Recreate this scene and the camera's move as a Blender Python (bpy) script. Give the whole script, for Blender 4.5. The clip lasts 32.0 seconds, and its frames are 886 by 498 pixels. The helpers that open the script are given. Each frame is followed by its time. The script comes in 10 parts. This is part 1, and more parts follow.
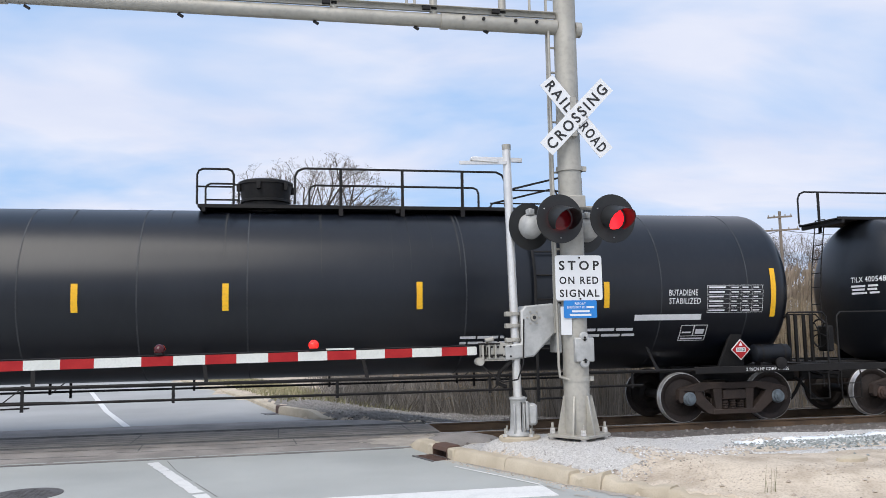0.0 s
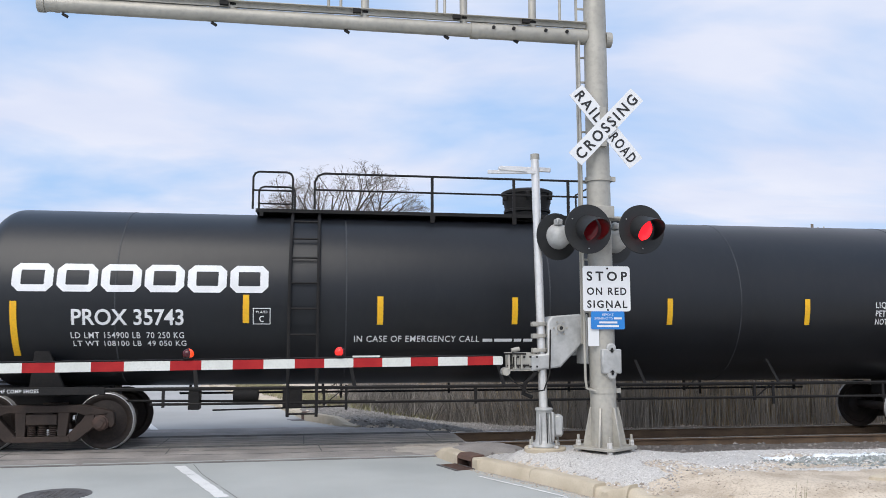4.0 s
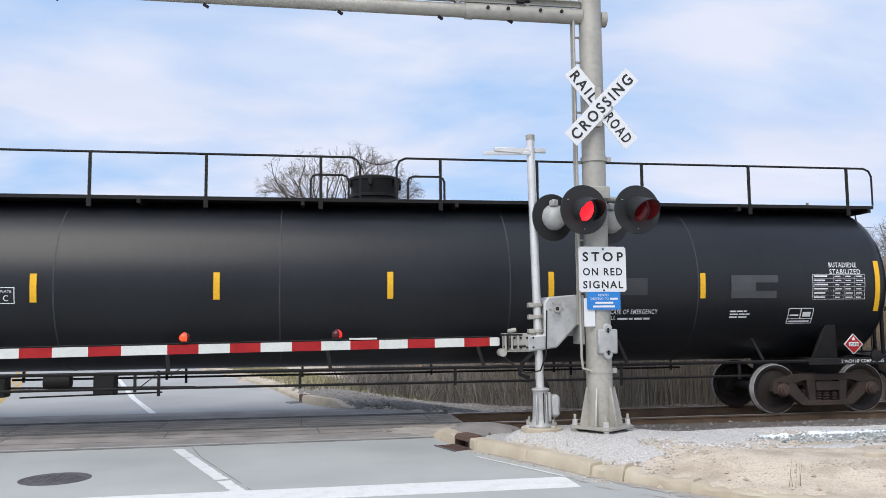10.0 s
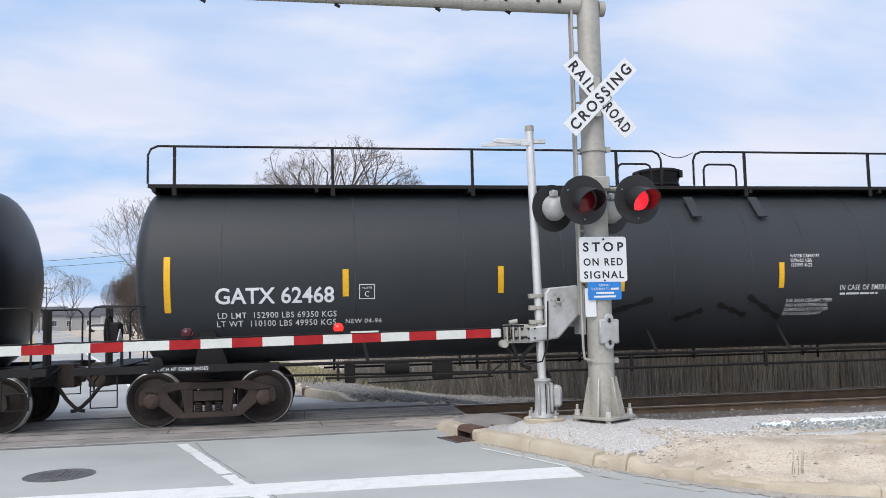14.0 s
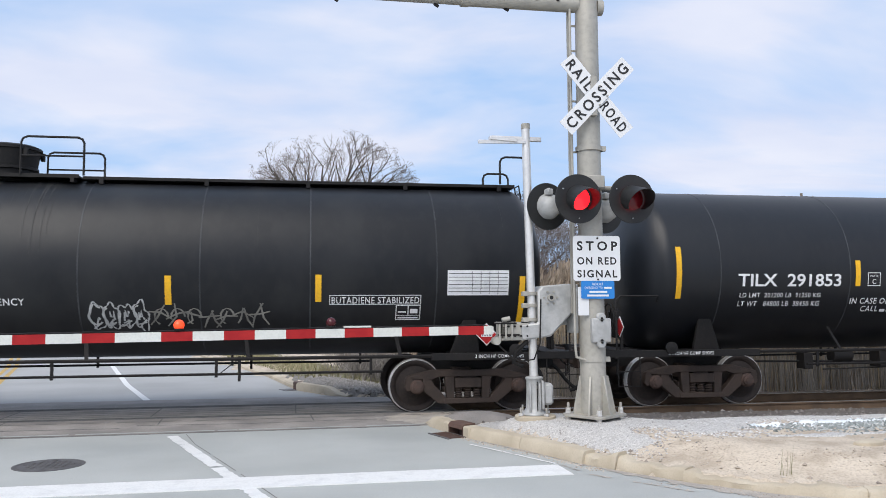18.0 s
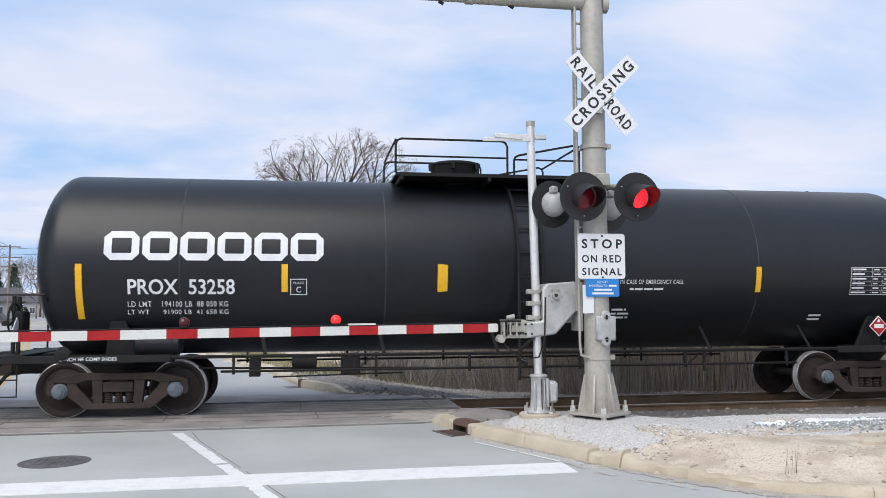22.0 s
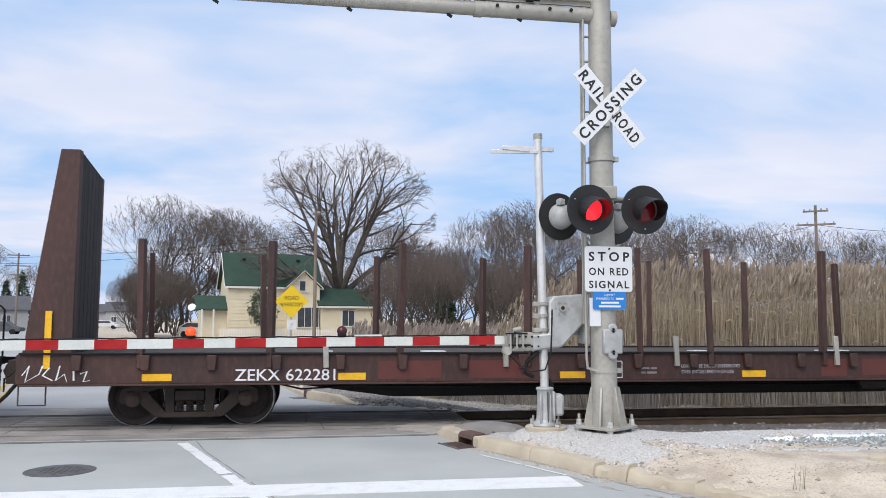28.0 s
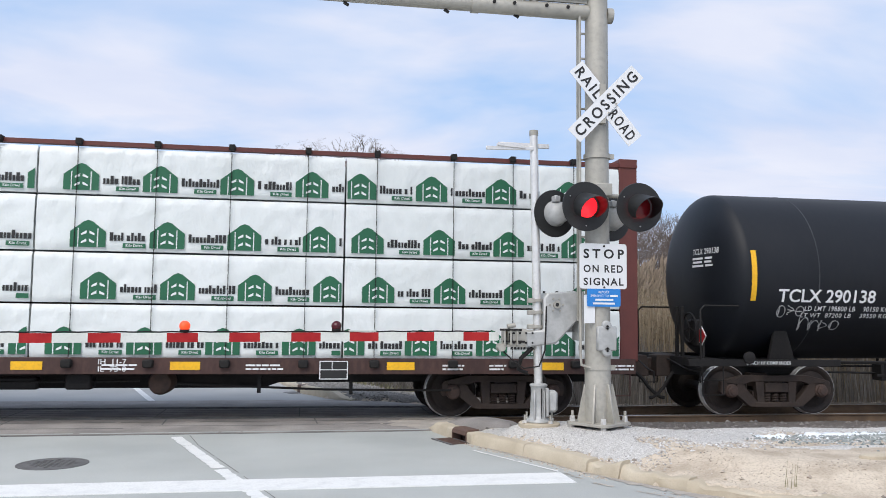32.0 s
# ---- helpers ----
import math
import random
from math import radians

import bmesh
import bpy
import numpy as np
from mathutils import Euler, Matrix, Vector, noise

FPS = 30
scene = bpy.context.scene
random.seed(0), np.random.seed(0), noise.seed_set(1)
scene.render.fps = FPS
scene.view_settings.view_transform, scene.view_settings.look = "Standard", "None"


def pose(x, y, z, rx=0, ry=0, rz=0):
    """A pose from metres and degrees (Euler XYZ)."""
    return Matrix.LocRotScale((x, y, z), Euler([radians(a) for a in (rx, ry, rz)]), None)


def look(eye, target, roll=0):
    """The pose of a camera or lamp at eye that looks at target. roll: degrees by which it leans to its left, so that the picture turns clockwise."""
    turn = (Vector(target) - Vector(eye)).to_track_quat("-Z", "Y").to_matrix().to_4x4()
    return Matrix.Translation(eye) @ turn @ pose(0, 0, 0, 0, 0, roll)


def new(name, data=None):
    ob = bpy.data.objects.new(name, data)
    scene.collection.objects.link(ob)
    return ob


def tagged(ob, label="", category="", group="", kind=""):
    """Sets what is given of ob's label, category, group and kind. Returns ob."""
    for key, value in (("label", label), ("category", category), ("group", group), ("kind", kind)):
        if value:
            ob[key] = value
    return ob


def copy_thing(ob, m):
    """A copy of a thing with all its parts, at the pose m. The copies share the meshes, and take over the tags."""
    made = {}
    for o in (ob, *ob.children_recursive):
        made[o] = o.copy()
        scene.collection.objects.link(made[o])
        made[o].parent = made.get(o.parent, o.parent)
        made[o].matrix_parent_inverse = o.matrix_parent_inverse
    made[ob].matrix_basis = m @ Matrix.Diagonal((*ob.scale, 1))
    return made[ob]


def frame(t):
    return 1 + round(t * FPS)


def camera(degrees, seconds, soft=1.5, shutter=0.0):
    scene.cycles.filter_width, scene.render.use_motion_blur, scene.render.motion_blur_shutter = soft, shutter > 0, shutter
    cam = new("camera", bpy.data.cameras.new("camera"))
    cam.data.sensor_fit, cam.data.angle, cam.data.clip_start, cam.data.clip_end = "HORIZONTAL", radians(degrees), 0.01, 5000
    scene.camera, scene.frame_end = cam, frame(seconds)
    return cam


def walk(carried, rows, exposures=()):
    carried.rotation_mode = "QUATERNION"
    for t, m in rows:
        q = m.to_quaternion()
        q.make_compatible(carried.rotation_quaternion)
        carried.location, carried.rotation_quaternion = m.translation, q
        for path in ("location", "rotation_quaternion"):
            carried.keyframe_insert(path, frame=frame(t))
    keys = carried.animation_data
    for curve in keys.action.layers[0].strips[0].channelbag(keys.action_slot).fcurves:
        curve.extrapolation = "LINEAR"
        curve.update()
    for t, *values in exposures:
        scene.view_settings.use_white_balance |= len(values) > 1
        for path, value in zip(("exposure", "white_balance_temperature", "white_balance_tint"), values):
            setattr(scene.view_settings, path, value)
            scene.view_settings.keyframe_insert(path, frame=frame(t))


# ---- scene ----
# ---- camera ----
EYE_Z = 1.77
cam = camera(57.7, 32.0, 0.5, 0.05)
# seconds, turn to the right of +Y, tilt up, lean: degrees
TURNS = [
    (0, 10.78, 5.82, -0.99), (0.5, 10.33, 5.93, -0.97), (1, 10.05, 5.96, -0.91), (1.5, 9.88, 5.98, -0.65), (2, 9.67, 6.1, -0.48),
    (2.5, 9.38, 6.27, -0.22), (3, 9.02, 6.45, 0.05), (3.5, 8.78, 6.55, 0.1), (5.5, 9.34, 5.56, -0.56), (6, 9.34, 5.19, -0.51),
    (6.5, 9.28, 4.82, -0.44), (7, 9.19, 4.53, -0.37), (7.5, 9.1, 4.36, -0.39), (8, 9.05, 4.38, -0.5), (8.5, 8.98, 4.53, -0.49),
    (9, 8.98, 4.76, -0.53), (9.5, 9.0, 5.0, -0.58), (10, 9.12, 5.17, -0.55), (10.5, 9.3, 5.3, -0.53), (11, 9.54, 5.34, -0.54),
    (11.5, 9.72, 5.33, -0.66), (12, 9.73, 5.21, -0.95), (12.5, 9.5, 5.03, -1.29), (13, 9.17, 4.84, -1.46), (13.5, 8.99, 4.69, -1.46),
    (14, 9.08, 4.61, -1.27), (14.5, 9.31, 4.54, -1.0), (16.5, 9.62, 4.36, -0.55), (17, 9.57, 4.28, -0.48), (17.5, 9.54, 4.27, -0.41),
    (18, 9.5, 4.34, -0.3), (18.5, 9.44, 4.46, -0.24), (19, 9.39, 4.53, -0.2), (19.5, 9.35, 4.53, -0.19), (20, 9.33, 4.46, -0.19),
    (20.5, 9.3, 4.35, -0.13), (21, 9.25, 4.28, -0.13), (21.5, 9.22, 4.23, -0.19), (22, 9.17, 4.18, -0.23), (22.5, 9.16, 4.13, -0.35),
    (23, 9.15, 4.04, -0.47), (23.5, 9.12, 3.91, -0.48), (24, 8.97, 3.86, -0.44), (24.5, 8.77, 3.96, -0.34), (25, 8.61, 4.24, -0.2),
    (25.5, 8.5, 4.6, -0.07), (27.5, 8.61, 5.06, 0.26), (28, 8.68, 5.01, 0.23), (28.5, 8.8, 4.98, 0.44), (29, 9.02, 4.95, 0.58),
    (29.5, 9.27, 4.89, 0.69), (30, 9.45, 4.87, 0.69), (30.5, 9.45, 4.86, 0.67), (31, 9.32, 4.85, 0.64), (31.5, 9.15, 4.85, 0.69),
    (32, 9.04, 4.72, 0.66),
]
walk(cam, [(t, pose(0, 0, EYE_Z, 0, 0, -turn) @ pose(0, 0, 0, 90 + tilt) @ pose(0, 0, 0, 0, 0, lean)) for t, turn, tilt, lean in TURNS])

# ---- world and light ----
SUN_AZ, SUN_EL = radians(215), radians(48)
world = bpy.data.worlds.new("sky")
scene.world = world
world.use_nodes = True
scene.view_settings.exposure = 0.0


def build_sky():
    nt = world.node_tree
    nt.nodes.clear()
    N, Lk = nt.nodes.new, nt.links.new
    out, bg = N("ShaderNodeOutputWorld"), N("ShaderNodeBackground")
    sky = N("ShaderNodeTexSky")
    sky.sky_type = "NISHITA"
    sky.sun_disc = False
    sky.sun_elevation, sky.sun_rotation = SUN_EL, SUN_AZ
    sky.dust_density, sky.ozone_density = 2.0, 1.6
    co = N("ShaderNodeTexCoord")
    sep = N("ShaderNodeSeparateXYZ")
    Lk(co.outputs["Generated"], sep.inputs[0])
    # the cloud deck: the direction is divided by its height, so that bands close up towards the horizon
    add = N("ShaderNodeMath")
    add.operation, add.inputs[1].default_value = "ADD", 0.16
    Lk(sep.outputs["Z"], add.inputs[0])
    mx = N("ShaderNodeMath")
    mx.operation, mx.inputs[1].default_value = "MAXIMUM", 0.05
    Lk(add.outputs[0], mx.inputs[0])
    div = N("ShaderNodeVectorMath")
    div.operation = "DIVIDE"
    comb = N("ShaderNodeCombineXYZ")
    for s in "XYZ":
        Lk(mx.outputs[0], comb.inputs[s])
    Lk(co.outputs["Generated"], div.inputs[0])
    Lk(comb.outputs[0], div.inputs[1])
    mp = N("ShaderNodeMapping")
    mp.inputs["Scale"].default_value = (0.55, 0.85, 0.3)
    mp.inputs["Location"].default_value = (0.35, 0.9, 0.0)
    Lk(div.outputs[0], mp.inputs[0])
    n1 = N("ShaderNodeTexNoise")
    n1.inputs["Scale"].default_value, n1.inputs["Detail"].default_value, n1.inputs["Roughness"].default_value = 1.7, 5, 0.5
    n1.inputs["Distortion"].default_value = 0.35
    Lk(mp.outputs[0], n1.inputs["Vector"])
    ramp = N("ShaderNodeValToRGB")
    ramp.color_ramp.elements[0].position, ramp.color_ramp.elements[1].position = 0.36, 0.60
    Lk(n1.outputs[0], ramp.inputs[0])
    n2 = N("ShaderNodeTexNoise")
    n2.inputs["Scale"].default_value, n2.inputs["Detail"].default_value = 3.2, 5
    Lk(mp.outputs[0], n2.inputs["Vector"])
    cl = N("ShaderNodeMix")
    cl.data_type = "RGBA"
    cl.inputs[6].default_value = (4.1, 4.65, 6.15, 1)
    cl.inputs[7].default_value = (6.1, 6.2, 6.8, 1)
    Lk(n2.outputs[0], cl.inputs[0])
    thin = N("ShaderNodeMix")
    thin.data_type = "RGBA"
    thin.inputs[0].default_value = 0.8
    thin.inputs[7].default_value = (2.75, 4.3, 6.8, 1)
    Lk(sky.outputs[0], thin.inputs[6])
    mix = N("ShaderNodeMix")
    mix.data_type = "RGBA"
    Lk(ramp.outputs[0], mix.inputs[0])
    Lk(thin.outputs[2], mix.inputs[6])
    Lk(cl.outputs[2], mix.inputs[7])
    Lk(mix.outputs[2], bg.inputs[0])
    bg.inputs[1].default_value = 0.15
    Lk(bg.outputs[0], out.inputs[0])


build_sky()
sun = new("sun", bpy.data.lights.new("sun", "SUN"))
sun.data.energy, sun.data.angle, sun.data.color = 2.5, radians(50), (1.0, 0.94, 0.86)
sun.matrix_world = look((0, 0, 60), (0 - math.sin(SUN_AZ) * 60, 0 - math.cos(SUN_AZ) * 60, 60 - math.tan(SUN_EL) * 60))


# ---- materials ----
def mat(name, c1, c2=None, rough=0.6, metal=0.0, scale=3.0, fine=40.0, bump=0.0, lo=0.35, hi=0.65, c3=None, fine_mix=0.35, stretch=(1, 1, 1), emit=0.0, spec=None, rough2=None, per_piece=0.0):
    m = bpy.data.materials.new(name)
    m.use_nodes = True
    nt = m.node_tree
    N, Lk = nt.nodes.new, nt.links.new
    b = nt.nodes["Principled BSDF"]
    c2 = c2 or tuple(v * 0.8 for v in c1)
    c3 = c3 or tuple(v * 0.7 for v in c1)
    co, mp = N("ShaderNodeTexCoord"), N("ShaderNodeMapping")
    mp.inputs["Scale"].default_value = stretch
    Lk(co.outputs["Object"], mp.inputs[0])
    n1, n2 = N("ShaderNodeTexNoise"), N("ShaderNodeTexNoise")
    for n, s, d in ((n1, scale, 5), (n2, fine, 3)):
        n.inputs["Scale"].default_value, n.inputs["Detail"].default_value = s, d
        Lk(mp.outputs[0], n.inputs["Vector"])
    r1, r2 = N("ShaderNodeValToRGB"), N("ShaderNodeValToRGB")
    r1.color_ramp.elements[0].position, r1.color_ramp.elements[1].position = lo, hi
    r1.color_ramp.elements[0].color, r1.color_ramp.elements[1].color = (*c1, 1), (*c2, 1)
    Lk(n1.outputs[0], r1.inputs[0])
    r2.color_ramp.elements[0].position, r2.color_ramp.elements[1].position = 0.45, 0.72
    r2.color_ramp.elements[0].color, r2.color_ramp.elements[1].color = (0, 0, 0, 1), (fine_mix, fine_mix, fine_mix, 1)
    Lk(n2.outputs[0], r2.inputs[0])
    mx = N("ShaderNodeMix")
    mx.data_type = "RGBA"
    Lk(r2.outputs[0], mx.inputs[0])
    Lk(r1.outputs[0], mx.inputs[6])
    mx.inputs[7].default_value = (*c3, 1)
    last = mx.outputs[2]
    if per_piece:
        oi, hs, ma = N("ShaderNodeObjectInfo"), N("ShaderNodeHueSaturation"), N("ShaderNodeMath")
        ma.operation, ma.inputs[1].default_value, ma.inputs[2].default_value = "MULTIPLY_ADD", per_piece, 1 - per_piece / 2
        Lk(oi.outputs["Random"], ma.inputs[0])
        Lk(ma.outputs[0], hs.inputs["Value"])
        Lk(last, hs.inputs["Color"])
        last = hs.outputs[0]
    Lk(last, b.inputs["Base Color"])
    b.inputs["Metallic"].default_value = metal
    if rough2 is None:
        b.inputs["Roughness"].default_value = rough
    else:
        mr = N("ShaderNodeMapRange")
        mr.inputs["To Min"].default_value, mr.inputs["To Max"].default_value = rough, rough2
        Lk(n1.outputs[0], mr.inputs[0])
        Lk(mr.outputs[0], b.inputs["Roughness"])
    if spec is not None:
        b.inputs["Specular IOR Level"].default_value = spec
    if bump:
        bp = N("ShaderNodeBump")
        bp.inputs["Strength"].default_value, bp.inputs["Distance"].default_value = bump, 0.02
        Lk(n2.outputs[0], bp.inputs["Height"])
        Lk(bp.outputs[0], b.inputs["Normal"])
    if emit:
        b.inputs["Emission Color"].default_value, b.inputs["Emission Strength"].default_value = (*c1, 1), emit
    return m


M_CONCRETE = mat("road_concrete", (0.455, 0.468, 0.445), (0.375, 0.388, 0.37), 0.85, scale=0.5, fine=55, bump=0.12, c3=(0.33, 0.33, 0.33), fine_mix=0.4)
M_ASPHALT = mat("crossing_asphalt", (0.37, 0.34, 0.315), (0.235, 0.217, 0.203), 0.9, scale=1.4, fine=60, bump=0.3, c3=(0.14, 0.135, 0.13), fine_mix=0.5)
M_FAR_ROAD = mat("far_road", (0.42, 0.42, 0.41), (0.35, 0.35, 0.34), 0.85, scale=0.4, fine=30, bump=0.08)
M_CURB = mat("curb_concrete", (0.56, 0.49, 0.38), (0.44, 0.375, 0.28), 0.9, scale=2.5, fine=50, bump=0.25, c3=(0.36, 0.31, 0.235), fine_mix=0.3)
M_DIRT = mat("dirt", (0.62, 0.535, 0.43), (0.45, 0.375, 0.29), 0.95, scale=2.6, fine=38, bump=0.55, lo=0.42, hi=0.62, c3=(0.32, 0.26, 0.20), fine_mix=0.55)
M_GRAVELBED = mat("fine_pale_gravel", (0.72, 0.70, 0.67), (0.54, 0.52, 0.495), 0.95, scale=28, fine=70, bump=0.9, c3=(0.24, 0.23, 0.215), fine_mix=0.75)
M_SNOWBED = mat("old_snow", (0.86, 0.88, 0.9), (0.76, 0.8, 0.84), 0.6, scale=6, fine=40, bump=0.4, c3=(0.6, 0.62, 0.64))
M_DARKBED = mat("dark_gravel_bed", (0.17, 0.15, 0.132), (0.115, 0.10, 0.088), 0.95, scale=18, fine=60, bump=0.9, c3=(0.06, 0.053, 0.047), fine_mix=0.7)
M_BANKBED = mat("grey_gravel_bank", (0.31, 0.285, 0.262), (0.21, 0.193, 0.175), 0.95, scale=14, fine=50, bump=0.9, c3=(0.13, 0.12, 0.11), fine_mix=0.7)
M_DUSTFILM = mat("pale_road_dust", (0.50, 0.455, 0.40), (0.38, 0.345, 0.305), 0.95, scale=3, fine=40, bump=0.2, c3=(0.28, 0.255, 0.23), fine_mix=0.5)
M_LINE = mat("white_line_paint", (0.78, 0.78, 0.76), (0.62, 0.62, 0.61), 0.7, scale=5, fine=45, lo=0.5, hi=0.85, bump=0.1, c3=(0.56, 0.56, 0.55), fine_mix=0.4)
M_YLINE = mat("yellow_line_paint", (0.6, 0.38, 0.08), (0.45, 0.3, 0.1), 0.7, scale=5, fine=45)
M_RAIL_TOP = mat("worn_rail_head", (0.62, 0.61, 0.6), (0.5, 0.48, 0.46), 0.3, 0.7, scale=2)
M_IRON = mat("worn_iron_cover", (0.17, 0.165, 0.165), (0.12, 0.115, 0.115), 0.6, 0.4, scale=6, fine=40, bump=0.2)
M_JOINT = mat("dark_joint_and_gap_shade", (0.10, 0.10, 0.10), (0.16, 0.16, 0.155), 0.9, scale=6, fine=40)
M_FAINTJOINT = mat("dusty_joint", (0.22, 0.215, 0.20), (0.16, 0.155, 0.15), 0.9, scale=5, fine=40)
M_RUSTPLATE = mat("rusty_inlet_iron", (0.13, 0.075, 0.055), (0.09, 0.055, 0.045), 0.8, scale=6, fine=40, bump=0.2)
M_RUST = mat("rail_rust", (0.16, 0.105, 0.065), (0.10, 0.068, 0.045), 0.85, scale=3, fine=50, bump=0.3)
M_TIE = mat("creosoted_tie", (0.08, 0.065, 0.05), (0.05, 0.04, 0.035), 0.9, scale=4, fine=30, bump=0.4, stretch=(1, 0.2, 1))
M_GALV = mat("galvanised_steel", (0.46, 0.44, 0.39), (0.37, 0.355, 0.315), 0.48, 0.3, scale=2.2, fine=18, bump=0.03, c3=(0.26, 0.25, 0.23), rough2=0.62)
M_ALU = mat("bright_aluminium", (0.84, 0.82, 0.79), (0.74, 0.72, 0.69), 0.34, 0.6, scale=5, fine=30)
M_SIGNALBLACK = mat("matt_black_signal_paint", (0.013, 0.014, 0.015), (0.02, 0.02, 0.02), 0.55, scale=4)
M_GREYBOX = mat("grey_signal_casting", (0.47, 0.475, 0.47), (0.36, 0.365, 0.36), 0.5, 0.15, scale=7, fine=40, lo=0.4, hi=0.62, c3=(0.36, 0.36, 0.345), fine_mix=0.35)
M_WHITE = mat("white_sign_sheet", (0.78, 0.79, 0.80), (0.74, 0.75, 0.76), 0.45, scale=2, fine=15, c3=(0.68, 0.68, 0.68), fine_mix=0.15)
M_BLACKPAINT = mat("black_lettering", (0.015, 0.015, 0.015), (0.02, 0.02, 0.02), 0.5)
M_BLUE = mat("blue_sign_sheet", (0.02, 0.22, 0.62), (0.02, 0.2, 0.58), 0.4)
M_RED_TAPE = mat("red_gate_tape", (0.44, 0.026, 0.026), (0.35, 0.016, 0.02), 0.6, spec=0.2, scale=6, fine=40, c3=(0.3, 0.02, 0.02))
M_WHITE_TAPE = mat("white_gate_tape", (0.72, 0.73, 0.68), (0.64, 0.65, 0.6), 0.45, scale=4, fine=40, c3=(0.5, 0.5, 0.48))
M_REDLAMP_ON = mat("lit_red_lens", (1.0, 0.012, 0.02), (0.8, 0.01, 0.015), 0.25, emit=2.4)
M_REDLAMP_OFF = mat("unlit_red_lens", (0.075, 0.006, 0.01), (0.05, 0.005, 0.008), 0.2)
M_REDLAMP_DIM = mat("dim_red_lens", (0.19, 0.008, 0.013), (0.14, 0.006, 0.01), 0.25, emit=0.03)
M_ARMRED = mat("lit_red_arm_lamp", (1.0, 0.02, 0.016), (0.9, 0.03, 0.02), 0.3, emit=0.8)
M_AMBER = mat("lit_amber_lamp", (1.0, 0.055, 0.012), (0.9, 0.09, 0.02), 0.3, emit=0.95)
M_CARBLACK = mat("black_tank_paint", (0.005, 0.0063, 0.009), (0.0088, 0.0108, 0.0145), 0.30, scale=0.55, fine=9, spec=0.46, c3=(0.016, 0.0165, 0.018), fine_mix=0.3, rough2=0.46, stretch=(1, 1, 0.35))
M_CARGLOSS = mat("glossy_black_tank_paint", (0.005, 0.0068, 0.011), (0.008, 0.0105, 0.016), 0.24, scale=0.6, fine=9, spec=0.48, c3=(0.014, 0.016, 0.02), fine_mix=0.3, rough2=0.40, stretch=(1, 1, 0.35))
M_CARWORN = mat("chalky_black_tank_paint", (0.0065, 0.0078, 0.0105), (0.024, 0.025, 0.0265), 0.34, scale=0.8, fine=6, lo=0.5, hi=0.78, spec=0.4, c3=(0.02, 0.021, 0.022), fine_mix=0.4, rough2=0.56, stretch=(1, 1, 0.6))
M_PLANK = mat("stained_bulkhead_plank", (0.032, 0.028, 0.026), (0.012, 0.011, 0.011), 0.9, scale=2.5, fine=25, bump=0.3, stretch=(1, 1, 0.3))
M_CARDULL = mat("dull_black_tank_paint", (0.006, 0.0075, 0.011), (0.0095, 0.0115, 0.016), 0.42, scale=0.6, fine=9, spec=0.3, c3=(0.014, 0.0155, 0.018), fine_mix=0.3, rough2=0.56, stretch=(1, 1, 0.35))
M_CARGREY = mat("dark_grey_tank_paint", (0.029, 0.033, 0.037), (0.037, 0.041, 0.046), 0.5, scale=0.55, fine=9, spec=0.34, c3=(0.04, 0.04, 0.043), fine_mix=0.3, rough2=0.58, stretch=(1, 1, 0.35))
M_DUST = mat("dried_dust_run", (0.04, 0.041, 0.042), (0.014, 0.015, 0.017), 0.6, scale=1.5, fine=20, stretch=(1, 1, 0.3))
M_SEAM = mat("dusty_weld_seam", (0.05, 0.054, 0.06), (0.018, 0.02, 0.025), 0.55, scale=2, fine=20)
M_UNDER = mat("black_underframe", (0.009, 0.009, 0.0095), (0.016, 0.0145, 0.014), 0.65, scale=2, fine=25, bump=0.15, spec=0.3, c3=(0.026, 0.022, 0.02))
M_TRUCK = mat("grimy_cast_steel", (0.054, 0.036, 0.028), (0.028, 0.020, 0.0165), 0.75, scale=3, fine=30, bump=0.25, c3=(0.065, 0.045, 0.034))
M_WHEEL = mat("wheel_steel", (0.016, 0.012, 0.0108), (0.026, 0.018, 0.015), 0.7, 0.1, scale=4, fine=25, c3=(0.06, 0.04, 0.03))
M_TREAD = mat("polished_tread", (0.72, 0.71, 0.70), (0.5, 0.49, 0.48), 0.36, 0.5, scale=5)
M_BEARING = mat("rusty_bearing_cap", (0.085, 0.05, 0.038), (0.05, 0.034, 0.028), 0.7, scale=8, fine=40, bump=0.2)
M_BEARING_PALE = mat("pale_blue_bearing_cap", (0.17, 0.21, 0.24), (0.10, 0.12, 0.135), 0.6, scale=8, fine=40, bump=0.2)
M_STRIPE = mat("yellow_reflector", (0.95, 0.53, 0.012), (0.88, 0.47, 0.012), 0.45, scale=3, fine=30, c3=(0.5, 0.28, 0.04))
M_LETTER = mat("white_stencil_paint", (0.86, 0.87, 0.88), (0.76, 0.77, 0.78), 0.5, scale=5, fine=60, c3=(0.6, 0.6, 0.6))
M_HOPPER = mat("pale_grey_hopper_paint", (0.555, 0.61, 0.60), (0.50, 0.555, 0.545), 0.5, scale=0.5, fine=8, c3=(0.38, 0.41, 0.40), fine_mix=0.25, stretch=(1, 1, 0.25))
M_BROWN = mat("brown_freight_paint", (0.066, 0.029, 0.024), (0.045, 0.022, 0.019), 0.65, scale=1.2, fine=16, bump=0.08, c3=(0.12, 0.06, 0.045), stretch=(1, 1, 0.4))
M_BROWN_RED = mat("fresh_brown_patch", (0.135, 0.035, 0.028), (0.11, 0.03, 0.025), 0.6, scale=3)
M_OLIVE = mat("dirty_hopper_chute", (0.115, 0.095, 0.065), (0.085, 0.072, 0.052), 0.75, scale=1.5, fine=14, bump=0.1)
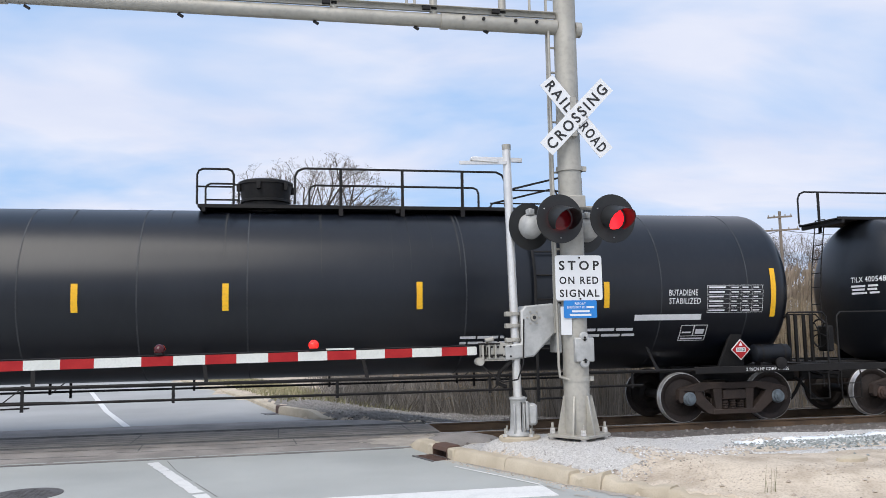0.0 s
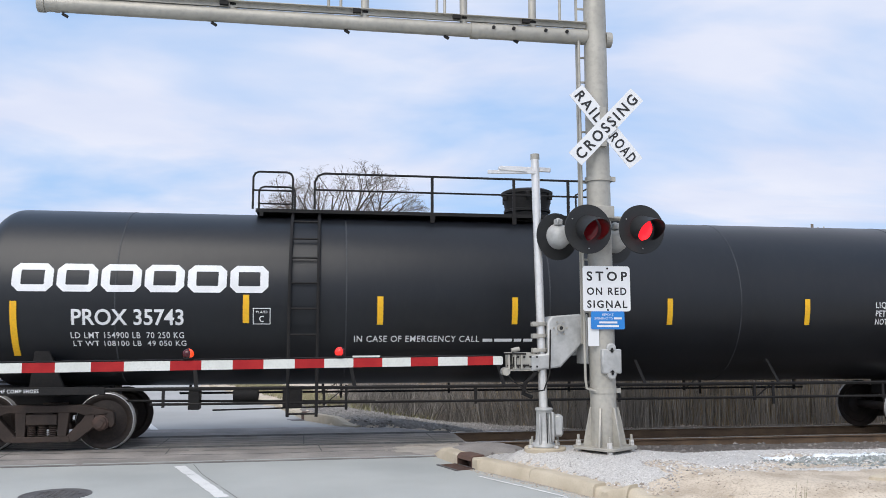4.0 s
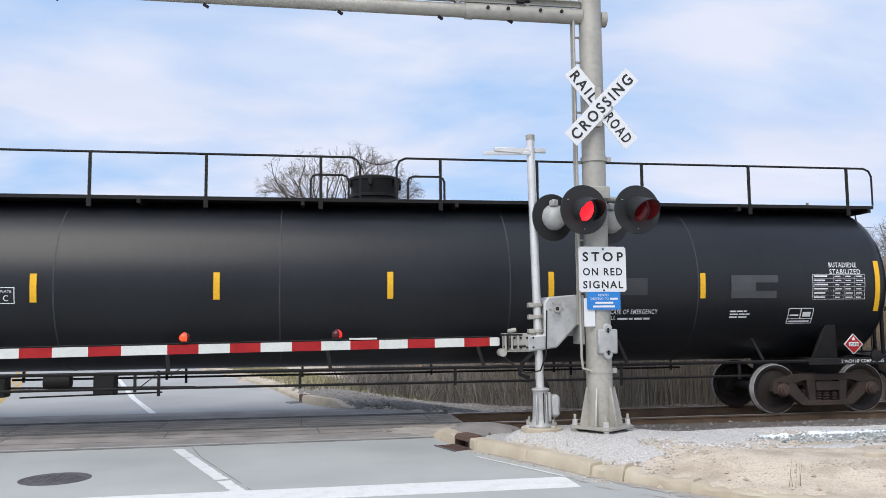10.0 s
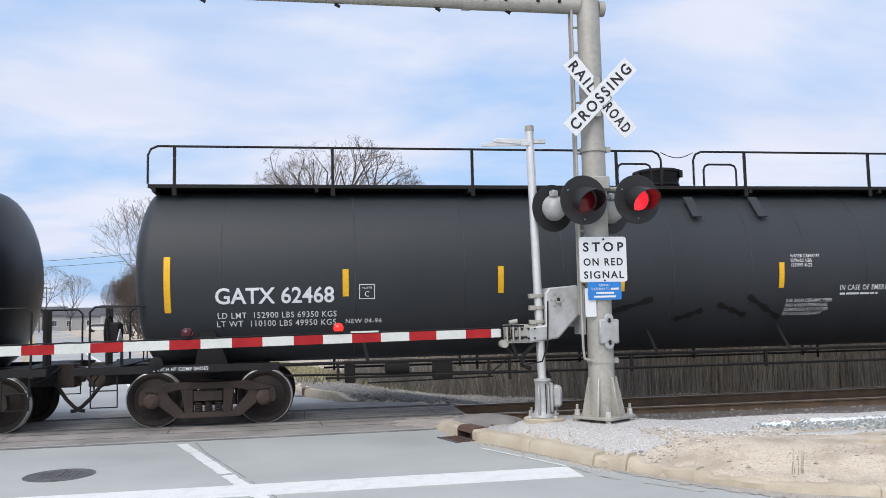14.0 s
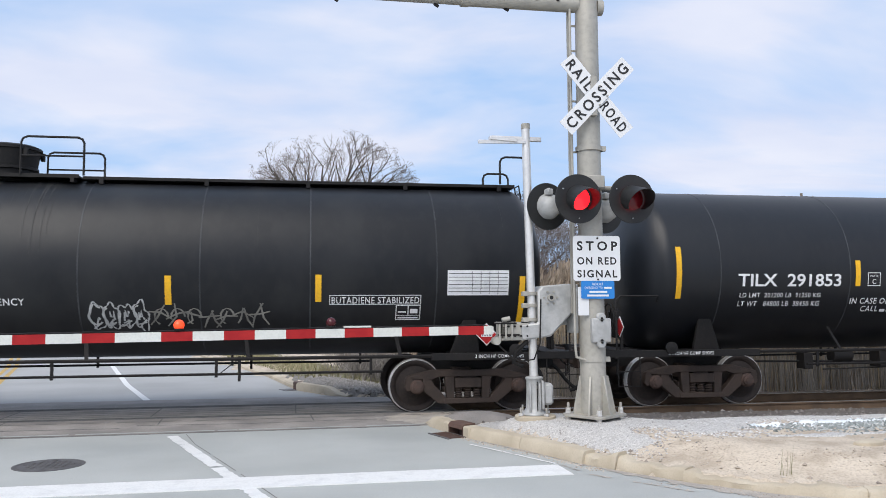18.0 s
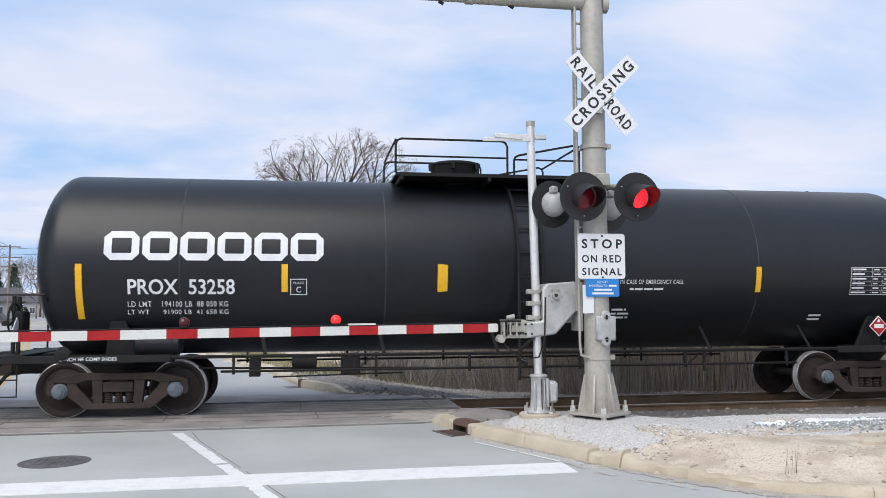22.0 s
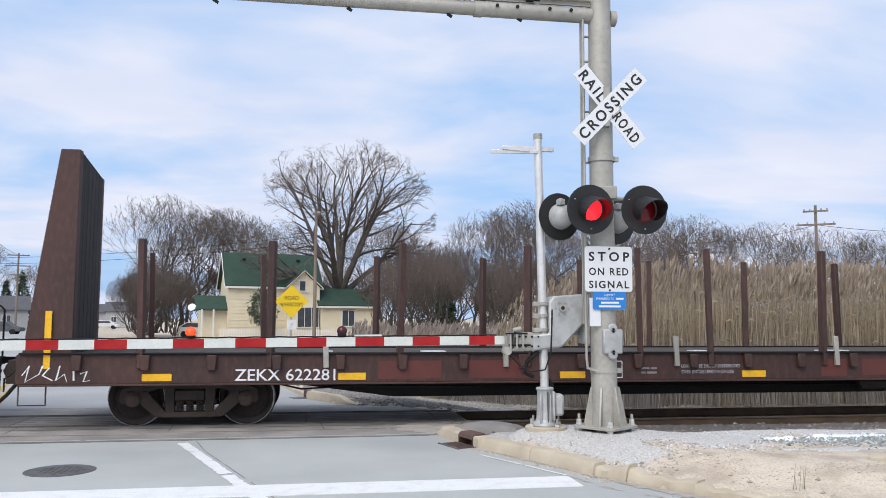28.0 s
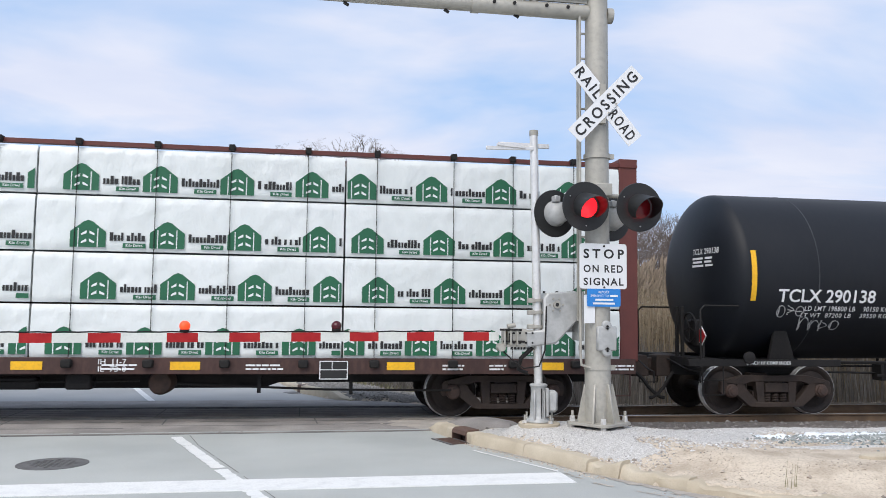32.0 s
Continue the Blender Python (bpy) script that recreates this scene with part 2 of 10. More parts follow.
M_WRAP = mat("white_lumber_wrap", (0.79, 0.82, 0.81), (0.73, 0.765, 0.75), 0.32, scale=1.2, fine=4.5, bump=1.0, c3=(0.66, 0.69, 0.68), stretch=(1.5, 1, 0.9))
M_GREEN = mat("green_print", (0.015, 0.13, 0.06), (0.015, 0.115, 0.055), 0.45)

# ---- mesh helpers ----
class Shape:
    """Vertices and faces, gathered piece by piece."""

    def __init__(self):
        self.v, self.f = [], []

    def add(self, verts, faces, m=None):
        k = len(self.v)
        self.v += [tuple(m @ Vector(p)) if m else tuple(p) for p in verts]
        self.f += [tuple(i + k for i in f) for f in faces]
        return self

    def box(self, c, s, m=None, taper=(1, 1)):
        x, y, z = (d / 2 for d in s)
        a, b = taper
        vs = [(-x, -y, -z), (x, -y, -z), (x, y, -z), (-x, y, -z), (-x * a, -y * b, z), (x * a, -y * b, z), (x * a, y * b, z), (-x * a, y * b, z)]
        mm = Matrix.Translation(c) @ (m or Matrix())
        return self.add(vs, [(0, 3, 2, 1), (4, 5, 6, 7), (0, 1, 5, 4), (1, 2, 6, 5), (2, 3, 7, 6), (3, 0, 4, 7)], mm)

    def bar(self, a, b, w, d=None, up=(0, 0, 1)):
        """A square bar from a to b."""
        a, b = Vector(a), Vector(b)
        z = (b - a)
        n = z.length
        q = z.to_track_quat("Z", "X" if abs(z.normalized().z) > 0.9 else "Y").to_matrix().to_4x4()
        return self.box((0, 0, 0), (w, d or w, n), None) if n == 0 else self._bar(a, b, q, w, d or w, n)

    def _bar(self, a, b, q, w, d, n):
        k = len(self.v)
        self.box((0, 0, 0), (w, d, n))
        m = Matrix.Translation((a + b) / 2) @ q
        for i in range(k, len(self.v)):
            self.v[i] = tuple(m @ Vector(self.v[i]))
        return self

    def ring(self, m, r, n):
        k = len(self.v)
        for i in range(n):
            t = 2 * math.pi * i / n
            self.v.append(tuple(m @ Vector((r * math.cos(t), r * math.sin(t), 0))))
        return k

    def join(self, k1, k2, n):
        for i in range(n):
            j = (i + 1) % n
            self.f.append((k1 + i, k1 + j, k2 + j, k2 + i))

    def lathe(self, profile, m=None, n=24, cap=True):
        """profile: (radius, height) pairs, turned about z."""
        m = m or Matrix()
        ks = [self.ring(m @ Matrix.Translation((0, 0, h)), max(r, 1e-4), n) for r, h in profile]
        for a, b in zip(ks, ks[1:]):
            self.join(a, b, n)
        if cap:
            self.f.append(tuple(ks[0] + i for i in reversed(range(n))))
            self.f.append(tuple(ks[-1] + i for i in range(n)))
        return self

    def rod(self, a, b, r, n=10, r2=None):
        a, b = Vector(a), Vector(b)
        q = (b - a).to_track_quat("Z", "Y").to_matrix().to_4x4()
        return self.lathe([(r, 0), (r if r2 is None else r2, (b - a).length)], Matrix.Translation(a) @ q, n)

    def pipe(self, pts, r, n=6, closed=False):
        """A tube along a path of points, its corners mitred."""
        pts = [Vector(p) for p in pts]
        ks = []
        up = None
        for i, p in enumerate(pts):
            d1 = (p - pts[i - 1]).normalized() if i or closed else None
            d2 = (pts[(i + 1) % len(pts)] - p).normalized() if i < len(pts) - 1 or closed else None
            d = ((d1 or d2) + (d2 or d1)).normalized()
            if up is None:
                up = d.orthogonal().normalized()
            up = (up - d * up.dot(d)).normalized()
            s = d.cross(up)
            k = len(self.v)
            for j in range(n):
                t = 2 * math.pi * j / n
                self.v.append(tuple(p + r * (math.cos(t) * up + math.sin(t) * s)))
            ks.append(k)
        for a, b in zip(ks, ks[1:] + ([ks[0]] if closed else [])):
            self.join(a, b, n)
        if not closed:
            self.f.append(tuple(ks[0] + i for i in reversed(range(n))))
            self.f.append(tuple(ks[-1] + i for i in range(n)))
        return self

    def prism(self, poly, depth, m=None):
        """A polygon in x, z, given a depth along y (centred)."""
        n, d = len(poly), depth / 2
        vs = [(x, -d, z) for x, z in poly] + [(x, d, z) for x, z in poly]
        fs = [tuple(range(n)), tuple(reversed(range(n, 2 * n)))] + [(i, i + n, (i + 1) % n + n, (i + 1) % n) for i in range(n)]
        return self.add(vs, fs, m)


def mesh_of(name, sh, material, bevel=0.0, angle=38):
    me = bpy.data.meshes.new(name)
    me.from_pydata(sh.v, [], sh.f)
    if bevel:
        bm = bmesh.new()
        bm.from_mesh(me)
        bmesh.ops.recalc_face_normals(bm, faces=bm.faces)
        es = [e for e in bm.edges if len(e.link_faces) == 2 and e.calc_face_angle(0) > 0.9]
        bmesh.ops.bevel(bm, geom=es, offset=bevel, segments=1, affect="EDGES", clamp_overlap=True)
        bm.to_mesh(me)
        bm.free()
    me.polygons.foreach_set("use_smooth", [True] * len(me.polygons))
    me.set_sharp_from_angle(angle=radians(angle))
    me.materials.append(material)
    return me


def part(name, sh, material, parent=None, label="", bevel=0.0, at=None, angle=38):
    ob = new(name, mesh_of(name, sh, material, bevel, angle))
    ob.parent = parent
    if at is not None:
        ob.matrix_basis = at
    return tagged(ob, label)


def again(ob, parent, at):
    """A further object on the same mesh, with its children."""
    c = ob.copy()
    scene.collection.objects.link(c)
    c.parent, c.matrix_basis = parent, at
    for k in ob.children:
        again(k, c, k.matrix_basis.copy())
    return c


def empty(name, at=None):
    ob = new(name)
    if at is not None:
        ob.matrix_basis = at
    return ob


ROT_X = pose(0, 0, 0, 0, 90, 0)
ROT_Y = pose(0, 0, 0, -90, 0, 0)


def text_mesh(name, words, size, bold=0.0, wide=1.0, font_space=1.0):
    cu = bpy.data.curves.new(name, "FONT")
    cu.body, cu.size, cu.offset, cu.space_character = words, size, bold, font_space
    cu.align_x, cu.align_y = "LEFT", "BOTTOM_BASELINE"
    cu.resolution_u = 3
    ob = bpy.data.objects.new(name, cu)
    me = bpy.data.meshes.new_from_object(ob)
    bpy.data.objects.remove(ob)
    if wide != 1.0:
        for v in me.vertices:
            v.co.x *= wide
    return me


def span(me):
    xs = [v.co.x for v in me.vertices] or [0]
    return min(xs), max(xs)

# ---- ground, road, crossing ----
TRACK_Y = 14.85
ROAD_DX = -0.335          # the road leans to the left as it goes away


def road_x(y, x0):
    return x0 + ROAD_DX * (y - 12.0)


def smooth(a, b, t):
    t = min(max((t - a) / (b - a), 0), 1)
    return t * t * (3 - 2 * t)


CURB = [(1.80, 12.75), (1.84, 12.3), (1.96, 11.75), (2.2, 11.05), (2.42, 10.58), (2.66, 10.1), (2.9, 9.5), (3.1, 8.97), (3.32, 8.58), (3.78, 7.88), (4.43, 7.15), (5.1, 6.8), (5.9, 6.58), (7.2, 6.42), (9.0, 6.33), (14.0, 6.3), (30.0, 6.3)]
FAR_EDGE = [(0.8, 16.7), (0.5, 17.0), (0.12, 17.7), (-0.26, 18.45), (-1.16, 22.7), (-2.38, 26.9), (-3.3, 30.0), (-5.2, 36.0), (-8.0, 44.6), (-13.2, 60.0), (-56, 186.0)]


def far_edge(y):
    """The x of the far road's curb at y."""
    for (x0, y0), (x1, y1) in zip(FAR_EDGE, FAR_EDGE[1:]):
        if y <= y1:
            return x0 + (x1 - x0) * max(0, y - y0) / (y1 - y0)
    return FAR_EDGE[-1][0]


def reed_front(x):
    """Where the weeds and reeds begin beyond the track."""
    return 18.35 + 2.5 * (1 - smooth(2.6, 6.4, x))


def curb_y(x):
    """The y of the near curb's face at x."""
    for (x0, y0), (x1, y1) in zip(CURB, CURB[1:]):
        if x0 <= x <= x1:
            return y0 + (y1 - y0) * (x - x0) / (x1 - x0)
    return CURB[0][1] if x < CURB[0][0] else 6.3


def curb_gap(x, y):
    """The distance of a point from the near curb's face."""
    best = 1e9
    for (x0, y0), (x1, y1) in zip(CURB, CURB[1:]):
        t = min(max(((x - x0) * (x1 - x0) + (y - y0) * (y1 - y0)) / ((x1 - x0) ** 2 + (y1 - y0) ** 2), 0), 1)
        best = min(best, math.hypot(x - x0 - t * (x1 - x0), y - y0 - t * (y1 - y0)))
    return best


def ground_z(x, y):
    far = -0.06
    n = noise.noise((x * 0.9, y * 0.9, 0)) * 0.03 + noise.noise((x * 3, y * 3, 4)) * 0.012
    if y < 12.9 and x > 1.8:                      # the bank of dirt and gravel behind the curb
        if y > curb_y(x) and x < 30:
            d = curb_gap(x, y)
            if d < 0.1:
                return -0.08
            z = 0.10 + 0.20 * smooth(0.15, 0.95, d) - 0.27 * smooth(9.6, 12.6, y)
            heap = 1 - smooth(0.7, 1.5, math.hypot(x - 3.55, (y - 10.72) * 1.3))       # heaped round the mast and gate
            z += max(0.11 + 0.155 * smooth(0.2, 0.6, d) - z, 0) * heap
            n *= 0.45 * smooth(0.15, 0.6, d) * (1 - heap)
            return z - 0.06 * smooth(6, 16, x) + n
        return -0.08
    if y >= 12.9 and x > (2.35 if y < 16.2 else far_edge(y) - 0.2):          # ballast shoulder, ditch and the reed bed beyond
        z = -0.19 + n
        z -= 0.25 * smooth(16.4, 18.5, y)
        if y > 16.2:                              # the bank falls away behind the far curb
            d = x - far_edge(y) - 0.15
            bank = 0.12 - 0.42 * smooth(0.6, 4.2, d) if d > 0 else -0.06
            z = z + (max(bank + n, z) - z) * smooth(16.2, 16.9, y)
        return z
    return far


def axis(parts):
    out = []
    for a, b, n in parts:
        out += [a + (b - a) * i / n for i in range(n)]
    return out + [parts[-1][1]]


def build_ground():
    xs = axis([(-2500, -300, 8), (-300, -40, 10), (-40, -8, 12), (-8, 1.5, 44), (1.5, 14, 110), (14, 40, 14), (40, 300, 10), (300, 2500, 8)])
    ys = axis([(-300, -20, 6), (-20, 5, 8), (5, 6, 3), (6, 13.4, 62), (13.4, 22, 34), (22, 60, 16), (60, 300, 10), (300, 3000, 10)])
    sh = Shape()
    for y in ys:
        for x in xs:
            sh.v.append((x, y, ground_z(x, y)))
    w = len(xs)
    sh.f = [(j * w + i, j * w + i + 1, (j + 1) * w + i + 1, (j + 1) * w + i) for j in range(len(ys) - 1) for i in range(w - 1)]
    g = part("ground", sh, M_DIRT)
    tagged(g, "pale tan dirt and dry winter grass verge", kind="structure")


build_ground()


def slab(name, poly, z0, z1, material, label, parent=None):
    n = len(poly)
    sh = Shape()
    sh.v = [(x, y, z0) for x, y in poly] + [(x, y, z1) for x, y in poly]
    sh.f = [tuple(reversed(range(n))), tuple(range(n, 2 * n))] + [(i, (i + 1) % n, (i + 1) % n + n, i + n) for i in range(n)]
    ob = part(name, sh, material, parent)
    return tagged(ob, label, kind="" if parent else "structure")


def build_road():
    near_edge = [(x, y) for x, y in CURB if y < 12.4]
    slab("road", [(-40, -30), (30, -30), (30, 6.3)] + list(reversed([(x + 0.02, y + 0.02) for x, y in near_edge])) + [(1.84, 12.42), (-1.0, 12.36), (-9, 12.25), (-40, 12.2)], -0.3, 0.0, M_CONCRETE, "worn pale grey concrete road with patched joints")
    slab("crossing", [(-40, 12.203), (-9, 12.253), (-1.0, 12.363), (1.9, 12.423), (2.5, 12.7), (2.75, 13.1), (2.75, 13.97), (-40, 13.97)], -0.3, 0.012, M_ASPHALT, "dark patched asphalt between the road and the rails")
    slab("crossing", [(-40, 14.18), (2.6, 14.18), (2.6, 15.52), (-40, 15.52)], -0.3, 0.005, M_ASPHALT, "dark timber and asphalt crossing surface between the rails")
    slab("crossing", [(-40, 15.73), (2.3, 15.73), (1.8, 16.3), (1.0, 16.95), (-40, 16.95)], -0.3, 0.008, M_ASPHALT, "dark asphalt strip beyond the rails")
    far = [(far_edge(y) + 0.04, y) for y in (16.953, 17.7, 18.5, 20, 22.7, 26.9, 30, 36, 44.6, 60, 110, 186)] + [(road_x(400, 2.35), 400)]
    slab("road", far + [(road_x(400, -11.5), 400), (road_x(16.953, -11.5), 16.953)], -0.3, 0.0, M_FAR_ROAD, "grey asphalt road running away beyond the tracks")


build_road()


def strip(name, pts, width, z, material, label):
    """A flat painted line, 4 mm proud."""
    sh = Shape()
    pts = [Vector((x, y, 0)) for x, y in pts]
    for i, p in enumerate(pts):
        d = (pts[min(i + 1, len(pts) - 1)] - pts[max(i - 1, 0)]).normalized()
        s = Vector((-d.y, d.x, 0)) * width / 2
        for q in (p + s, p - s):
            sh.v += [(q.x, q.y, z - 0.02), (q.x, q.y, z)]
    for i in range(len(pts) - 1):
        k = 4 * i
        sh.f += [(k + 1, k + 3, k + 7, k + 5), (k, k + 1, k + 5, k + 4), (k + 2, k + 6, k + 7, k + 3)]
    ob = part(name, sh, material)
    return tagged(ob, label, kind="structure")


def worn_line(pts, width, z, label, seed, name="lane_line", material=None):
    """Old paint: ragged flakes along a line, with bare gaps."""
    sh = Shape()
    for (ax, ay), (bx, by) in zip(pts, pts[1:]):
        a, b = Vector((ax, ay, 0)), Vector((bx, by, 0))
        ln = (b - a).length
        d = (b - a) / ln
        sd = Vector((-d.y, d.x, 0))
        n = int(ln / 0.045)
        for i in range(n):
            if noise.noise((i * 0.115, seed, 0)) > 0.36:
                continue
            p, q = a + d * (i * 0.045), a + d * (i * 0.045 + 0.0451)
            wide = [width * (0.47 - 0.22 * max(0.0, noise.noise((j * 0.31, seed + 3.0 * e, 1.0))) - 0.3 * max(0.0, noise.noise((j * 1.3, seed + 5.0 * e, 2.0)) - 0.1)) for j in (i, i + 1) for e in (0, 1)]
            k = len(sh.v)
            sh.v += [tuple(v + Vector((0, 0, z))) for v in (p + sd * wide[0], q + sd * wide[2], q - sd * wide[3], p - sd * wide[1])]
            sh.f.append((k + 3, k + 2, k + 1, k))
    ob = part(name, sh, material or M_LINE)
    return tagged(ob, label, kind="structure")


worn_line([(-1.90, 12.08), (-1.62, 11.3), (-0.62, 8.5), (0.5, 5.3), (3, -2)], 0.17, 0.004, "worn broken white lane line on concrete", 3)
worn_line([(-14, 12.30), (-9, 12.33), (-1.0, 12.43), (1.8, 12.49)], 0.1, 0.016, "pale spalled edge where asphalt meets concrete", 8, "broken_edge", M_CONCRETE)
worn_line([(-1.72, 12.2), (-1.48, 11.3), (-0.48, 8.5), (0.64, 5.3), (3.14, -2)], 0.015, 0.003, "thin dark joint in the concrete beside the lane line", 41, "road_joint", M_FAINTJOINT)
strip("road_joint", [(-20, 12.18), (-9, 12.24), (-1.0, 12.35), (1.7, 12.41)], 0.03, 0.003, M_JOINT, "dark joint where concrete meets asphalt")
strip("road_joint", [(-2.6, 13.2), (-0.9, 13.1), (0.8, 13.22), (2.4, 13.1)], 0.02, 0.015, M_JOINT, "dark crack across the asphalt")
strip("road_joint", [(-14, 12.95), (-8.5, 12.9), (-5.0, 13.0), (-2.8, 12.93)], 0.025, 0.015, M_JOINT, "dark crack across the asphalt")
strip("stop_line", [(-12, 8.52), (-0.7, 8.68), (2.82, 8.72)], 0.55, 0.0065, M_LINE, "broad white stop line across the lanes")
worn_line([(2.12, 10.55), (2.5, 9.75), (2.82, 9.05)], 0.05, 0.0052, "thin worn white edge line by the curb", 24, "edge_line")
for n, (ax, ay, bx, by, w) in enumerate(((2.86, 8.98, 2.95, 8.62, 0.05), (3.0, 8.42, 3.2, 8.12, 0.07), (3.3, 7.98, 3.72, 7.42, 0.04), (4.05, 7.06, 4.5, 6.7, 0.06), (4.95, 6.48, 5.7, 6.27, 0.05))):
    bend = [(ax + (bx - ax) * k / 6 + 0.05 * noise.noise((k * 0.9, n, 1)), ay + (by - ay) * k / 6 + 0.05 * noise.noise((k * 0.9, n, 7))) for k in range(7)]
    worn_line(bend, w, 0.004, "ragged crack of pale mortar along the gutter", 22 + n, "gutter_crack", M_DUSTFILM)
strip("lane_line", [(-3.15, 16.95), (-4.3, 20.6), (-6.6, 29.0)], 0.13, 0.005, M_LINE, "white lane line on the far road")
strip("lane_line", [(-9.2, 37), (-14, 52)], 0.13, 0.005, M_LINE, "white lane line on the far road")
strip("centre_line", [(-6.2, 16.95), (-7.0, 19.5), (-9.2, 27.8), (-20, 62), (-60, 185)], 0.12, 0.005, M_YLINE, "double yellow centre line on the far road")
strip("centre_line", [(-6.45, 16.95), (-7.25, 19.5), (-9.45, 27.8), (-20.3, 62), (-60.5, 185)], 0.12, 0.005, M_YLINE, "double yellow centre line on the far road")


# dark strips painted for the shade down in the flange gaps
for yy, nm in ((TRACK_Y - 0.845, "flangeway"), (TRACK_Y - 0.67, "flangeway"), (TRACK_Y + 0.67, "flangeway"), (TRACK_Y + 0.845, "flangeway")):
    strip(nm, [(-40, yy), (2.55, yy)], 0.055, 0.014, M_JOINT, "dark strip for the shade in the flange gap beside the rail")
for yy in (14.42, 14.66, 14.93, 15.2, 13.62):
    worn_line([(-20, yy + 0.02), (-6, yy), (-1, yy - 0.01), (2.5, yy + 0.01)], 0.045, 0.0165 if yy < 14 else 0.0095, "dark gap between crossing planks", int(yy * 100), "plank_gap", M_JOINT)
for xx in (-7.4, -5.0, -2.6, -0.2, 2.1):
    strip("panel_joint", [(xx, TRACK_Y - 0.62), (xx - 0.02, TRACK_Y + 0.62)], 0.02, 0.008, M_JOINT, "dark joint between crossing panels")
    strip("panel_joint", [(xx + 0.3, 13.25), (xx + 0.25, 13.95)], 0.02, 0.015, M_JOINT, "dark joint in the asphalt apron")


def build_curb():
    """Cast lengths end to end; past the crack a broken lump, then sunken, worn lengths half under dirt."""
    prof = [(-0.02, -0.1), (0.0, 0.02), (0.02, 0.115), (0.045, 0.145), (0.08, 0.153), (0.19, 0.156), (0.215, 0.1), (0.215, -0.1)]
    runs = [(0, 2, 1.0, 0.008, 0.0), (3, 5, 1.0, 0.008, 0.0), (5, 7, 1.0, 0.01, 0.0), (7, 8, 0.92, 0.03, 0.03), (8, 9, 0.72, 0.035, 0.05), (9, 11, 0.62, 0.045, 0.02), (11, 14, 0.62, 0.04, 0.0)]
    for n_run, (a, b, tall, rough, out) in enumerate(runs):
        seg = []
        for i in range(a, b):
            for k in range(10):
                t = k / 10
                seg.append(tuple(CURB[i][j] * (1 - t) + CURB[i + 1][j] * t for j in (0, 1)))
        seg.append(CURB[b])
        if n_run:
            seg[0] = tuple(seg[0][j] * 0.9 + seg[1][j] * 0.1 for j in (0, 1))
        sh = Shape()
        for i, p in enumerate(seg):
            d = (Vector(seg[min(i + 1, len(seg) - 1)]) - Vector(seg[max(i - 1, 0)])).normalized()
            nx, ny = -d.y, d.x
            drop = 1 - 0.9 * smooth(12.2, 12.75, p[1]) if a == 0 else tall
            if rough > 0.02:
                drop *= 1 + 0.35 * noise.noise((p[0] * 3.1, p[1] * 3.1, 2.0))
            for u, z in prof:
                w = noise.noise((p[0] * 9, p[1] * 9, z * 9)) * rough
                uu = u + w + out
                sh.v.append((p[0] + nx * uu, p[1] + ny * uu, (z + w) * (drop if z > 0 else 1)))
        n = len(prof)
        for i in range(len(seg) - 1):
            for j in range(n - 1):
                k = i * n + j
                sh.f.append((k, k + n, k + n + 1, k + 1))
        sh.f.append(tuple(range(n)))
        sh.f.append(tuple(reversed(range((len(seg) - 1) * n, len(seg) * n))))
        c = part("curb", sh, M_CURB)
        tagged(c, "weathered tan concrete curb, cast in lengths" if n_run < 3 else "cracked and sunken length of tan concrete curb", kind="structure")


build_curb()


def build_track():
    tr = empty("railway_track")
    tagged(tr, "railway track of rusty rails on dark ballast", kind="structure", category="railway track")
    for y in (TRACK_Y - 0.75, TRACK_Y + 0.75):
        sh = Shape()
        prof = [(-0.075, -0.18), (0.075, -0.18), (0.075, -0.165), (0.012, -0.145), (0.012, -0.04), (0.037, -0.03), (0.037, -0.006), (0.03, 0.0), (-0.03, 0.0), (-0.037, -0.006), (-0.037, -0.03), (-0.012, -0.04), (-0.012, -0.145), (-0.075, -0.165)]
        n = len(prof)
        for x in (-300, 300):
            sh.v += [(x, y + u, z) for u, z in prof]
        sh.f = [(i, (i + 1) % n, (i + 1) % n + n, i + n) for i in range(n)] + [tuple(reversed(range(n))), tuple(range(n, 2 * n))]
        r = part("rail", sh, M_RUST, tr, "rusty steel rail with a polished head")
        r.data.materials.append(M_RAIL_TOP)
        for p in r.data.polygons:
            if p.center.z > -0.004:
                p.material_index = 1
    tie = None
    for i in range(60):
        x = 2.95 + i * 0.52
        at = pose(x, TRACK_Y, -0.26, 0, 0, random.uniform(-1.2, 1.2))
        if tie is None:
            tie = part("tie", Shape().box((0, 0, 0), (0.22, 2.6, 0.17)), M_TIE, tr, at=at, bevel=0.012)
        else:
            again(tie, tr, at)
    return tr


track = build_track()


# ---- rolling stock ----
def spring_profile():
    p = []
    for i in range(6):
        z = 0.255 + i * 0.03
        p += [(0.056, z), (0.074, z + 0.012), (0.056, z + 0.024)]
    return p


